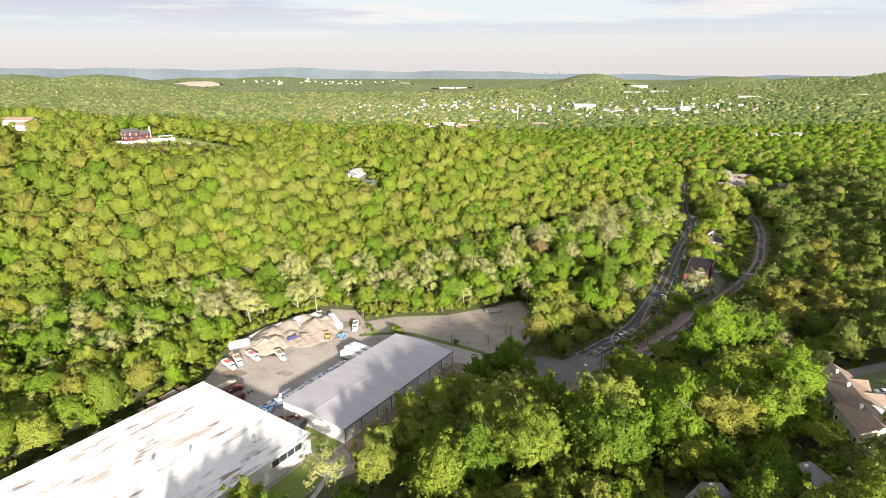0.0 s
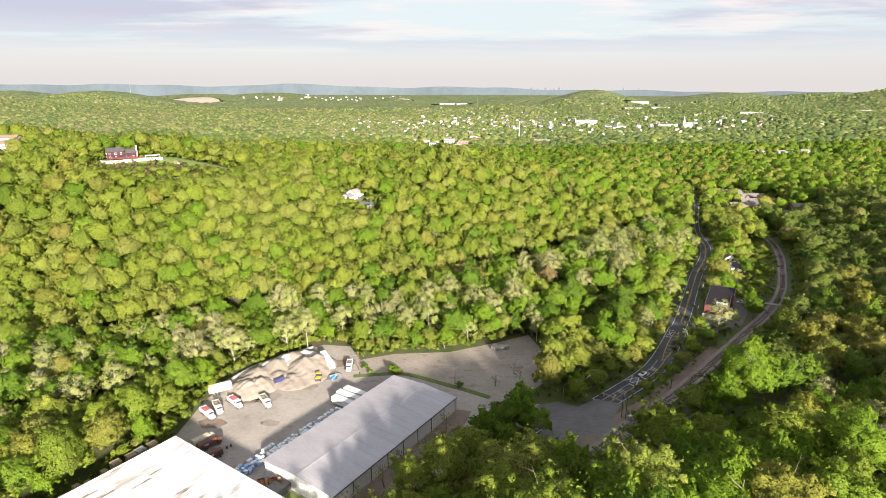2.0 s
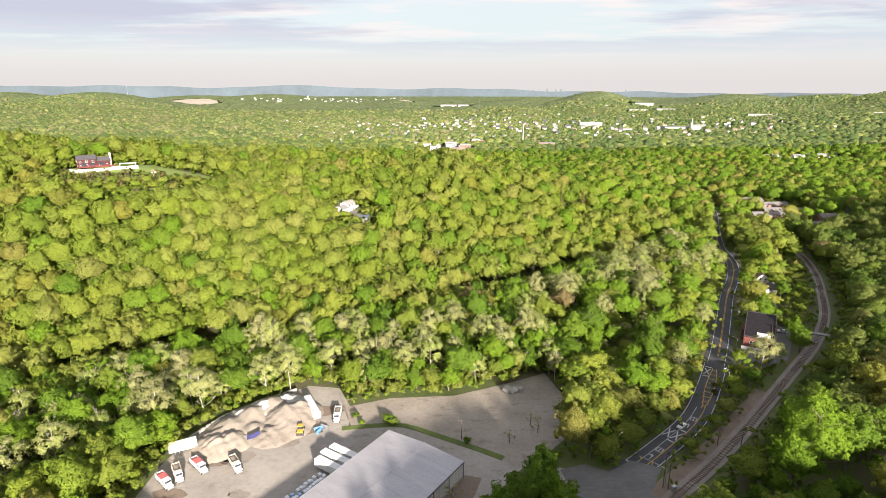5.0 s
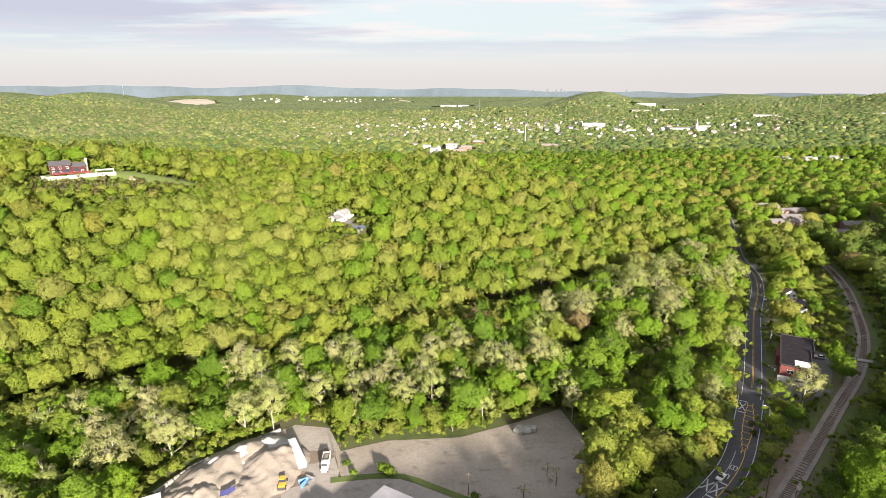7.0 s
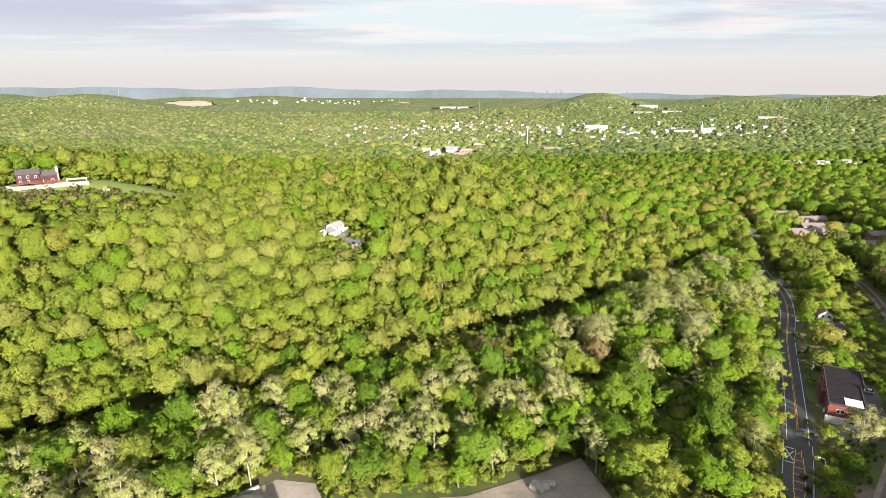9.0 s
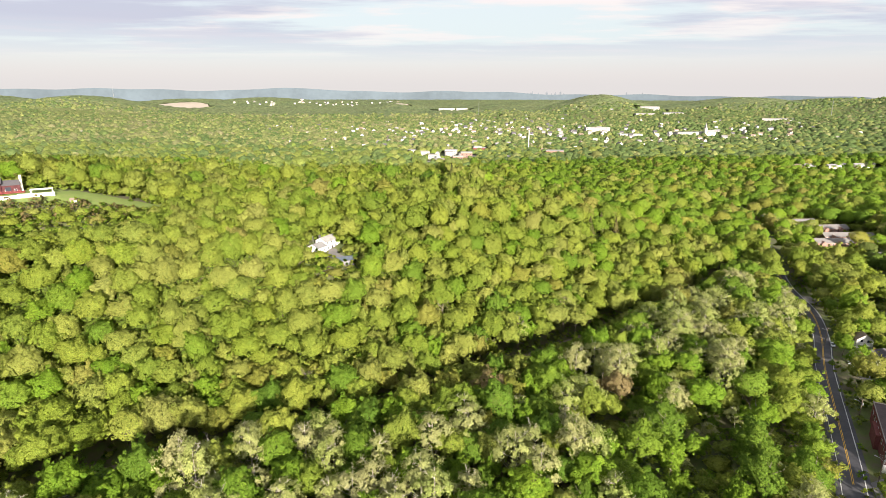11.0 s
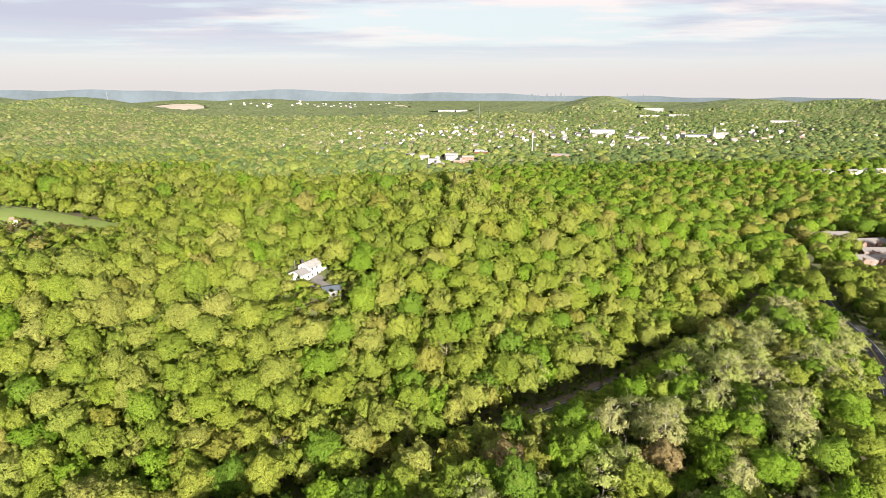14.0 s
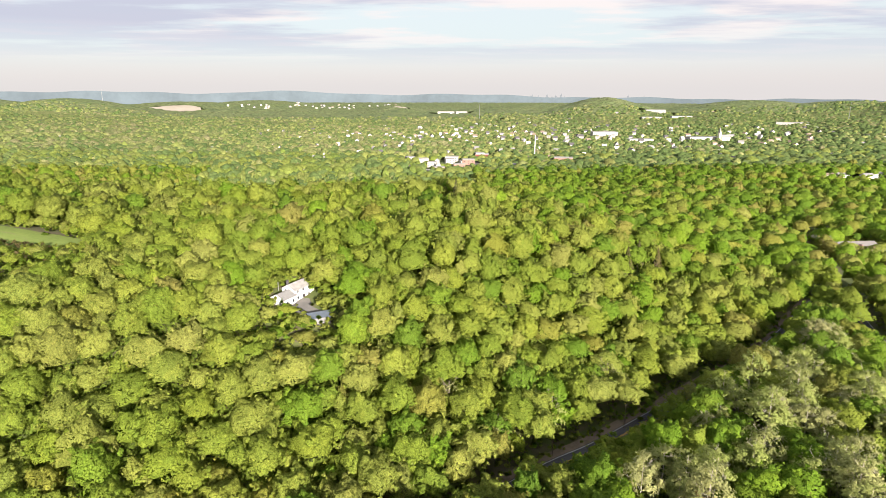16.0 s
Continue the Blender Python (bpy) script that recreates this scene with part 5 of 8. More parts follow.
gx, gy, gr = grove(-440, 440, 55, 565, hill_free, 5)
gm = np.random.default_rng(21)
u = gm.uniform(size=len(gx))
V1 = variants(14, 12, 5, 72, 190, 0.62, 31)
V1B = variants(12, 10, 5, 44, 80, 0.85, 35)
by_stream = near_line(gx, gy, BELT, 36)
high_up = gy > 425
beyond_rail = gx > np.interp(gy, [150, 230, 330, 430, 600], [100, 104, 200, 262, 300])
# undergrowth at the edges of the open ground and along the stream
qx, qy = scatter(-260, 300, 120, 520, 5.0, 0.4, np.random.default_rng(15))
ok = ~open_ground(qx, qy, -2.6) & seen_wedge(qx, qy)
edge = (lowering(qx, qy) < 0.9) | near_line(qx, qy, BELT, 34) | near_line(qx, qy, road_line, 17) | near_line(qx, qy, rail_line, 15) | near_line(qx, qy, foot_line, 13)
edge |= near_line(qx, qy, side_line, 20) & (qx < 140)
for p in CLEAR:
    edge |= poly_edge(qx, qy, p) < 7
ok &= edge
g9 = np.random.default_rng(16)
UNDER = [crown(g9.uniform(2.0, 3.2), g9.uniform(3.0, 5.0), 0.2, 6, 26, 0.6, g9, 0.25, tuft=(0.36, 0.55)) for _ in range(6)]
half = np.random.default_rng(17).uniform(size=len(qx)) < 0.6
woods("undergrowth", qx[ok & half], qy[ok & half], UNDER, "low green shrubs and saplings under the trees", seed=45, material=LEAF, smin=0.55, smax=1.05, full=True)
BRUSH = [(-256, 440), (-242, 420), (-222, 417), (-200, 420), (-158, 436), (-152, 452), (-170, 450), (-196, 440), (-212, 436), (-238, 431)]
ox, oy = scatter(-260, -148, 412, 456, 2.6, 0.4, np.random.default_rng(18))
bq = in_poly(ox, oy, BRUSH)
bh = bq & (np.random.default_rng(19).uniform(size=len(ox)) < 0.5)
woods("green_brush", ox[bh], oy[bh], UNDER, "low green brush below the hilltop lawn", seed=49, material=LEAF, smin=0.35, smax=0.7, full=True)
bq &= ~bh
woods("brown_brush", ox[bq], oy[bq], UNDER, "brownish leafless brush below the hilltop lawn", seed=47, material=LEAF_RED, smin=0.35, smax=0.75, full=True)
woods("shaded_undergrowth", qx[ok & ~half], qy[ok & ~half], UNDER, "low deep-green shrubs under the trees", seed=46, material=LEAF_DARK, smin=0.55, smax=1.05, full=True)
for nm, sel, mat, lab in (("hill_woods", (u < 0.82) & ~(by_stream & (u < 0.5)), LEAF, "dense spring-green woods covering the hillside"), ("hill_dark_trees", ((u >= 0.82) & (u < 0.93)) | (by_stream & (u < 0.5)), LEAF_DARK, "deep-green trees among the hillside woods"),
                          ("hill_oaks", (u >= 0.93) & (u < 0.995), LEAF_OAK, "olive-yellow oaks among the hillside woods"), ("hill_copper_trees", u >= 0.995, LEAF_RED, "coppery young trees among the woods")):
    for nm2, sel2, V in ((nm, sel & ~high_up & ~beyond_rail, V1), ("upper_" + nm, sel & high_up & ~beyond_rail, V1B)):
        if sel2.any():
            woods(nm2, gx[sel2], gy[sel2], V, lab, seed=41, material=mat, radii=gr[sel2])
# Shade on these woods is put into the leaf colour.
woods("railway_woods", gx[beyond_rail], gy[beyond_rail], V1B, "woods beyond the railway, leaf colours darkened for shade", seed=44, material=LEAF_SHADE, radii=gr[beyond_rail])
YOUNG = [crown(g9.uniform(2.6, 3.8), g9.uniform(7, 10), 0.5, 12, 60, 0.6, g9, 0.2, tuft=(0.26, 0.4)) for _ in range(6)]
ex, ey = scatter(-430, 360, 395, 690, 4.4, 0.4, np.random.default_rng(26))
ek = ~open_ground(ex, ey, -1.0) & seen_wedge(ex, ey)
ed = clear_edge(ex, ey)
ek &= (ed > 2.0) & (ed < 13)
woods("edge_saplings", ex[ek], ey[ek], YOUNG, "young green trees round the clearings on the hill", seed=52, material=LEAF, smin=0.75, smax=1.15)
ex, ey = scatter(-135, 62, 150, 312, 3.6, 0.4, np.random.default_rng(29))
ek = ~open_ground(ex, ey, -1.6) & ((ey - 0.75 * ex > 270) | (ey > 262))
ed = np.minimum(poly_edge(ex, ey, YARD), np.minimum(poly_edge(ex, ey, LOT2), poly_edge(ex, ey, site_poly(-38, 34, -125, -5))))
ek &= (ed > 1.0) & (ed < 9)
woods("yard_fringe", ex[ek], ey[ek], YOUNG, "bright green saplings along the edge of the yard", seed=54, material=LEAF, smin=0.35, smax=0.8, full=True)
nx, ny = scatter(-36.0, 118.0, 82.0, 196.0, 6.2, 0.35, np.random.default_rng(24))
nk = (np.interp(nx, NEAR_X, NEAR_Y) - ny > 8) & ~open_ground(nx, ny, 1.0) & (np.abs(nx) < 0.74 * ny + 8)
woods("near_young_trees", nx[nk], ny[nk], YOUNG, "young spring-green trees under the taller ones", seed=51, material=LEAF, smin=0.8, smax=1.25)
# beyond the first slope
gx, gy, gr = grove(-830, 880, 560, 1030, lambda x, y: ~open_ground(x, y) & seen_wedge(x, y) & ~((x < 40) & (y > 720) & (x > -330)), 6, 3.8, 8.6, 0.64, 7)
u = gm.uniform(size=len(gx))
V2 = variants(10, 8, 4, 14, 14, 1.3, 32, 0.5, 12)
# More deep-green trees in the east, which also darkens it for side-lit shade.
for nm, sel, mat, lab in (("ridge_woods", (u < 0.72) & ((gx < 60) | (u < 0.26)), LEAF, "spring-green woods along the ridge and valley"), ("ridge_dark_trees", ((u >= 0.72) & (u < 0.92)) | ((gx >= 60) & (u >= 0.26) & (u < 0.72)), LEAF_DARK, "deep-green trees in the farther valley"),
                          ("ridge_budding_trees", u >= 0.92, LEAF_OAK, "pale budding trees in the farther valley")):
    woods(nm, gx[sel], gy[sel], V2, lab, seed=42, material=mat, radii=gr[sel])
# woods on the crown of the near hill, behind the start of the flight
hx, hy = scatter(-200.0, 270.0, -50.0, 190.0, 8.5, 0.36, np.random.default_rng(36))
hk = ~open_ground(hx, hy, 3.0) & ~((np.abs(hx) < 0.78 * hy + 14) & (hy > 90))
woods("back_woods", hx[hk], hy[hk], V2, "spring-green woods on the crown of the near hill", seed=48, material=LEAF, smin=0.42, smax=0.6, full=True)


gt = np.random.default_rng(27)
SHOPS = [(-38, 1140, 14), (-10, 1125, 12), (12, 1152, 14), (32, 1120, 10), (38, 1178, 13), (62, 1205, 10), (-22, 1090, 10), (22, 1092, 12), (48, 1088, 9), (-58, 1160, 9), (194, 1170, 22), (66, 1240, 16), (8, 1190, 10), (-20, 1175, 9),
         (575, 1520, 36), (430, 1500, 28), (390, 1640, 32), (912, 1755, 42), (1115, 1622, 38), (660, 2080, 46), (745, 2060, 44), (770, 2355, 64), (20, 2790, 60), (85, 2730, 38), (615, 1500, 18), (155, 1222, 4)]
SHOPS = [(a, b + (((int(a) * 7) % 5 - 2) * 20 if a < 120 and b < 1260 else 0), w) for a, b, w in SHOPS]
spots = []
for _ in range(9000):
    x, y = gt.uniform(-900, 1400), gt.uniform(1040, 2350)
    if abs(x) > 0.74 * y or gt.uniform() > 0.045 + town(np.array(x), np.array(y)) ** 1.2:
        continue
    if all((x - a) ** 2 + (y - b) ** 2 > 24 ** 2 for a, b in spots) and all(abs(x - a) > w + 9 or abs(y - b) > 24 for a, b, w in SHOPS):
        spots.append((x, y))
    if len(spots) > 310:
        break


def built(x, y):
    """Gardens and streets round the far buildings, kept free of trees."""
    bad = np.zeros(x.shape, bool)
    for a, b in spots:
        bad |= (np.abs(x - a) < 7) & (y - b > -17) & (y - b < 6)
    for a, b, w in SHOPS:
        bad |= (np.abs(x - a) < w + 3) & (y - b > -(16 + 0.010 * b)) & (y - b < 12)
    return bad


g4 = np.random.default_rng(8)
gx, gy = scatter(-1900, 2050, 700, 2400, 8.9, 0.42, g4)
ok = (g4.uniform(size=gx.size) > (gy - 1700) / 800) & seen_wedge(gx, gy) & (np.abs(gx) < 0.80 * gy) & (g4.uniform(size=gx.size) > 0.45 * town(gx, gy)) & ~built(gx, gy)
ok &= (gy > 1000) | ((gx < 52) & (gx > -345) & (gy > 705))
gx, gy = gx[ok], gy[ok]
u = gm.uniform(size=len(gx))
# Larger deep-green share to the east imitates the deep shadows there.
deep = (u >= 0.60) | ((gx > 0.16 * gy) & (u >= 0.28))
gr = g4.uniform(4.6, 8.8, len(gx)) * np.interp(gy, [720, 980, 1030, 1600], [0.75, 0.75, 1.3, 1.0])
V3 = shells(12, 33, 4.0, 7.0, 5)
# All but the budding trees use leaf colours tinted with haze.
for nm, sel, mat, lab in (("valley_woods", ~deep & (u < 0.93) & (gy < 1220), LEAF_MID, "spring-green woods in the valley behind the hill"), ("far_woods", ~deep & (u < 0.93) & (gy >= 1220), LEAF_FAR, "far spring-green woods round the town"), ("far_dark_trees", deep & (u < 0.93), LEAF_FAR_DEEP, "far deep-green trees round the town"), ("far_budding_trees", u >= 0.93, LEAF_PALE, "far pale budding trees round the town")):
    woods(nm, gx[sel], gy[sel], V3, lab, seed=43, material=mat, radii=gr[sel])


def canopy(name, xs, ys, lift, mask, mat, label, amp, seed):
    """A rolling roof of foliage under or in place of single crowns."""
    X, Y = np.meshgrid(xs, ys)
    g = np.random.default_rng(seed)
    X = X + g.uniform(-0.3, 0.3, X.shape) * (xs[1] - xs[0])
    Y = Y + g.uniform(-0.3, 0.3, Y.shape) * (ys[1] - ys[0])
    Z = land(X, Y) + lift(X, Y) + g.uniform(-amp, amp, X.shape)
    keep = mask(X, Y)
    n, k = X.shape[1], X.shape[0]
    q = (np.arange(k - 1)[:, None] * n + np.arange(n - 1)[None]).ravel()
    kk = (keep[:-1, :-1] & keep[1:, :-1] & keep[:-1, 1:] & keep[1:, 1:]).ravel()
    q = q[kk]
    tris = np.concatenate([np.stack([q, q + 1, q + n + 1], -1), np.stack([q, q + n + 1, q + n], -1)])
    used_, inv = np.unique(tris, return_inverse=True)
    V = np.stack([X, Y, Z], -1).reshape(-1, 3)[used_]
    tone = (np.sin(V[:, 0] * 0.021 + 1.3) * np.cos(V[:, 1] * 0.017) * 0.3 + np.sin(V[:, 0] * 0.005 - V[:, 1] * 0.004) * 0.2 + 0.5 + g.uniform(-0.12, 0.12, len(V)))
    return tagged(new(name, soup_mesh(name, V, inv.reshape(-1, 3), mat, tone)), label, "woods", kind="stuff")


def quarry_free(x, y):
    bad = np.zeros(x.shape, bool)
    for q in QUARRIES.values():
        bad |= in_poly(x, sum(p[1] for p in q) / len(q) + (y - sum(p[1] for p in q) / len(q)) * 1.35, q)
    return ~bad


# Horizon and valley sheets wear leaf colours with haze mixed in.
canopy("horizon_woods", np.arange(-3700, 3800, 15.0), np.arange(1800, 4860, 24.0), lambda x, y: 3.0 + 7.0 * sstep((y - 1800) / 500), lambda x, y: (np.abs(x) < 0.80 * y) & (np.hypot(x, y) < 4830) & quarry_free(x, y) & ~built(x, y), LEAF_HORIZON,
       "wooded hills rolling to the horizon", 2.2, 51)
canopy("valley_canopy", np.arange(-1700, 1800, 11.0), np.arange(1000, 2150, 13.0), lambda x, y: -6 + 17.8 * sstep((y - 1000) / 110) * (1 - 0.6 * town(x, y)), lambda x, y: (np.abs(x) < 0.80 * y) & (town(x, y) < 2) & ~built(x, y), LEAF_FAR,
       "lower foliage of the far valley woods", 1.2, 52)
canopy("hill_canopy", np.arange(-420, 330, 3.4), np.arange(230, 700, 3.4), lambda x, y: (6.6 - 7.0 * sstep((0.98 - lowering(x, y)) / 0.25)) * sstep((clear_edge(x, y) - 4) / 9) - 0.3, lambda x, y: (np.abs(x) < 0.80 * y + 15) & ~open_ground(x, y, 0.5) & (y - np.interp(x, HILL_FOOT_X, HILL_FOOT_Y) > 8), LEAF_UNDER,
       "lower foliage of the hillside woods", 2.6, 53)

# ---------------------------------------------------------------- paints
WHITE = plain("white_vehicle_paint", (0.60, 0.59, 0.575), 0.35, vary=0.12, scale=1.5)
TAN = plain("dusty_tan_paint", (0.52, 0.43, 0.33), 0.6, vary=0.2, scale=1.5)
RED = plain("faded_red_paint", (0.42, 0.07, 0.07), 0.5)
PINK = plain("faded_red_tarpaulin", (0.45, 0.13, 0.13), 0.7)
BROWN = plain("dark_brown_paint", (0.10, 0.04, 0.028), 0.45)
RUST = plain("rust", (0.20, 0.085, 0.045), 0.85, vary=0.4, scale=2)
BLUE = plain("blue_tarpaulin", (0.10, 0.22, 0.42), 0.6, vary=0.3, scale=1.5)
YELLOW = plain("yellow_machine_paint", (0.55, 0.36, 0.04), 0.45)
RUBBER = plain("tyre_rubber", (0.025, 0.025, 0.027), 0.9)
CHROME = plain("bare_steel", (0.45, 0.45, 0.46), 0.35, 0.8)
WOOD = plain("weathered_timber", (0.30, 0.23, 0.16), 0.85, vary=0.3, scale=2)
POLE = plain("creosoted_pole", (0.13, 0.10, 0.08), 0.9, vary=0.3, scale=2)
CONCRETE = plain("weathered_concrete", (0.29, 0.275, 0.255), 0.9, vary=0.25)
SAND = gravel_material("sand_mound", (0.20, 0.172, 0.140), (0.285, 0.245, 0.203), (0.21, 0.155, 0.105), 3)
SALT = gravel_material("grey_salt_heap", (0.33, 0.315, 0.30), (0.45, 0.43, 0.41), (0.24, 0.22, 0.21), 3)
SOIL = gravel_material("brown_soil_heap", (0.19, 0.16, 0.132), (0.275, 0.235, 0.198), (0.11, 0.085, 0.065), 3)
WRAP = plain("white_pallet_wrap", (0.66, 0.67, 0.70), 0.35, vary=0.15, scale=2)
WRAP_BLUE = plain("pale_blue_pallet_wrap", (0.30, 0.42, 0.60), 0.4, vary=0.2, scale=2)
BRICK = plain("red_brown_brick", (0.145, 0.05, 0.045), 0.85, vary=0.2, scale=1.5)
BRICK_PINK = plain("pinkish_brick", (0.22, 0.135, 0.11), 0.85, vary=0.15, scale=1.0)
MAROON = plain("maroon_timber_siding", (0.062, 0.020, 0.022), 0.7, vary=0.2)
SIDING = plain("white_siding", (0.58, 0.57, 0.545), 0.6, vary=0.08)
CREAM = plain("cream_siding", (0.62, 0.57, 0.46), 0.6, vary=0.1)
SHINGLE_DARK = plain("dark_grey_shingles", (0.075, 0.07, 0.075), 0.9, vary=0.25, scale=1.5)
SHINGLE = plain("grey_shingles", (0.19, 0.185, 0.185), 0.9, vary=0.2, scale=1.5)
SHINGLE_TAN = plain("brown_shingles", (0.19, 0.145, 0.115), 0.9, vary=0.22, scale=1.5)
FLAT_SHINGLE = plain("faded_pinkish_shingles", (0.165, 0.152, 0.146), 0.9, vary=0.15, scale=1.2)
TAR = plain("black_tar_roof", (0.020, 0.016, 0.019), 0.85, vary=0.35, scale=0.5)
SLATE_BLUE = plain("blue_metal_roof", (0.075, 0.09, 0.115), 0.5)


def wheel_parts(parent, spots, r=0.5, w=0.3):
    """Wheels with tyre and rim at (x, y); x is the axle."""
    for x, y in spots:
        t = part("wheel", MB().tube([(x - w / 2, y, r), (x - w / 2 + 0.04, y, r), (x + w / 2 - 0.04, y, r), (x + w / 2, y, r)], [r * 0.9, r, r, r * 0.9], 14), RUBBER, parent)
        s = 1 if x > 0 else -1
        part("rim", MB().tube([(x + s * w * 0.45, y, r), (x + s * (w / 2 + 0.03), y, r)], [r * 0.55, r * 0.5], 10), CHROME, t)


def dump_truck(name, label, m, bed=WHITE, cover=None, cab=WHITE):
    """A three-axle tipper, front towards -y, 8.4 m long."""
    t = thing(name, label, "truck", m, group="trucks in the yard")
    part("chassis", MB().box(-0.45, 0.45, -4.0, 4.1, 0.65, 0.95), TRIM_DARK, t)
    part("hood", MB().add([(-0.85, -4.3, 0.8), (0.85, -4.3, 0.8), (1.0, -2.7, 0.8), (-1.0, -2.7, 0.8), (-0.75, -4.25, 1.65), (0.75, -4.25, 1.65), (0.95, -2.7, 1.95), (-0.95, -2.7, 1.95)],
                          [(0, 1, 5, 4), (1, 2, 6, 5), (2, 3, 7, 6), (3, 0, 4, 7), (4, 5, 6, 7), (3, 2, 1, 0)]), cab, t)
    c = part("cab", MB().box(-1.15, 1.15, -2.7, -1.1, 0.8, 2.95, 0.12), cab, t)
    part("windscreen", MB().box(-1.0, 1.0, -2.74, -2.705, 1.95, 2.7), GLASS, c)
    for s in (-1, 1):
        part("side_window", MB().box(s * 1.16 - 0.02, s * 1.16 + 0.02, -2.4, -1.4, 1.95, 2.65), GLASS, c)
        part("headlight", MB().box(s * 0.6 - 0.16, s * 0.6 + 0.16, -4.36, -4.30, 1.0, 1.25), CHROME, t)
        part("fender", MB().box(s * 1.05 - 0.2, s * 1.05 + 0.2, -4.0, -2.8, 0.95, 1.2, 0.08), cab, t)
    part("bumper", MB().box(-1.15, 1.15, -4.55, -4.36, 0.5, 0.85, 0.05), CHROME, t)
    b = part("bed", MB().box(-1.22, 1.22, -0.95, 4.2, 1.05, 1.2).box(-1.22, -1.1, -0.95, 4.2, 1.2, 2.7).box(1.1, 1.22, -0.95, 4.2, 1.2, 2.7)
             .box(-1.1, 1.1, -0.95, -0.83, 1.2, 2.95).box(-1.1, 1.1, 4.08, 4.2, 1.2, 2.5), bed, t)
    for k in range(6):
        y = -0.6 + k * 0.9
        part("bed_rib", MB().box(-1.29, -1.222, y - 0.06, y + 0.06, 1.1, 2.65).box(1.222, 1.29, y - 0.06, y + 0.06, 1.1, 2.65), bed, b)
    part("load", MB().add([(-1.08, -0.8, 2.1), (1.08, -0.8, 2.1), (1.08, 4.05, 2.1), (-1.08, 4.05, 2.1), (-0.3, 0.6, 2.55), (0.3, 0.6, 2.55), (0.3, 2.8, 2.5), (-0.3, 2.8, 2.5)],
                          [(0, 1, 5, 4), (1, 2, 6, 5), (2, 3, 7, 6), (3, 0, 4, 7), (4, 5, 6, 7)]), SAND if cover is None else cover, b)
    if cover is not None:
        part("tarpaulin", MB().box(-1.25, 1.25, -0.9, 2.4, 2.72, 2.82, 0.04), cover, b, "faded red tarpaulin")
    wheel_parts(t, [(s * 1.05, y) for s in (-1, 1) for y in (-3.4, 1.9, 3.2)])
    return t


def trailer(name, label, m, L=14.6, body=WHITE, roof=None, wheels=True):
    """A box trailer along y, doors at -y."""
    t = thing(name, label, "trailer", m, group="trailers in the yard")
    z0 = 1.15 if wheels else 0.15
    b = part("body", MB().box(-1.28, 1.28, -L / 2, L / 2, z0, z0 + 2.75, 0.05), body, t)
    part("roof", MB().box(-1.25, 1.25, -L / 2 + 0.05, L / 2 - 0.05, z0 + 2.752, z0 + 2.80), roof or body, t)
    n = int(L / 1.2)
    for k in range(n + 1):
        y = -L / 2 + 0.1 + (L - 0.2) * k / n
        part("side_post", MB().box(-1.33, -1.282, y - 0.05, y + 0.05, z0 + 0.05, z0 + 2.65), body, b)
        part("side_post", MB().box(1.282, 1.33, y - 0.05, y + 0.05, z0 + 0.05, z0 + 2.65), body, b)
    for s in (-1, 1):
        d = part("door", MB().box(min(0.02 * s, 1.2 * s), max(0.02 * s, 1.2 * s), -L / 2 - 0.06, -L / 2 - 0.005, z0 + 0.1, z0 + 2.65), body, t)
        part("lock_rod", MB().tube([(0.4 * s, -L / 2 - 0.09, z0 + 0.15), (0.4 * s, -L / 2 - 0.09, z0 + 2.6)], 0.025, 5), CHROME, d)
    if wheels:
        part("frame", MB().box(-0.5, 0.5, -L / 2 + 0.2, L / 2 - 0.3, 0.85, 1.148), TRIM_DARK, t)
        wheel_parts(t, [(s * 1.0, -L / 2 + y) for s in (-1, 1) for y in (1.8, 3.1)])
        for s in (-1, 1):
            part("landing_leg", MB().box(s * 0.8 - 0.08, s * 0.8 + 0.08, L / 2 - 3.0, L / 2 - 2.84, 0, 1.148), CHROME, t)
    return t


def car(name, label, m, paint, pickup=False):
    """A car, front towards +y."""
    t = thing(name, label, "car", m, group="cars")
    prof = [(-2.25, 0.45), (2.2, 0.45), (2.3, 0.75), (2.1, 0.95), (1.1, 1.05), (-2.1, 1.05), (-2.3, 0.8)]
    b = part("body", MB().side(prof, -0.9, 0.9), paint, t)
    roofp = [(0.95, 1.06), (0.3, 1.55), (-1.2 if not pickup else -0.5, 1.58), (-2.0 if not pickup else -0.75, 1.06)]
    part("cabin", MB().side(roofp, -0.78, 0.78), GLASS, t, "dark windows")
    part("roof", MB().box(-0.74, 0.74, -1.15 if not pickup else -0.5, 0.28, 1.575, 1.63, 0.02), paint, t)
    for s in (-1, 1):
        part("headlight", MB().box(s * 0.65 - 0.15, s * 0.65 + 0.15, 2.27, 2.33, 0.68, 0.82), CHROME, b)
        part("tail_light", MB().box(s * 0.7 - 0.12, s * 0.7 + 0.12, -2.34, -2.26, 0.7, 0.9), RED, b)
    wheel_parts(t, [(s * 0.82, y) for s in (-1, 1) for y in (-1.4, 1.4)], 0.33, 0.2)
    return t


# ---------------------------------------------------------------- the yard
G = 0.10
for x, y, rz, bed, cov, lab in ((-91.2, 218.8, 48, WHITE, PINK, "white tipper truck with a faded red bed cover"), (-88.8, 222.8, 33, TAN, None, "old tan and white tipper truck in the yard"),
                                (-83.4, 226.6, 48, WHITE, PINK, "white tipper truck with a red tarpaulin"), (-71.6, 227.3, 36, TAN, None, "dusty white tipper truck before the sand heap"),
                                (-43, 257, 4, WHITE, None, "white tipper truck parked by the woods")):
    dump_truck("tipper_truck", lab, pose(x, y, G, 0, 0, rz), bed, cov)
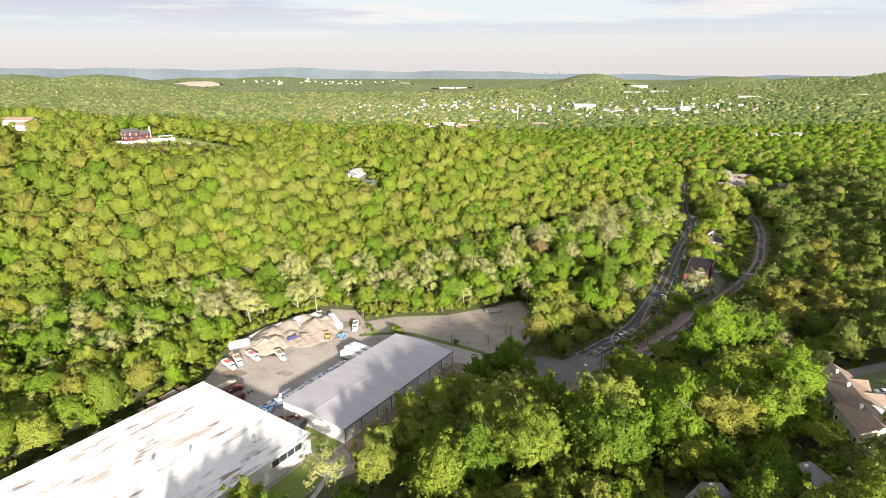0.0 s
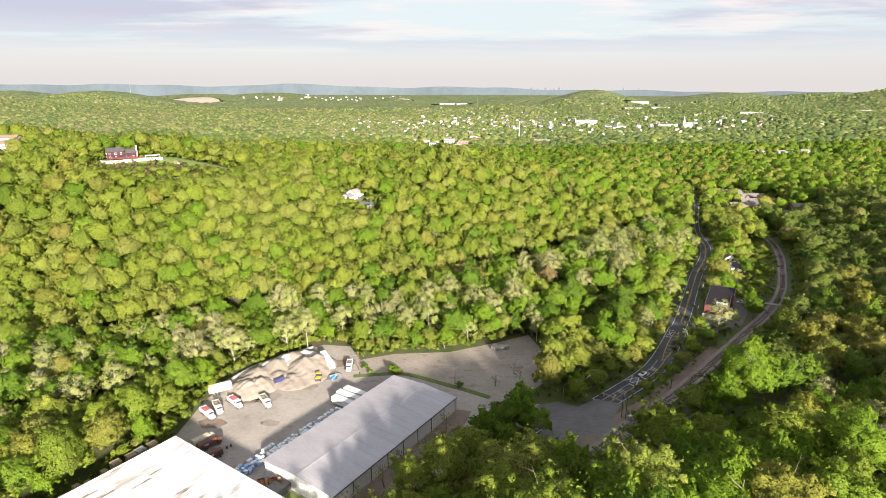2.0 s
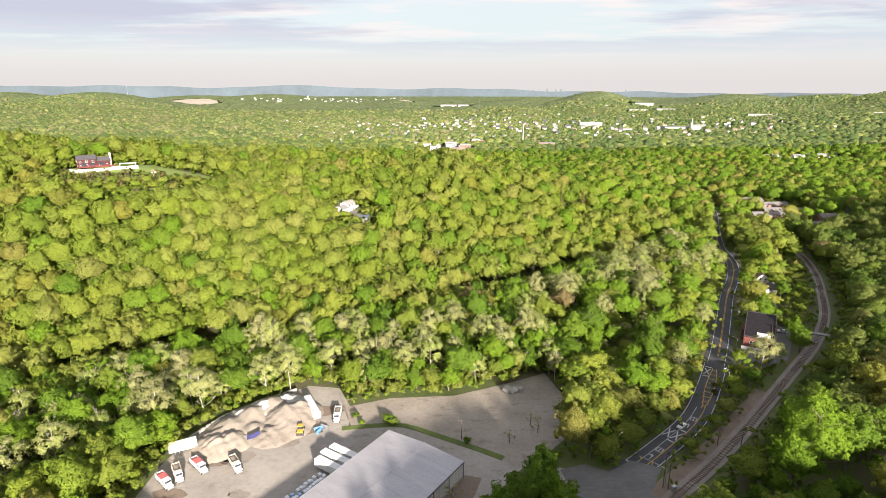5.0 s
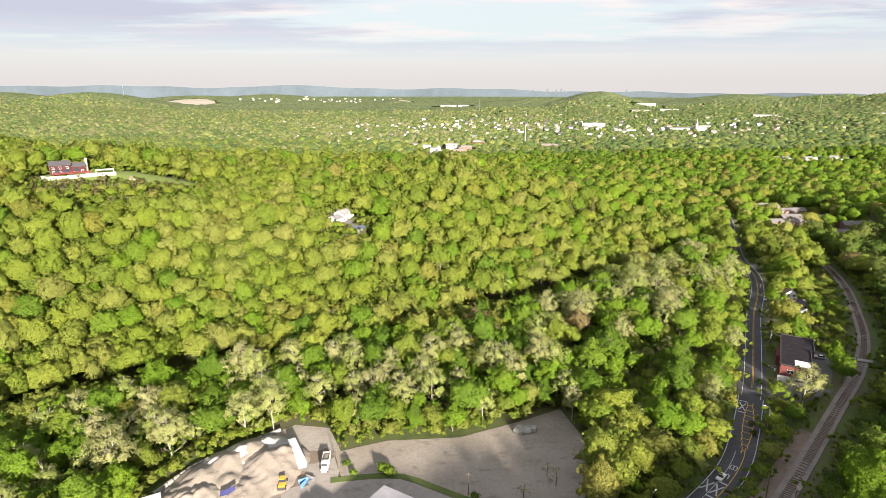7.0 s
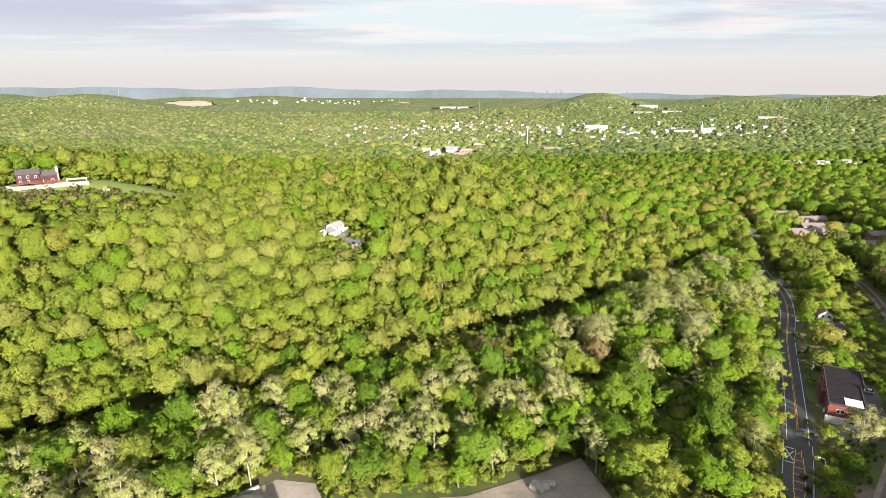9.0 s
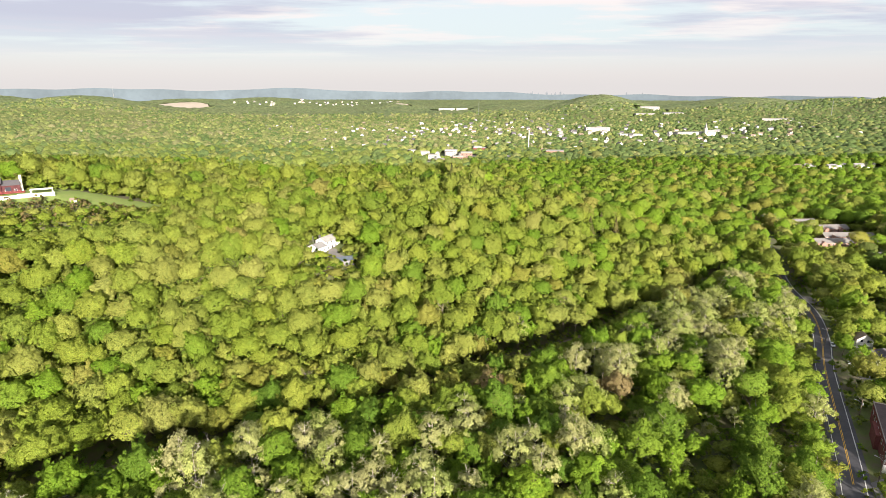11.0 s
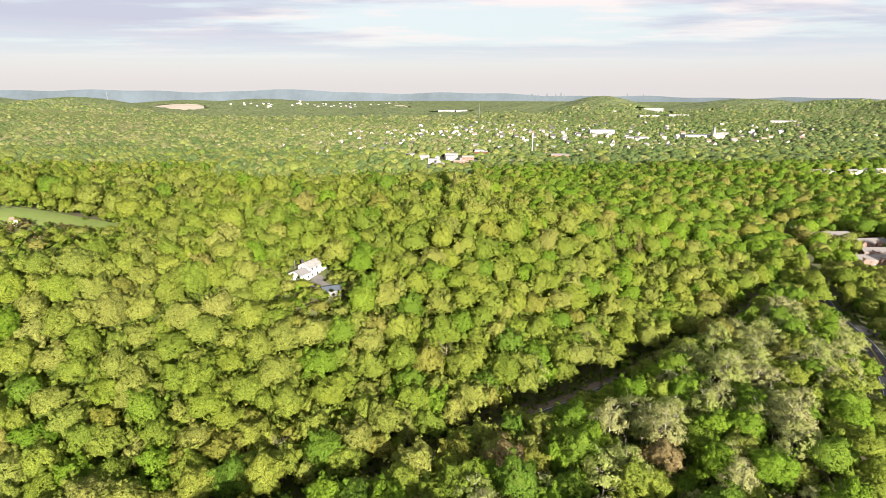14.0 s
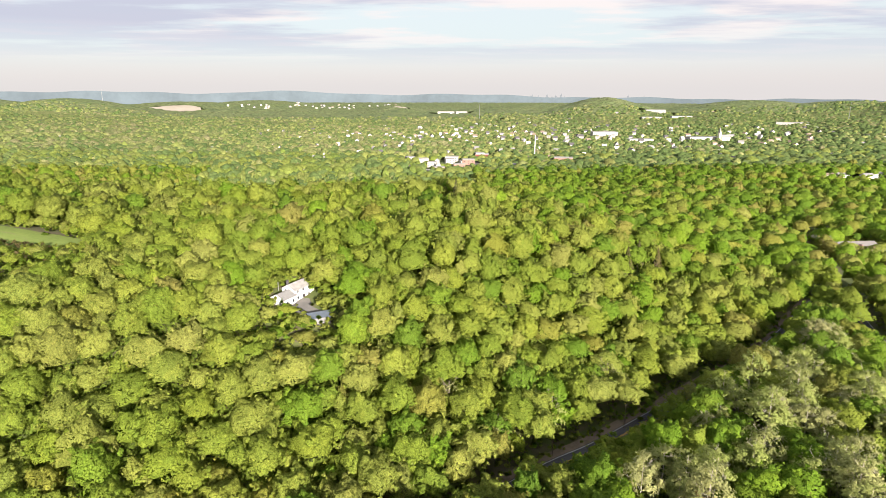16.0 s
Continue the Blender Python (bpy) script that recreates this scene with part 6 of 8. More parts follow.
trailer("box_trailer", "grey box trailer beside the soil heap", pose(-53.3, 260.5, G, 0, 0, 28), 14.0, plain("grey_trailer_paint", (0.50, 0.51, 0.54), 0.5))
trailer("box_trailer", "white box trailer parked under the trees", pose(-92.7, 236, G, 0, 0, -62), 9.0, WHITE)
for yy, L in ((52.0, 13.0), (48.2, 13.4), (44.3, 12.2)):
    p = SITE @ Vector((-L / 2 - 0.1, yy, 0))
    trailer("box_trailer", "white box trailer, one of three backed to the shed", pose(p.x, p.y, G, 0, 0, 56), L, WHITE)


def heap(name, label, mat, cx, cy, bumps, r, seed):
    """A heap of loose material: a rumpled skin standing on the yard."""
    g = np.random.default_rng(seed)
    n = 44
    xs = np.linspace(-r, r, n)
    X, Y = np.meshgrid(xs, xs)
    Z = np.zeros_like(X)
    for bx_, by_, bh, bs in bumps:
        d = np.hypot((X - bx_), (Y - by_)) / bs
        Z = np.maximum(Z, bh * np.clip(1 - d, 0, 1) ** 0.9)
    wob = sum(np.sin(X * f1 + p1) * np.sin(Y * f2 + p2) * a for f1, f2, p1, p2, a in [(g.uniform(0.6, 2.2), g.uniform(0.6, 2.2), g.uniform(0, 6), g.uniform(0, 6), 0.16) for _ in range(7)])
    Z = np.where(Z > 0.05, Z + wob * np.clip(Z / 2, 0, 1), -0.3)
    mb = MB()
    mb.add([(x, y, z) for x, y, z in zip(X.ravel(), Y.ravel(), Z.ravel())],
           [(i * n + j, i * n + j + 1, (i + 1) * n + j + 1, (i + 1) * n + j) for i in range(n - 1) for j in range(n - 1)
            if Z[i:i + 2, j:j + 2].max() > 0])
    return single(name, mb, mat, label, "heap", pose(cx, cy, G + 0.02), smooth=True)


heap("sand_mound", "long heap of pale tan sand", SAND, -75, 250, ((0, 6, 5.0, 11), (6, 12, 5.5, 11), (-6, -1, 4.4, 10), (-9, -7, 3.4, 8), (3, -2, 3.4, 8)), 24, 1)
heap("soil_mound", "broad heap of brown soil", SOIL, -62, 252, ((0, 4, 6.0, 12), (4, 8, 5.5, 9), (-3, -6, 3.0, 9), (3, -2, 3.5, 8)), 19, 2)
heap("salt_mound", "low heap of grey road salt", SALT, -71, 261, ((0, 0, 5.2, 10), (6, 5, 4.6, 8), (-7, -5, 4.0, 8)), 17, 3)
heap("sand_mound", "small tan sand heap beside the trucks", SAND, -82, 238, ((0, 0, 4.4, 9), (4, 3, 4.2, 8), (-3, 1, 3.6, 7)), 14, 4)
single("tarpaulin", MB().add([(-2.4, -0.8, 0.2), (0, -1.0, 0.5), (2.3, -0.3, 1.2), (2.0, 0.9, 1.9), (0, 0.6, 1.3), (-2.2, 0.9, 0.9)], [(0, 1, 4, 5), (1, 2, 3, 4)]),
       plain("dark_blue_tarpaulin", (0.05, 0.05, 0.14), 0.6), "crumpled dark blue tarpaulin on the sand heap", "tarpaulin", pose(-69.5, 240.5, 2.4, 0, 0, 20))
gd = np.random.default_rng(41)
for cx, cy, r, mt, lab in ((-82, 231, 7, DIRT, "patch of trodden brown dirt beside the trucks"), (-73, 232, 6.5, SOIL, "dark damp patch before the sand heap"), (-60, 243, 8, SOIL, "spill of brown soil below the heap"), (-51, 250, 6, DIRT, "trodden dirt before the soil heap"), (-88, 214, 5.5, DIRT, "worn brown tracks in the gravel"), (-66, 214, 3.5, SOIL, "dark oil-stained patch of gravel"), (-46, 262, 6, DIRT, "trodden dirt beside the parked truck")):
    ring = [(cx + r * gd.uniform(0.65, 1.15) * math.cos(6.2832 * k / 14), cy + 0.7 * r * gd.uniform(0.65, 1.15) * math.sin(6.2832 * k / 14)) for k in range(14)]
    flat_sheet("dirt_patch", ring, mt, 0.11, lab, "dirt")
# block wall behind the heaps
wall = thing("block_wall", "low wall of concrete blocks behind the heaps", "wall")
wl = smooth_line([(-93, 243), (-86, 256), (-76, 266), (-64, 276)], 1.9)
blk = MB().box(-0.85, 0.85, -0.4, 0.4, 0, 1.5, 0.06).mesh("block", CONCRETE)
wn = normals2(wl)
for p, n_ in zip(wl, wn):
    ob = new("block", blk)
    ob.parent, ob.matrix_local = wall, pose(p[0], p[1], 0.05, 0, 0, math.degrees(math.atan2(n_[1], n_[0])) + 90 + rng.uniform(-3, 3))


def loader(m):
    t = thing("wheel_loader", "yellow wheel loader facing the soil heap", "loader", m)
    part("rear_body", MB().box(-1.1, 1.1, -2.8, -0.4, 0.9, 2.0, 0.15), YELLOW, t)
    part("counterweight", MB().box(-1.15, 1.15, -3.2, -2.8, 0.8, 1.7, 0.1), TRIM_DARK, t)
    c = part("cab", MB().box(-0.8, 0.8, -0.9, 0.6, 1.6, 3.2, 0.1), GLASS, t)
    part("cab_roof", MB().box(-0.95, 0.95, -1.05, 0.75, 3.2, 3.35, 0.05), YELLOW, c)
    part("front_frame", MB().box(-0.8, 0.8, 0.5, 2.4, 0.8, 1.4), YELLOW, t)
    for s in (-1, 1):
        part("lift_arm", MB().tube([(s * 0.55, 0.9, 1.7), (s * 0.55, 2.4, 1.2), (s * 0.55, 3.3, 0.6)], 0.14, 6), YELLOW, t)
    part("bucket", MB().side([(3.1, 0.15), (4.3, 0.1), (4.2, 0.25), (3.4, 0.3), (3.3, 1.1), (3.1, 1.1)], -1.35, 1.35), TRIM_DARK, t)
    wheel_parts(t, [(s * 1.05, y) for s in (-1, 1) for y in (-1.7, 1.6)], 0.75, 0.55)


loader(pose(-54.6, 247, G, 0, 0, 5))
for x, y, rz, mt, lab in ((-48.6, 249, 30, BLUE, "blue snowplough blade lying in the yard"), (-46.8, 250.2, -25, CHROME, "grey snowplough blade lying in the yard"), (-48.0, 247.3, 70, BLUE, "blue and white spreader hopper in the yard")):
    t = thing("plough_blade", lab, "plough", pose(x, y, G, 0, 0, rz))
    part("blade", MB().side([(-0.3, 0.0), (0.0, 0.0), (0.15, 0.5), (0.5, 1.0), (0.35, 1.0), (0.0, 0.55)], -1.6, 1.6), mt, t)
    part("push_frame", MB().tube([(-1.0, -0.1, 0.3), (0, -1.8, 0.35), (1.0, -0.1, 0.3)], 0.09, 5), TRIM_DARK, t)

# wrapped pallets along the shed
gp = np.random.default_rng(14)
PAL_W = MB().box(-0.6, 0.6, -0.5, 0.5, 0.0, 0.05).box(-0.6, -0.5, -0.5, 0.5, 0.05, 0.14).box(0.5, 0.6, -0.5, 0.5, 0.05, 0.14).box(-0.6, 0.6, -0.5, 0.5, 0.14, 0.18)
pal_mesh = PAL_W.mesh("pallet", WOOD)
loads = [MB().box(-0.62, 0.62, -0.52, 0.52, 0.182, h, 0.1).mesh("load", mt) for h, mt in ((1.4, WRAP), (1.9, WRAP), (1.1, WRAP), (1.5, WRAP_BLUE), (1.0, BLUE))]
for k in range(46):
    yy = -4 + k * 1.15
    for row in range(3 if k < 14 else 2):
        if gp.uniform() < 0.12 or yy > 41:
            continue
        i = int(gp.choice([0, 1, 2, 3], p=[0.45, 0.3, 0.17, 0.08])) if k > 6 else int(gp.choice([3, 4, 0]))
        p = SITE @ Vector((-5.6 - row * 1.75 - gp.uniform(0, 0.5), yy + gp.uniform(-0.25, 0.25), 0))
        t = thing("wrapped_pallet", "blue-wrapped goods pallet beside the shed" if i > 2 else "white-wrapped goods pallet beside the shed", "pallet",
                  pose(p.x, p.y, G, 0, 0, -34 + gp.uniform(-14, 14)), group="pallets along the shed")
        for nm, me in (("pallet", pal_mesh), ("load", loads[i])):
            ob = new(nm, me)
            ob.parent = t
for k in range(9):
    p = SITE @ Vector((-9.5 + (k % 3) * 2.3, -6.5 + (k // 3) * 2.2, 0))
    t = thing("wrapped_pallet", "blue tarpaulin-covered goods beside the shed", "pallet", pose(p.x, p.y, G, 0, 0, -34 + gp.uniform(-20, 20)), group="pallets along the shed")
    for nm, me in (("pallet", pal_mesh), ("load", loads[4 if k % 2 else 3])):
        ob = new(nm, me)
        ob.parent = t

# stone and timber stacks behind the white warehouse
for k in range(13):
    p = SITE @ Vector((-38.8 - gp.uniform(0, 1.0), -14 - k * 4.2 + gp.uniform(-0.8, 0.8), 0))
    big_ = k < 4
    t = thing("timber_stack", "stack of weathered timber crates behind the warehouse", "stack", pose(p.x, p.y, land1(p.x, p.y), 0, 0, -34 + gp.uniform(-5, 5)), group="stacks behind the warehouse")
    for j in range(6 if big_ else 5 - k % 2):
        hw = 1.3 if big_ else 1.0
        part("crate", MB().box(-hw, hw, -1.5 if big_ else -0.9, 1.5 if big_ else 0.9, j * 0.92, j * 0.92 + 0.86, 0.04), WOOD if (k + j) % 3 else CONCRETE, t)


def skip(name, label, m, L, W, Hh, mat):
    t = thing(name, label, "container", m)
    part("shell", MB().box(-W, W, -L, L, 0.1, 0.2).box(-W, -W + 0.08, -L, L, 0.2, Hh).box(W - 0.08, W, -L, L, 0.2, Hh).box(-W + 0.08, W - 0.08, -L, -L + 0.08, 0.2, Hh).box(-W + 0.08, W - 0.08, L - 0.08, L, 0.2, Hh), mat, t)
    for k in range(5):
        y = -L + 0.3 + k * (2 * L - 0.6) / 4
        part("rib", MB().box(-W - 0.07, -W - 0.002, y - 0.06, y + 0.06, 0.15, Hh).box(W + 0.002, W + 0.07, y - 0.06, y + 0.06, 0.15, Hh), mat, t)
    part("scrap", MB().add([(-W + 0.1, -L + 0.1, Hh - 0.5), (W - 0.1, -L + 0.1, Hh - 0.4), (W - 0.1, L - 0.1, Hh - 0.5), (-W + 0.1, L - 0.1, Hh - 0.3), (0, 0, Hh + 0.25)], [(0, 1, 4), (1, 2, 4), (2, 3, 4), (3, 0, 4)]), RUST, t)


for x, y, rz, L, mt, lab in ((3.5, -4.2, 56, 2.2, RUST, "rusty open scrap skip between the sheds"), (-0.5, -7.6, 50, 2.0, BROWN, "brown open skip between the sheds"), (5.6, -1.8, 60, 1.6, RUST, "small rusty skip beside the shed")):
    p = SITE @ Vector((x, y, 0))
    skip("scrap_skip", lab, pose(p.x, p.y, G, 0, 0, -34 + rz), L, 1.1, 1.6, mt)
p = SITE @ Vector((8.6, -1.2, 0))
fr = thing("steel_rack", "orange-brown steel rack full of scrap", "rack", pose(p.x, p.y, G, 0, 0, -34))
for x in (-1.6, 1.6):
    for y in (-0.7, 0.7):
        part("post", MB().box(x - 0.07, x + 0.07, y - 0.07, y + 0.07, 0, 3.9), RUST, fr)
for z in (0.5, 1.7, 3.0):
    part("shelf", MB().box(-1.7, 1.7, -0.8, 0.8, z, z + 0.1), RUST, fr)
    for q in range(3):
        part("scrap_part", MB().box(-1.4 + q, -0.7 + q, -0.5, 0.5, z + 0.102, z + 0.7, 0.06), TAN if q % 2 else BROWN, fr)


def lorry(m, paint, L, label):
    """A rounded van-bodied lorry, front towards +x."""
    t = thing("lorry", label, "truck", m, group="trucks in the yard")
    prof = [(-1.2, 1.0), (1.2, 1.0), (1.25, 2.6), (0.9, 3.2), (-0.9, 3.2), (-1.25, 2.6)]
    b = part("body", MB().side(prof, -L / 2, L / 2), paint, t)
    for k, (w, z) in enumerate(((1.4, 2.3), (0.9, 1.9))):
        part("lettering_bar", MB().box(-1.6 + 0.5 * k, -1.6 + 0.5 * k + w * 1.3, -1.275, -1.262, z, z + 0.22), WHITE, b)
    c = part("cab", MB().box(L / 2 + 0.15, L / 2 + 1.9, -1.15, 1.15, 0.7, 2.6, 0.15), paint, t)
    part("windscreen", MB().box(L / 2 + 1.88, L / 2 + 1.93, -0.95, 0.95, 1.7, 2.4), GLASS, c)
    part("chassis", MB().box(-L / 2, L / 2 + 1.8, -0.45, 0.45, 0.6, 0.998), TRIM_DARK, t)
    for x in (-L / 2 + 1.2, -L / 2 + 2.4, L / 2 + 0.9):
        for s in (-1, 1):
            w = part("wheel", MB().tube([(x, s * 1.0 - 0.15, 0.5), (x, s * 1.0 + 0.15, 0.5)], 0.5, 14), RUBBER, t)
            part("rim", MB().tube([(x, s * 1.16, 0.5), (x, s * 1.18, 0.5)], 0.26, 8), CHROME, w)


lorry(pose(-83.5, 198.5, G, 0, 0, 48), BROWN, 6.4, "dark brown box lorry with white lettering")
lorry(pose(-86.5, 200.5, G, 0, 0, 48), TAN, 6.0, "dusty pale box lorry beside a brown one")
lorry(pose(-79.5, 192.5, G, 0, 0, 50), BROWN, 3.6, "short dark brown lorry by the warehouse")
for x, y in ((-75.6, 199.6), (-76.6, 198.4)):
    single("oil_drum", MB().tube([(0, 0, 0), (0, 0, 0.3), (0, 0, 0.32), (0, 0, 0.6), (0, 0, 0.9)], [0.29, 0.29, 0.31, 0.29, 0.29], 12), TRIM_DARK, "dark steel oil drum standing in the yard", "drum", pose(x, y, G), group="drums")
for k in range(3):
    single("timber_bundle", MB().box(-1.0, 1.0, -0.5 + k * 0.1, 0.5, 0, 0.5 + 0.2 * k, 0.05), plain("orange_timber", (0.42, 0.22, 0.10), 0.8), "small pile of orange timber in the yard", "timber", pose(-69.5 + k * 1.3, 188.5 + 0.7 * k, G, 0, 0, 20 + 50 * k), group="timber piles")
pt = SITE @ Vector((20.0, -4.2, 0))
tb = thing("picnic_table", "wooden picnic table on the grass", "table", pose(pt.x, pt.y, 0.25, 0, 0, 10))
for k in range(4):
    part("top_plank", MB().box(-0.95, 0.95, -0.4 + k * 0.2, -0.22 + k * 0.2, 0.72, 0.76), WOOD, tb)
for s in (-1, 1):
    part("bench", MB().box(-0.95, 0.95, s * 0.75 - 0.14, s * 0.75 + 0.14, 0.42, 0.46), WOOD, tb)
    part("leg", MB().tube([(s * 0.7, -0.7, 0), (s * 0.7, -0.25, 0.72)], 0.05, 4).tube([(s * 0.7, 0.7, 0), (s * 0.7, 0.25, 0.72)], 0.05, 4), WOOD, tb)
# tumbled concrete slabs, half grown over
for k, (a, b, rz, tilt) in enumerate(((26, 276, 20, 18), (28.5, 277.5, -15, -12), (24, 277.5, 60, 25))):
    single("concrete_slab", MB().box(-2.2, 2.2, -1.4, 1.4, 0, 1.6, 0.25), CONCRETE, "tumbled slab of pale concrete under creepers", "slab", pose(a, b, 0.1 if not k else 0.0, tilt * 0.4, tilt * 0.3, rz), group="concrete slabs")


# ---------------------------------------------------------------- poles and signals
def utility_pole(x, y, h, rz=0.0, lamp=False, label="weathered timber utility pole with a crossarm", bars=1):
    z = land1(x, y)
    t = thing("utility_pole", label, "utility pole", pose(x, y, z, 0, 0, rz), group="utility poles")
    part("pole", MB().tube([(0, 0, -0.5), (0, 0, h * 0.5), (0, 0, h)], [0.17, 0.15, 0.11], 8), POLE, t)
    for k in range(bars):
        a = part("crossarm", MB().box(-1.2, 1.2, -0.06, 0.06, h - 0.5 - 0.8 * k, h - 0.36 - 0.8 * k), POLE, t)
        for i in (-1.1, -0.4, 0.4, 1.1):
            part("insulator", MB().tube([(i, 0, h - 0.36 - 0.8 * k), (i, 0, h - 0.16 - 0.8 * k)], [0.06, 0.04], 6), CHROME, a)
    if h > 10:
        part("transformer", MB().tube([(0.35, 0, h - 2.6), (0.35, 0, h - 1.6)], 0.26, 10), CHROME, t)
    if lamp:
        part("lamp_arm", MB().tube([(0, 0, h - 2.0), (-1.0, 0.2, h - 1.6), (-2.1, 0.4, h - 1.6)], 0.05, 5), CHROME, t)
        part("lamp_head", MB().box(-2.7, -2.0, 0.28, 0.52, h - 1.72, h - 1.56, 0.04), CHROME, t)
    return t


def street_lamp(x, y, h, rz):
    t = thing("street_lamp", "grey steel street lamp with a curved arm", "street lamp", pose(x, y, land1(x, y), 0, 0, rz), group="street lamps")
    part("post", MB().tube([(0, 0, 0), (0, 0, h * 0.8), (0.5, 0, h * 0.96), (1.8, 0, h)], [0.11, 0.08, 0.07, 0.05], 7), CHROME, t)
    part("lamp_head", MB().box(1.6, 2.4, -0.14, 0.14, h - 0.05, h + 0.12, 0.04), WHITE, t)


for row in ((132, 363, 11, 30, False), (133.5, 308, 11, -60, True), (151.5, 343, 10.5, -60, True), (182, 410, 10, -60, True), (67, 217.5, 12, 40, False), (68.3, 216.7, 10, 40, False), (4, 243, 8, 0, False), (-38.5, 255.5, 9, 20, True),
            (221, 470, 10, -40, False), (207, 440, 10, -60, False), (94, 239, 10, -50, False), (150, 200, 10, 10, True), (100, 235, 8, 20, False), (60, 414, 10, 30, False), (30, 397, 10, 30, False), (-106, 309, 10, 20, False), (236, 520, 10, -60, True)):
    utility_pole(*row, bars=2 if row[2] > 10.5 else 1)
street_lamp(57, 233.5, 8.5, 40)
street_lamp(117, 280, 8.5, 160)
street_lamp(47.5, 231.5, 6.5, 20)
cb = thing("signal_cabinet", "grey railway signal cabinet on a concrete base", "cabinet", pose(69.6, 215.6, 0.1, 0, 0, 30))
part("base", MB().box(-0.9, 0.9, -0.7, 0.7, 0, 0.2), CONCRETE, cb)
part("body", MB().box(-0.75, 0.75, -0.55, 0.55, 0.2, 2.2, 0.06), CHROME, cb)
part("door", MB().box(-0.6, 0.6, -0.58, -0.552, 0.35, 2.0), CHROME, cb)
for x, y, rz in ((76, 212.5, -60), (63.5, 205.5, 120)):
    s_ = thing("crossing_signal", "level-crossing signal with lamps and a raised barrier", "signal", pose(x, y, land1(x, y), 0, 0, rz), group="crossing signals")
    part("post", MB().tube([(0, 0, 0), (0, 0, 4.2)], 0.09, 7), CHROME, s_)
    part("cross_board", MB().box(-0.7, 0.7, -0.1, -0.07, 3.7, 3.9, m=pose(0, 0, 0)), WHITE, s_)
    for q in (-0.45, 0.45):
        l_ = part("lamp_hood", MB().tube([(q, -0.12, 2.7), (q, -0.32, 2.7)], [0.28, 0.28], 10), TRIM_DARK, s_)
        part("lens", MB().tube([(q, -0.33, 2.7), (q, -0.34, 2.7)], [0.14, 0.14], 8), RED, l_)
    part("barrier", MB().tube([(0.3, 0, 1.1), (0.9, 0, 5.5)], [0.07, 0.04], 5), WHITE, s_)
    part("barrier_motor", MB().box(-0.1, 0.5, -0.25, 0.25, 0.6, 1.3, 0.05), YELLOW, s_)
mast = thing("traffic_signal", "yellow traffic lights hanging from a mast arm", "traffic light", pose(68.0, 218.5, 0.1, 0, 0, 140))
part("mast", MB().tube([(0, 0, 0), (0, 0, 6.3)], [0.14, 0.1], 8), CHROME, mast)
part("arm", MB().tube([(0, 0, 6.0), (4, 0, 6.5), (9, 0, 6.7)], [0.09, 0.07, 0.05], 6), CHROME, mast)
for q in (4.6, 8.4):
    h_ = part("signal_head", MB().box(q - 0.2, q + 0.2, -0.2, 0.2, 5.5, 6.6, 0.04), YELLOW, mast)
    for k in range(3):
        part("lens", MB().tube([(q, -0.21, 5.75 + k * 0.32), (q, -0.26, 5.75 + k * 0.32)], 0.11, 8), TRIM_DARK, h_)
car("car", "white pickup waiting on the road", pose(86, 250.5, 0.17, 0, 0, 133), WHITE, True)
car("car", "blue car at the level crossing", pose(77, 202.5, 0.3 + land1(77, 202.5), 0, 0, 70), plain("blue_car_paint", (0.05, 0.16, 0.36), 0.3))
for x, y, rz, c_, lab in ((213, 500, 160, (0.04, 0.04, 0.045), "dark car on the valley road"), (184, 376, 80, (0.05, 0.05, 0.055), "dark car parked beside a white house"), (171, 335, 60, (0.6, 0.6, 0.6), "white car parked behind the red building"),
                          (139.5, 160, 80, (0.5, 0.5, 0.52), "silver car parked on the side street"), (138, 156, 80, (0.05, 0.12, 0.3), "blue car parked on the side street"), (186, 410, 150, (0.62, 0.62, 0.62), "white car by the valley road"), (-20, 354, -60, (0.6, 0.6, 0.6), "white car on the road below the woods")):
    car("car", lab, pose(x, y, land1(x, y) + 0.2, 0, 0, rz), plain("car_paint_%d" % int(c_[2] * 1000 + x), c_, 0.3))
fb = thing("rail_footbridge", "small concrete crossing deck over the railway", "crossing", pose(186.5, 333, land1(186.5, 333) + 0.62, 0, 0, -28))
part("deck", MB().box(-6.5, 6.5, -1.4, 1.4, 0.0, 0.16), CONCRETE, fb)
for s in (-1, 1):
    part("kerb", MB().box(-6.5, 6.5, s * 1.5 - 0.09, s * 1.5 + 0.09, 0.0, 0.3), CONCRETE, fb)


# ---------------------------------------------------------------- houses
def window(parent, x, z, w, h, y, s, trim=SIDING, axis_x=True):
    """A framed window on a wall at y (or x), facing s."""
    if axis_x:
        f = part("window", MB().box(x - w / 2 - 0.12, x + w / 2 + 0.12, min(y, y + s * 0.08), max(y, y + s * 0.08), z - 0.12, z + h + 0.12), trim, parent)
        part("pane", MB().box(x - w / 2, x + w / 2, min(y + s * 0.082, y + s * 0.10), max(y + s * 0.082, y + s * 0.10), z, z + h), GLASS, f)
    else:
        f = part("window", MB().box(min(y, y + s * 0.08), max(y, y + s * 0.08), x - w / 2 - 0.12, x + w / 2 + 0.12, z - 0.12, z + h + 0.12), trim, parent)
        part("pane", MB().box(min(y + s * 0.082, y + s * 0.10), max(y + s * 0.082, y + s * 0.10), x - w / 2, x + w / 2, z, z + h), GLASS, f)


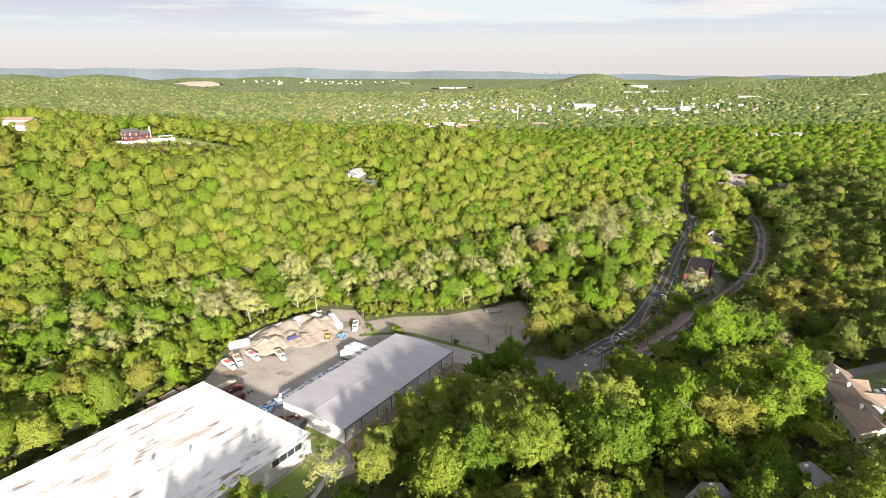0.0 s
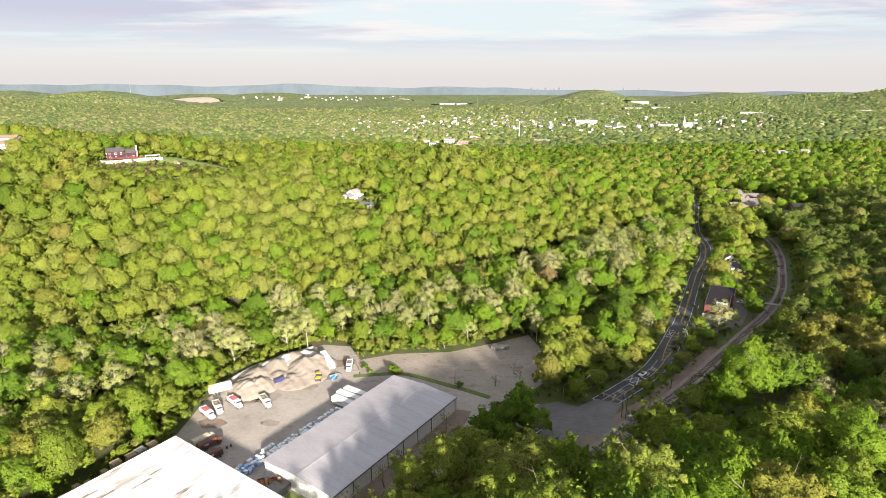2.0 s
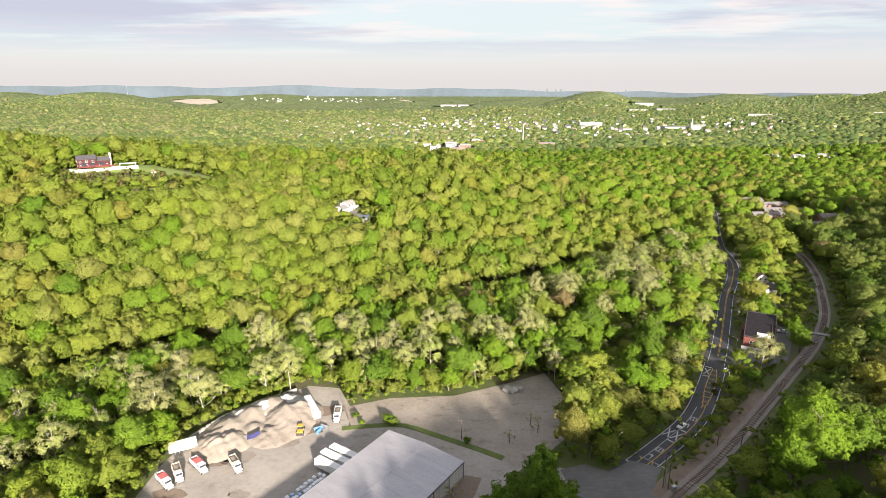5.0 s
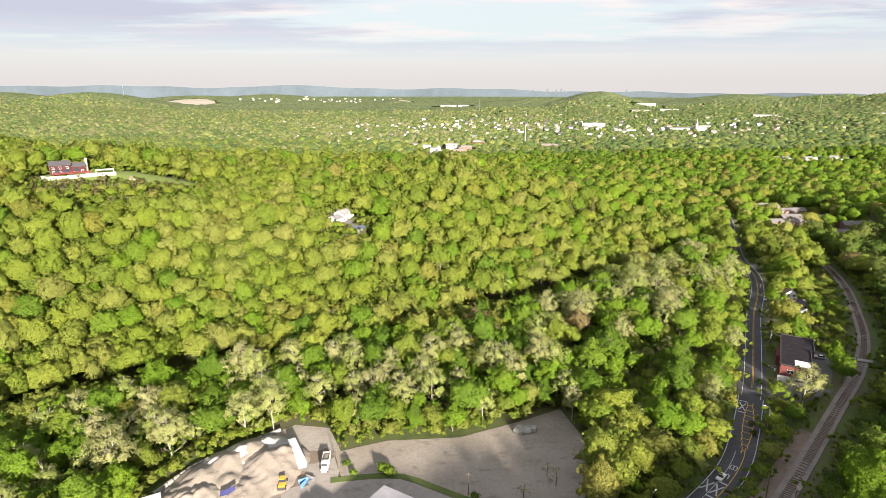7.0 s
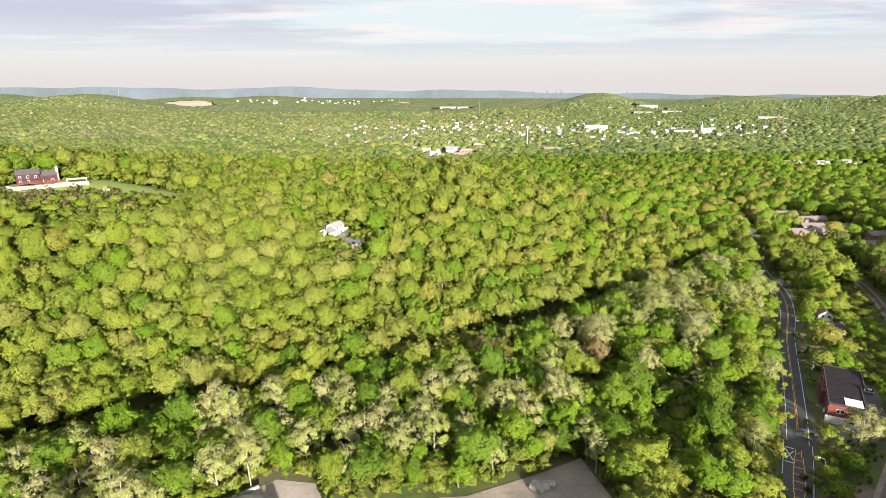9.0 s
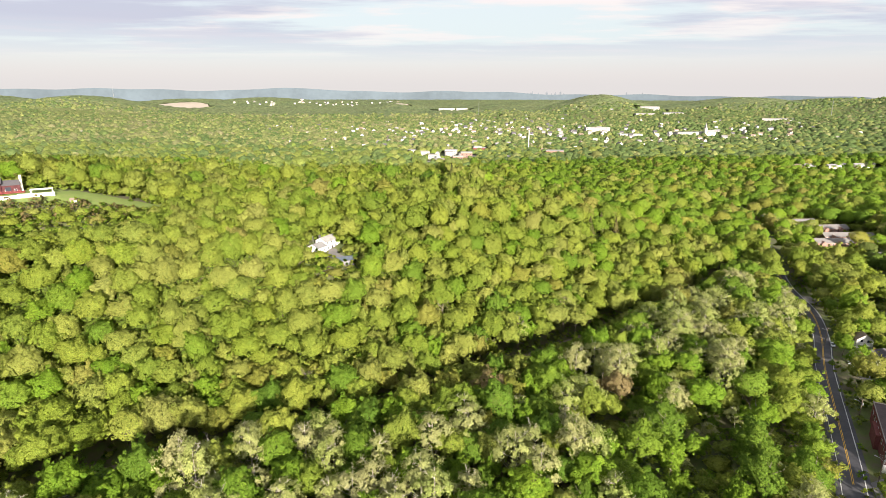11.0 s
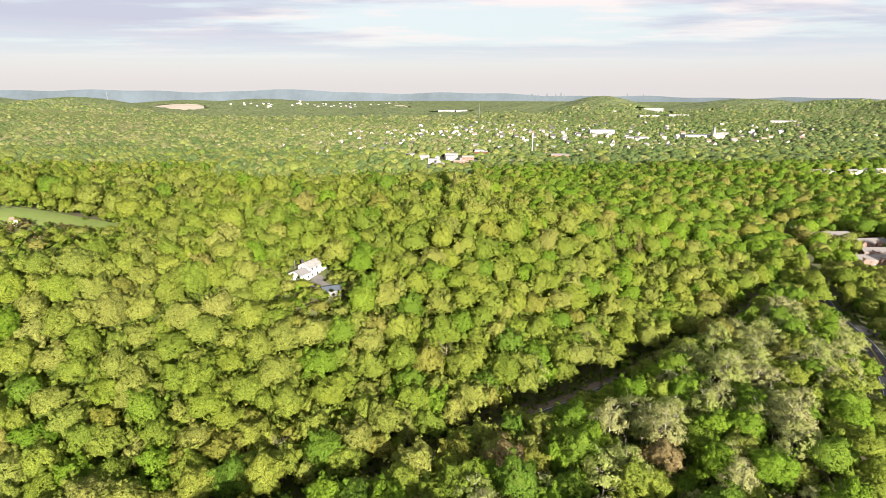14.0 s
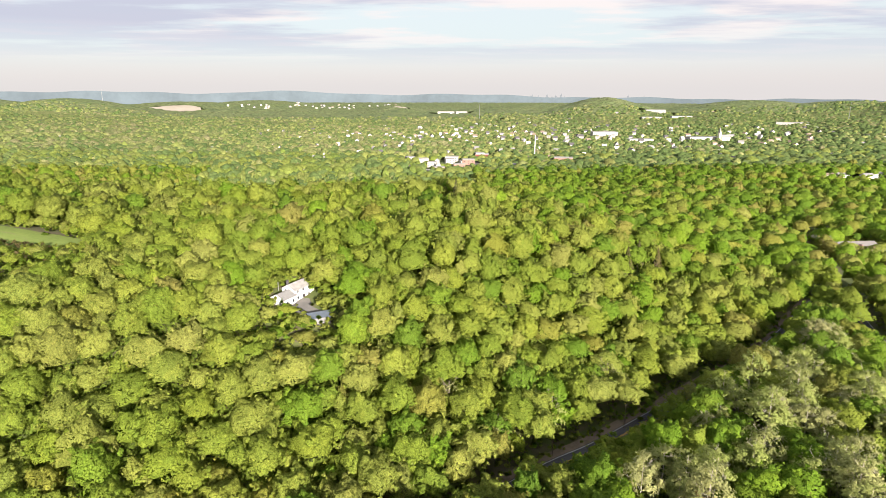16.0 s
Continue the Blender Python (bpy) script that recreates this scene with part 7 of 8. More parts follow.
def gable_block(parent, x0, x1, y0, y1, eave, ridge, wallm, roofm, over=0.45, wall_name="wall", roof_name="roof", storeys=2, z0=0.0, wins=True, trim=SIDING):
    """Walls and a gabled roof whose ridge runs along x, with windows on every side."""
    ym = (y0 + y1) / 2
    part(wall_name, MB().add([(x0, y0, z0 - 1.5), (x1, y0, z0 - 1.5), (x1, y1, z0 - 1.5), (x0, y1, z0 - 1.5), (x0, y0, eave), (x1, y0, eave), (x1, y1, eave), (x0, y1, eave), (x0, ym, ridge), (x1, ym, ridge)],
                             [(0, 1, 5, 4), (2, 3, 7, 6), (1, 2, 6, 9, 5), (3, 0, 4, 8, 7)]), wallm, parent)
    sl = (ridge - eave) / (ym - y0)
    for s, yo in ((-1, y0), (1, y1)):
        e = yo + s * over
        ze, zr, th = eave - over * sl + 0.06, ridge + 0.06, 0.14
        part(roof_name, MB().add([(x0 - over, e, ze), (x1 + over, e, ze), (x1 + over, ym, zr), (x0 - over, ym, zr), (x0 - over, e, ze + th), (x1 + over, e, ze + th), (x1 + over, ym, zr + th), (x0 - over, ym, zr + th)],
                                 [(3, 2, 1, 0), (4, 5, 6, 7), (0, 1, 5, 4), (1, 2, 6, 5), (2, 3, 7, 6), (3, 0, 4, 7)]), roofm, parent)
    if wins:
        n = max(2, int((x1 - x0) / 3.2))
        for st in range(storeys):
            z = z0 + 0.9 + st * 2.7
            if z + 1.2 > eave:
                continue
            for k in range(n):
                x = x0 + (x1 - x0) * (k + 0.5) / n
                window(parent, x, z, 1.0, 1.25, y0, -1, trim)
                window(parent, x, z, 1.0, 1.25, y1, 1, trim)
            for q in (0.3, 0.7):
                window(parent, y0 + (y1 - y0) * q, z, 1.0, 1.25, x0, -1, trim, False)
                window(parent, y0 + (y1 - y0) * q, z, 1.0, 1.25, x1, 1, trim, False)


# white house in its clearing on the hill, with a garage and terrace
hz_ = land1(-66, 443)
flat_sheet("house_terrace", [(-73, 440), (-66, 436), (-50, 429), (-52, 435), (-59, 440), (-62, 447), (-72, 446)], ASPHALT_OLD, 0.15, "grey asphalt court before the hill house", "drive")
h1 = thing("house", "white two-storey house in a woodland clearing", "house", pose(-67.5, 449, hz_, 0, 0, 62))
gable_block(h1, -4.6, 5.2, -3.4, 3.4, 5.0, 6.9, SIDING, plain("pale_grey_shingles", (0.25, 0.24, 0.235), 0.9))
gable_block(h1, -11.4, -4.6, -3.9, 3.2, 3.3, 5.0, SIDING, SHINGLE, wall_name="wing_wall", roof_name="wing_roof", storeys=1)
part("chimney", MB().box(-2.4, -1.6, 2.3, 3.1, 4.5, 7.7), SHINGLE_DARK, h1)
part("balcony", MB().box(2.2, 5.0, -5.0, -3.42, 2.5, 2.7).box(2.2, 5.0, -5.0, -4.92, 2.7, 3.6), SIDING, h1)
part("door", MB().box(0.2, 1.2, -3.49, -3.402, 0.1, 2.15), MAROON, h1)
part("flue", MB().tube([(-6.5, 3.4, 4.5), (-6.5, 3.4, 8.2)], 0.14, 8), CHROME, h1)
gz = land1(-55, 430)
g1 = thing("garage", "low garage with a blue-grey metal roof", "garage", pose(-55, 431, gz, 0, 0, 25))
gable_block(g1, -4, 4, -3, 3, 2.5, 3.6, SHINGLE_DARK, SLATE_BLUE, storeys=1, wins=False)
part("garage_door", MB().box(-2.2, 2.2, -3.08, -3.003, 0.05, 2.2), SHINGLE, g1)

# dark red house on the hilltop
rz_ = land1(-236, 446)
flat_sheet("hill_lawn", [(-254, 440), (-238, 432), (-210, 436), (-174, 444), (-153, 460), (-163, 471), (-205, 465), (-248, 461)], LAWN, 0.25, "mown green lawn on the hilltop", "lawn")
r1 = thing("house", "dark red timber house with a wide deck", "house", pose(-239, 450, rz_, 0, 0, 33))
gable_block(r1, -8, 3, -4, 5, 5.8, 8.0, MAROON, SHINGLE_DARK)
gable_block(r1, 3, 11, -3, 4, 4.4, 6.4, MAROON, SHINGLE_DARK, wall_name="wing_wall", roof_name="wing_roof", storeys=1)
part("chimney", MB().box(11, 12.1, -0.8, 0.5, -1, 9.0), CREAM, r1, "pale stone chimney")
DECK = plain("red_stained_decking", (0.24, 0.06, 0.055), 0.8)
part("deck", MB().box(-7, 13, -9.0, -4.05, 0.9, 1.1), DECK, r1, "red-stained deck")
for k in range(11):
    part("deck_post", MB().box(-7 + k * 2 - 0.07, -7 + k * 2 + 0.07, -9.0, -8.86, -2, 2.1), DECK, r1)
part("deck_rail", MB().box(-7, 13, -8.98, -8.88, 2.0, 2.1).box(-7, 13, -8.96, -8.9, 1.5, 1.56), DECK, r1)
for k in range(3):
    part("patio_door", MB().box(-5.5 + k * 5, -3 + k * 5, -4.12 if k < 2 else -3.12, -4.02 if k < 2 else -3.02, 1.1, 3.3), GLASS, r1)
w1 = thing("garden_wall", "white garden wall below the red house", "wall")
for k, (a, b) in enumerate((((-246, 437), (-239, 434)), ((-239, 434), (-229, 436)), ((-229, 436), (-220, 439.5)), ((-220, 439.5), (-212, 443)), ((-212, 443), (-206, 447)))):
    a, b = Vector((*a, 0)), Vector((*b, 0))
    d = b - a
    mid = (a + b) / 2
    part("wall_panel", MB().box(-d.length / 2, d.length / 2 - 0.05, -0.15, 0.15, -1.5, 2.0 + 0.08 * (k % 2)), SIDING, w1, m=pose(mid.x, mid.y, land1(mid.x, mid.y), 0, 0, math.degrees(math.atan2(d.y, d.x))))
single("patio_cover", MB().box(-5, 5, -2.5, 2.5, 2.4, 2.55).box(-4.8, -4.6, -2.3, -2.1, 0, 2.4).box(4.6, 4.8, -2.3, -2.1, 0, 2.4).box(-4.8, -4.6, 2.1, 2.3, 0, 2.4).box(4.6, 4.8, 2.1, 2.3, 0, 2.4), SIDING, "white patio cover beside the red house", "pergola",
       pose(-214, 449, land1(-214, 449), 0, 0, 30))
sd = thing("garden_shed", "small white garden shed with a tan roof", "shed", pose(-193, 441, land1(-193, 441), 0, 0, 20))
gable_block(sd, -1.5, 1.5, -1.3, 1.3, 2.3, 3.3, SIDING, SHINGLE_TAN, 0.2, storeys=1, wins=False)
part("door", MB().box(-0.5, 0.5, -1.37, -1.303, 0.05, 2.0), CREAM, sd)

# houses at the far left of the hilltop
for x, y, rz, L, lab in ((-396, 547, 8, 14, "long white house with a tan roof on the hilltop"), (-374, 566, 20, 5, "small white house among the hilltop trees"), (-372, 520, 5, 5, "low pale outbuilding on the hilltop")):
    t = thing("house", lab, "house", pose(x, y, land1(x, y), 0, 0, rz), group="hilltop houses")
    gable_block(t, -L, L, -4.5, 4.5, 6.6, 9.0, SIDING, SHINGLE_TAN)

# red building by the road
rb = thing("red_building", "two-storey red brick building with a black flat roof", "building", pose(154, 327, 0.1, 0, 0, -29.5))
part("wall", MB().box(-5.8, 5.8, -17.5, 3, 0, 7.4).box(-5.8, 7.2, 3, 17.5, 0, 7.4), BRICK, rb, "red brick walls")
part("roof", MB().box(-5.9, 5.9, -17.6, 3, 7.402, 7.7).box(-5.9, 7.3, 3, 17.6, 7.402, 7.7), TAR, rb, "black tar roof")
for b in ((-6.0, -5.7, -17.7, 17.7), (5.7, 6.0, -17.7, 2.9), (7.1, 7.4, 2.9, 17.7), (-5.69, 5.69, -17.7, -17.4), (-5.69, 7.09, 17.4, 17.7)):
    part("parapet", MB().box(*b, 7.72, 8.0), TRIM_DARK, rb)
part("roof_panel", MB().box(-0.6, 5.2, -16.5, -10.5, 7.72, 7.86), WHITE, rb, "white roof patch")
part("base_wall", MB().box(-6.4, 6.0, -18.6, -17.55, 0, 2.7, 0.08), SIDING, rb, "white ground-floor front")
part("garage_opening", MB().box(0.2, 3.2, -18.66, -18.605, 1.5, 2.3), TRIM_DARK, rb)
for x in (-2.6, -1.2, 1.4, 2.8):
    window(rb, x, 4.3, 1.0, 1.3, -17.51, -1)
for k in range(8):
    window(rb, -15 + k * 4.2, 4.3, 1.1, 1.4, -5.81, -1, axis_x=False)
part("side_wing", MB().box(-7.2, -5.85, -4, 6, 0, 5.6), BRICK, rb)
# houses beside the valley road
for x, y, rz, a, b, e, r, wm, rm, lab in ((190, 391, 12, 7, 4.2, 4.8, 7.2, SIDING, SHINGLE_DARK, "white gabled house beside the valley road"), (200, 411, 75, 4.5, 3.6, 4.8, 7.6, SIDING, SHINGLE_TAN, "small white house with a brown gable"),):
    t = thing("house", lab, "house", pose(x, y, land1(x, y), 0, 0, rz), group="valley houses")
    gable_block(t, -a, a, -b, b, e, r, wm, rm)
    part("porch", MB().box(-a - 2.2, -a - 0.05, -2, 2, 0, 0.5).box(-a - 2.2, -a - 0.05, -2.2, 2.2, 2.5, 2.65), SIDING, t)
    part("chimney", MB().box(1, 1.7, -0.4, 0.4, r - 1.5, r + 1.0), BRICK, t)
# near houses on the side street
for x, y, rz, a, b, e, r, wm, rm, lab in ((129, 164, 80, 7.5, 5.0, 4.4, 7.0, CREAM, SHINGLE_TAN, "cream house with a brown shingle roof on the side street"), (122.5, 150, 78, 6.0, 5.5, 4.4, 6.8, SIDING, SHINGLE_TAN, "white house with a brown hipped roof on the side street"),
                                         (116.5, 136, 80, 7.0, 5.0, 4.6, 7.2, CREAM, SHINGLE_TAN, "cream house with a brown roof among the near trees"), (86, 112, 60, 5.0, 4.5, 4.6, 7.4, SIDING, SHINGLE, "grey-roofed house half hidden by the near trees"), (62, 110, 40, 5.0, 4.0, 4.4, 6.8, SIDING, SHINGLE, "pale-roofed house half hidden by the near trees")):
    t = thing("house", lab, "house", pose(x, y, land1(x, y), 0, 0, rz), group="near houses")
    gable_block(t, -a, a, -b, b, e, r, wm, rm)
    wing = part("cross_gable", MB().add([(-2.5, -b - 2.0, -1), (2.5, -b - 2.0, -1), (2.5, -b, -1), (-2.5, -b, -1), (-2.5, -b - 2.0, e - 0.4), (2.5, -b - 2.0, e - 0.4), (0, -b - 2.0, e + 1.6), (-2.5, -b, e - 0.4), (2.5, -b, e - 0.4), (0, -b, e + 1.6)],
                                        [(0, 1, 5, 6, 4), (1, 2, 8, 5), (3, 0, 4, 7), (2, 3, 7, 9, 8)]), wm, t)
    for sg in (-1, 1):
        part("roof_slope", MB().add([(sg * 2.9, -b - 2.4, e - 0.70), (0, -b - 2.4, e + 1.62), (0, 0, e + 1.62), (sg * 2.9, 0, e - 0.70), (sg * 2.9, -b - 2.4, e - 0.58), (0, -b - 2.4, e + 1.74), (0, 0, e + 1.74), (sg * 2.9, 0, e - 0.58)],
                                    [(0, 1, 2, 3), (4, 5, 6, 7), (0, 1, 5, 4), (3, 2, 6, 7), (0, 3, 7, 4)]), rm, wing, "shingled slope of the cross gable")
    part("chimney", MB().box(2, 2.8, 0.6, 1.4, r - 1.5, r + 0.8), SIDING, t)
flat_sheet("side_lawn", [(150, 176), (168, 180), (172, 170), (156, 162), (148, 168)], LAWN, 0.25, "green lawn beside the side street", "lawn")

# brick apartment blocks
for x, y, rz, L, lab in ((310, 588, 2, 26, ""), (316, 632, 6, 27, ""), (325, 606, -3, 20, ""), (312, 655, 4, 17, ""), (300, 677, 2, 8, ""), (322, 548, 4, 24, ""), (346, 566, 4, 14, "")):
    z = land1(x, y)
    t = thing("apartment_block", "long two-storey brick apartment block with a grey roof", "apartment block", pose(x, y, z, 0, 0, rz), group="apartment blocks")
    gable_block(t, -L, L, -5.5, 5.5, 5.6, 8.0, BRICK_PINK, FLAT_SHINGLE, storeys=2)
    for k in range(int(L / 6.5)):
        xx = -L + 6.5 + k * 13
        if xx < L - 3:
            d = part("entrance_gable", MB().add([(xx - 2, -7.2, 0), (xx + 2, -7.2, 0), (xx + 2, -5.52, 0), (xx - 2, -5.52, 0), (xx - 2, -7.2, 5.4), (xx + 2, -7.2, 5.4), (xx, -7.2, 7.0), (xx - 2, -3, 5.4), (xx + 2, -3, 5.4), (xx, -3, 7.0)],
                                                [(0, 1, 5, 6, 4), (4, 6, 9, 7), (6, 5, 8, 9), (1, 2, 8, 5), (3, 0, 4, 7)]), BRICK_PINK, t)
            part("door", MB().box(xx - 0.6, xx + 0.6, -7.28, -7.203, 0.05, 2.2), TRIM_DARK, d)
# house roofs among the ridge trees
for x, y, rz, mt, lab in ((-8, 590, 10, SHINGLE, "grey-roofed house on the wooded ridge"), (88, 600, 15, SHINGLE, "low pale house behind the ridge")):
    t = thing("house", lab, "house", pose(x, y, land1(x, y), 0, 0, rz), group="ridge houses")
    gable_block(t, -6, 6, -4, 4, 5.4, 7.6, SIDING if y > 500 else CREAM, mt)

for x, y, rz, a, lab in ((508, 985, 8, 7, "grey-roofed house on the eastern hillside"), (529, 990, -12, 6, "white house on the eastern hillside"), (556, 980, 15, 8, "long white house on the eastern hillside"), (577, 992, -5, 6, "cream house on the eastern hillside"),
                         (597, 984, 12, 8, "grey-roofed white house on the eastern hillside"), (618, 990, 0, 6, "small white house on the eastern hillside"), (541, 1003, 20, 6, "white house among the hillside trees"), (588, 1006, -18, 7, "tan-roofed house among the hillside trees")):
    t = thing("house", lab, "house", pose(x, y, land1(x, y) + 1.2, 0, 0, rz), group="eastern hillside houses")
    gable_block(t, -a, a, -4.2, 4.2, 5.2, 7.6, SIDING if a < 8 else CREAM, SHINGLE if a != 7 else SHINGLE_TAN, wins=False)
    for k in range(3):
        part("window", MB().box(-a * 0.65 + k * a * 0.65 - 0.6, -a * 0.65 + k * a * 0.65 + 0.6, -4.26, -4.203, 2.6, 4.0), GLASS, t)

# ---------------------------------------------------------------- the town in the far valley
gt = np.random.default_rng(28)


def town_house(name, label, a, b, e, r, wm, rm, group):
    t = thing(name, label, "house", group=group)
    gable_block(t, -a, a, -b, b, e, r, wm, rm, wins=False)
    for k in range(3):
        part("window", MB().box(-a * 0.7 + k * a * 0.7 - 0.5, -a * 0.7 + k * a * 0.7 + 0.5, -b - 0.06, -b - 0.003, e - 2.2, e - 0.9), GLASS, t)
    return t


TOWN_WHITE = plain("weathered_white_siding", (0.33, 0.315, 0.295), 0.7)
TOWN = [town_house("town_house", lab, a, b, e, r, wm, rm, "town houses") for lab, a, b, e, r, wm, rm in (
    ("white town house with a grey roof", 6, 4.5, 6, 9, TOWN_WHITE, SHINGLE), ("white town house with a pale roof", 5, 4, 6, 9.5, TOWN_WHITE, plain("pale_shingles", (0.34, 0.32, 0.31), 0.9)),
    ("cream town house with a brown roof", 6, 5, 5.5, 8.5, CREAM, SHINGLE_TAN), ("white town house with a dark roof", 5.5, 4.5, 6.5, 10, TOWN_WHITE, SHINGLE_DARK))]
first = set()
for x, y in spots:
    i = int(gt.integers(4))
    m = pose(x, y, land1(x, y), 0, 0, float(gt.choice([0, 90, 20, 110, -15])) + gt.uniform(-6, 6))
    if i not in first:
        first.add(i)
        ob = TOWN[i]
        ob.matrix_world = m
    else:
        ob = copy_thing(TOWN[i], m)
    k = gt.uniform(0.62, 0.95)
    ob.scale = (k, k, gt.uniform(0.9, 1.15))


def flat_block(name, label, x, y, rz, w, d, h, wm, rm, group="town buildings", lift=0.0):
    t = thing(name, label, "building", pose(x, y, land1(x, y) + lift, 0, 0, rz), group=group)
    part("wall", MB().box(-w, w, -d, d, -3, h), wm, t)
    part("roof", MB().box(-w - 0.2, w + 0.2, -d - 0.2, d + 0.2, h + 0.003, h + 0.5, 0.1), rm, t)
    n = max(3, int(w / 3))
    for st in range(max(1, int(h / 3.4))):
        for k in range(n):
            xx = -w + 2 * w * (k + 0.5) / n
            part("window", MB().box(xx - 0.8, xx + 0.8, -d - 0.06, -d - 0.003, 0.9 + st * 3.3, 2.5 + st * 3.3), GLASS, t)
    return t


PALE_ROOF = plain("pale_flat_roof", (0.28, 0.265, 0.25), 0.7)
for x, y, rz, w, d, h, wm, lab in ((-38, 1140, 12, 14, 8, 8, TOWN_WHITE, "white shop building in the far town"), (-10, 1125, 5, 12, 8, 9, BRICK_PINK, "brick shop building in the far town"), (12, 1152, -8, 14, 7, 10, TOWN_WHITE, "white shop building in the far town"),
                                  (32, 1120, 10, 10, 7, 7, TOWN_WHITE, "low white shop in the far town"), (38, 1178, 0, 13, 8, 10, BRICK_PINK, "brick shop building in the far town"), (62, 1205, 5, 10, 8, 9, TOWN_WHITE, "white shop building in the far town"),
                                  (-22, 1090, 0, 10, 6, 6, TOWN_WHITE, "low white shop in the far town"), (22, 1092, 5, 12, 6, 6, BRICK_PINK, "low brick shop in the far town"), (48, 1088, -12, 9, 6, 5, PALE_ROOF, "low pale shop in the far town"), (-58, 1160, 20, 9, 7, 8, TOWN_WHITE, "white shop building in the far town"),
                                  (194, 1170, -12, 20, 10, 11, BRICK_PINK, "broad brick school building in the far valley"), (66, 1240, -5, 16, 9, 7, BRICK, "brick store in the far town"), (8, 1190, 10, 10, 7, 9, TOWN_WHITE, "white town building in the far valley"), (-20, 1175, -6, 9, 7, 9, TOWN_WHITE, "white town building in the far valley"),
                                  (575, 1520, 5, 34, 12, 7, TOWN_WHITE, "long white store in the far valley"), (430, 1500, 0, 26, 12, 6, PALE_ROOF, "long pale store in the far valley"), (390, 1640, 0, 30, 12, 7, TOWN_WHITE, "long white store in the far valley"),
                                  (912, 1755, -24, 38, 14, 9, CONCRETE, "large pale hillside building"), (1115, 1622, -25, 34, 12, 9, TOWN_WHITE, "large white hillside building"), (660, 2080, -8, 30, 14, 7, PALE_ROOF, "large white warehouse on the far slope"),
                                  (745, 2060, -8, 30, 14, 7, TOWN_WHITE, "large white warehouse on the far slope"), (770, 2355, -12, 34, 18, 8, PALE_ROOF, "large white warehouse on the far slope"), (20, 2790, 0, 36, 16, 8, TOWN_WHITE, "large white building beyond the town"), (85, 2730, 0, 24, 14, 8, PALE_ROOF, "white building beyond the town")):
    if x < 120 and y < 1260:
        y += ((int(x) * 7) % 5 - 2) * 20
    flat_block("town_building", lab, x, y, rz, w * (0.75 if y < 1300 else 1), d, h * (0.8 if y < 1300 else 1), wm, SHINGLE if int(x) % 2 else PALE_ROOF, lift=7.0 if y > 2000 else (4.0 if y > 1600 else 0.0))
ch = thing("church", "pale stone church with a tall spire", "church", pose(615, 1500, land1(615, 1500), 0, 0, 20))
gable_block(ch, -12, 12, -5, 5, 8, 13, CREAM, SHINGLE, wins=False)
part("tower", MB().box(-17, -12, -2.5, 2.5, -2, 18), CREAM, ch)
part("spire", MB().add([(-17, -2.5, 18), (-12, -2.5, 18), (-12, 2.5, 18), (-17, 2.5, 18), (-14.5, 0, 31)], [(0, 1, 4), (1, 2, 4), (2, 3, 4), (3, 0, 4)]), SHINGLE, ch)
mp = thing("mast_tower", "tall white monopole mast above the far trees", "mast", pose(155, 1222, land1(155, 1222)))
part("pole", MB().tube([(0, 0, -1), (0, 0, 20), (0, 0, 39)], [0.95, 0.8, 0.6], 12), SIDING, mp)
part("antenna", MB().tube([(0, 0, 37), (0, 0, 38.5)], [1.1, 1.1], 12), SIDING, mp)
tagged(part("town_road", ribbon(smooth_line([(70, 1040), (66, 1080), (58, 1120), (52, 1170), (60, 1230)], 8), -6, 6, 0.5), ASPHALT_OLD), "far street running into the town", "road", kind="structure")
for x, y in ((120, 2120), (1020, 1700), (-1350, 2600)):
    t = thing("radio_mast", "thin pale radio mast on the skyline", "mast", pose(x, y, land1(x, y)), group="radio masts")
    part("lattice", MB().tube([(0, 0, 0), (0, 0, 55)], [1.0, 0.4], 4), CHROME, t)

# houses scattered over the far northern slope
gs = np.random.default_rng(30)
for k in range(44):
    a = radians(-14.5 + 10.5 * gs.uniform() if k < 32 else -18.5 + 3.5 * gs.uniform())
    d = gs.uniform(3250, 3850) if k < 32 else gs.uniform(3150, 3450)
    x, y = d * math.sin(a), d * math.cos(a)
    ob = copy_thing(TOWN[k % 4], pose(x, y, land1(x, y) + 9.0, 0, 0, float(gs.uniform(-40, 40))))
    ob.scale = (0.85, 0.8, 0.85)
    tagged(ob, "pale house on the far northern slope", group="far slope houses")
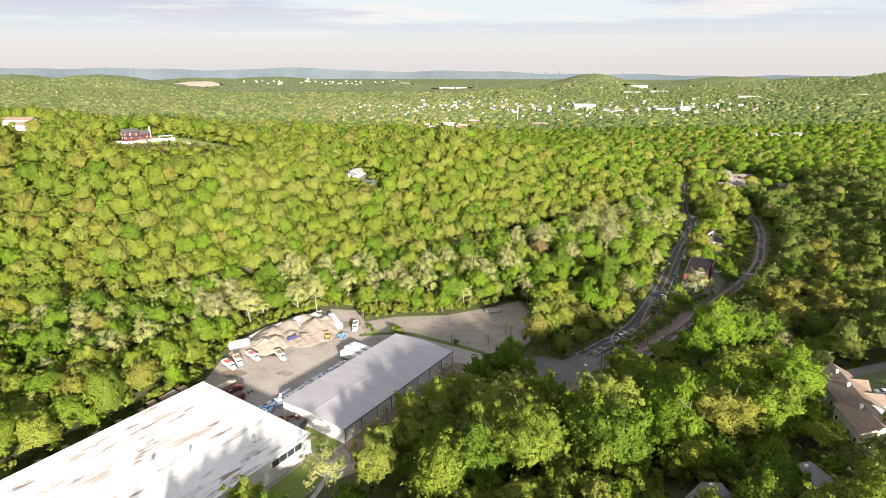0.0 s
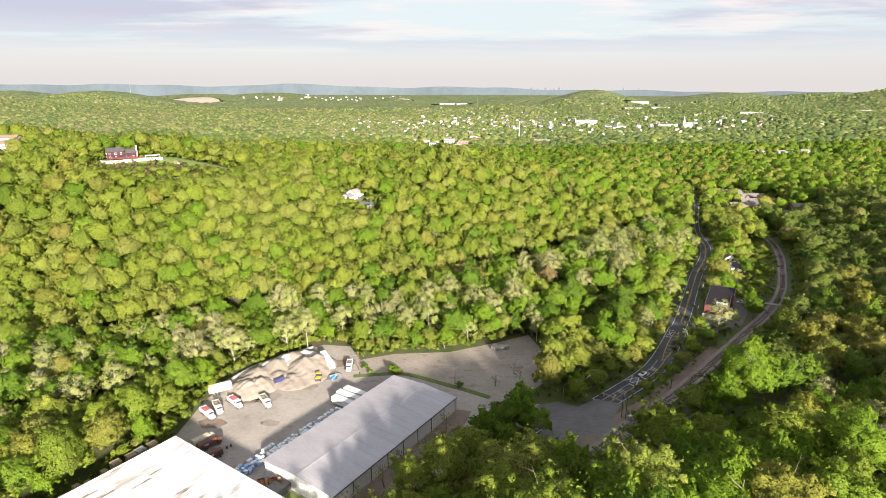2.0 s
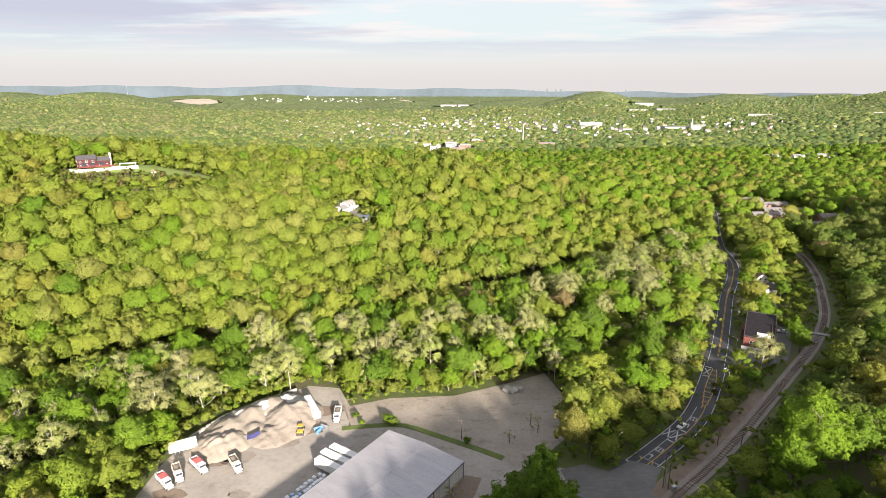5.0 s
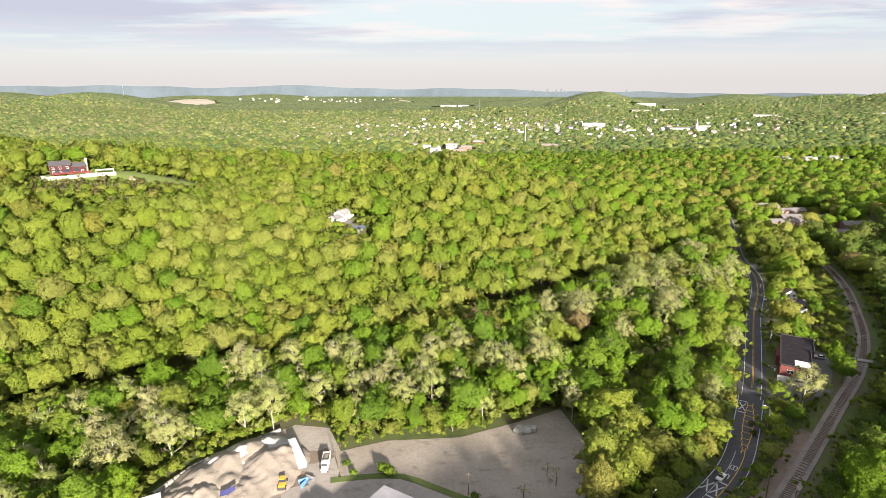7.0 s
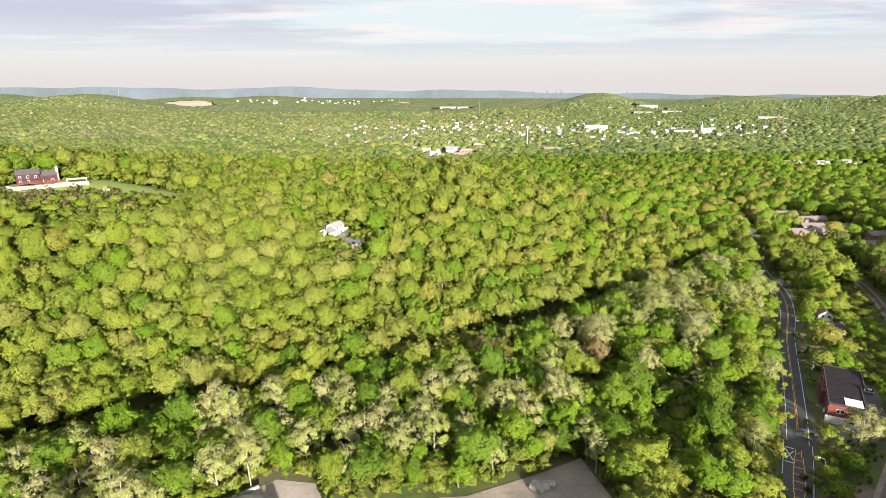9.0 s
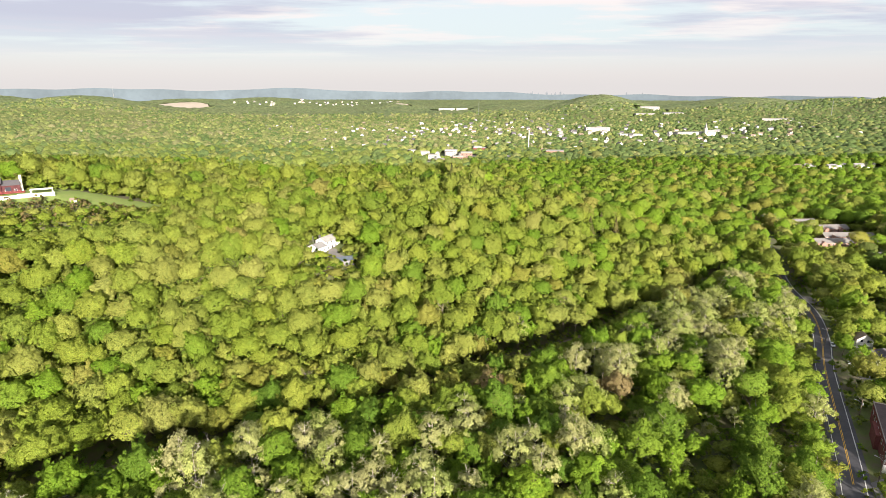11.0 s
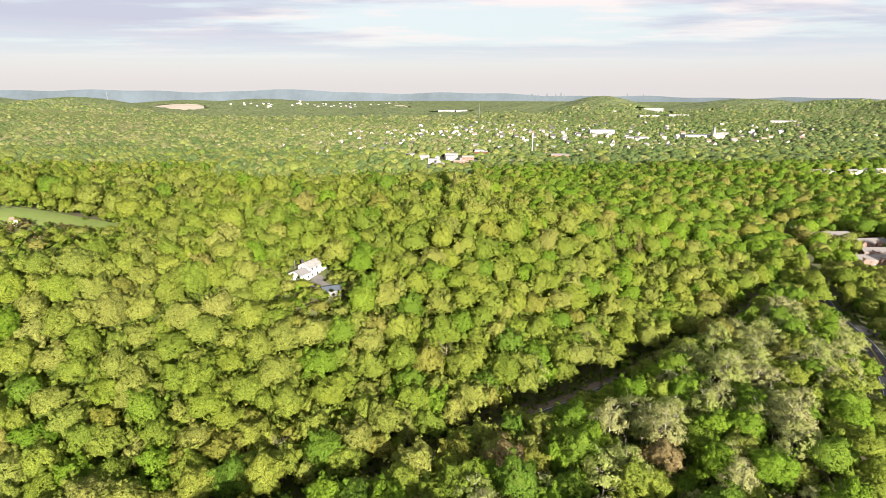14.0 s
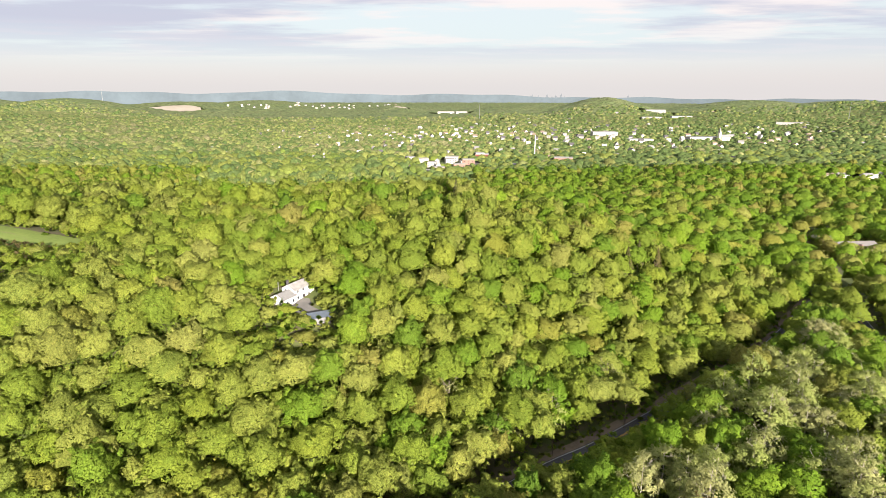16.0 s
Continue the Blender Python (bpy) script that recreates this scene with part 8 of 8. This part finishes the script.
# towers of a distant city on the skyline, haze mixed into their grey
HAZE_GREY = plain("hazy_grey_concrete", (0.105, 0.118, 0.138), 1.0, vary=0.1, scale=0.02)
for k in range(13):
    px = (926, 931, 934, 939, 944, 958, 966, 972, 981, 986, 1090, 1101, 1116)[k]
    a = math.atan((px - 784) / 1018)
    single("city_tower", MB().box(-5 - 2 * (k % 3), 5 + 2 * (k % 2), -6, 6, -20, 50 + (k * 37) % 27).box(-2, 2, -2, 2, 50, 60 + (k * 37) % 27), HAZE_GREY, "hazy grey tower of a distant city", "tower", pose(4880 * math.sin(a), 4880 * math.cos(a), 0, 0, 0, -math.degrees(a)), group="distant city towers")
# bare quarry ground on far hills
QUARRY = gravel_material("pale_quarry_ground", (0.30, 0.25, 0.19), (0.42, 0.36, 0.29), (0.20, 0.17, 0.11), 0.08)
for nm, poly in QUARRIES.items():
    mid_y = sum(p[1] for p in poly) / len(poly)
    flat_sheet("quarry", [(x, mid_y + (y - mid_y) * 0.92) for x, y in poly], QUARRY, 9.6, "bare pale quarry ground cut into a far wooded hill", "quarry")
# the farthest ridges, beyond the wooded hills; blue haze painted into their colour
HAZED_HILLS = plain("distant_blue_hills", (0.077, 0.098, 0.118), 1.0, vary=0.12, scale=0.004)
ridge = MB()
n = 160
vv = []
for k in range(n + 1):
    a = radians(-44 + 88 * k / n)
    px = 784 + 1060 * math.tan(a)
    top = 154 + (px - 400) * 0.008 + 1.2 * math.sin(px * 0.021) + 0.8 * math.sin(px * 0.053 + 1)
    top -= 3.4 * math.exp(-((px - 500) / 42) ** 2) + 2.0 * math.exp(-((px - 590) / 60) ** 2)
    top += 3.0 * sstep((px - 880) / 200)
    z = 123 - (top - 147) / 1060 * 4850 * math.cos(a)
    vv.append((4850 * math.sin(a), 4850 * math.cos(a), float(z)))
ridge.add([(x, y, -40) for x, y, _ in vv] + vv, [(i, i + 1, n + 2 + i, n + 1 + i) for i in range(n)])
ob = part("backdrop", ridge, HAZED_HILLS)
tagged(ob, "far ridges along the horizon, coloured blue for haze", "hills", kind="structure")
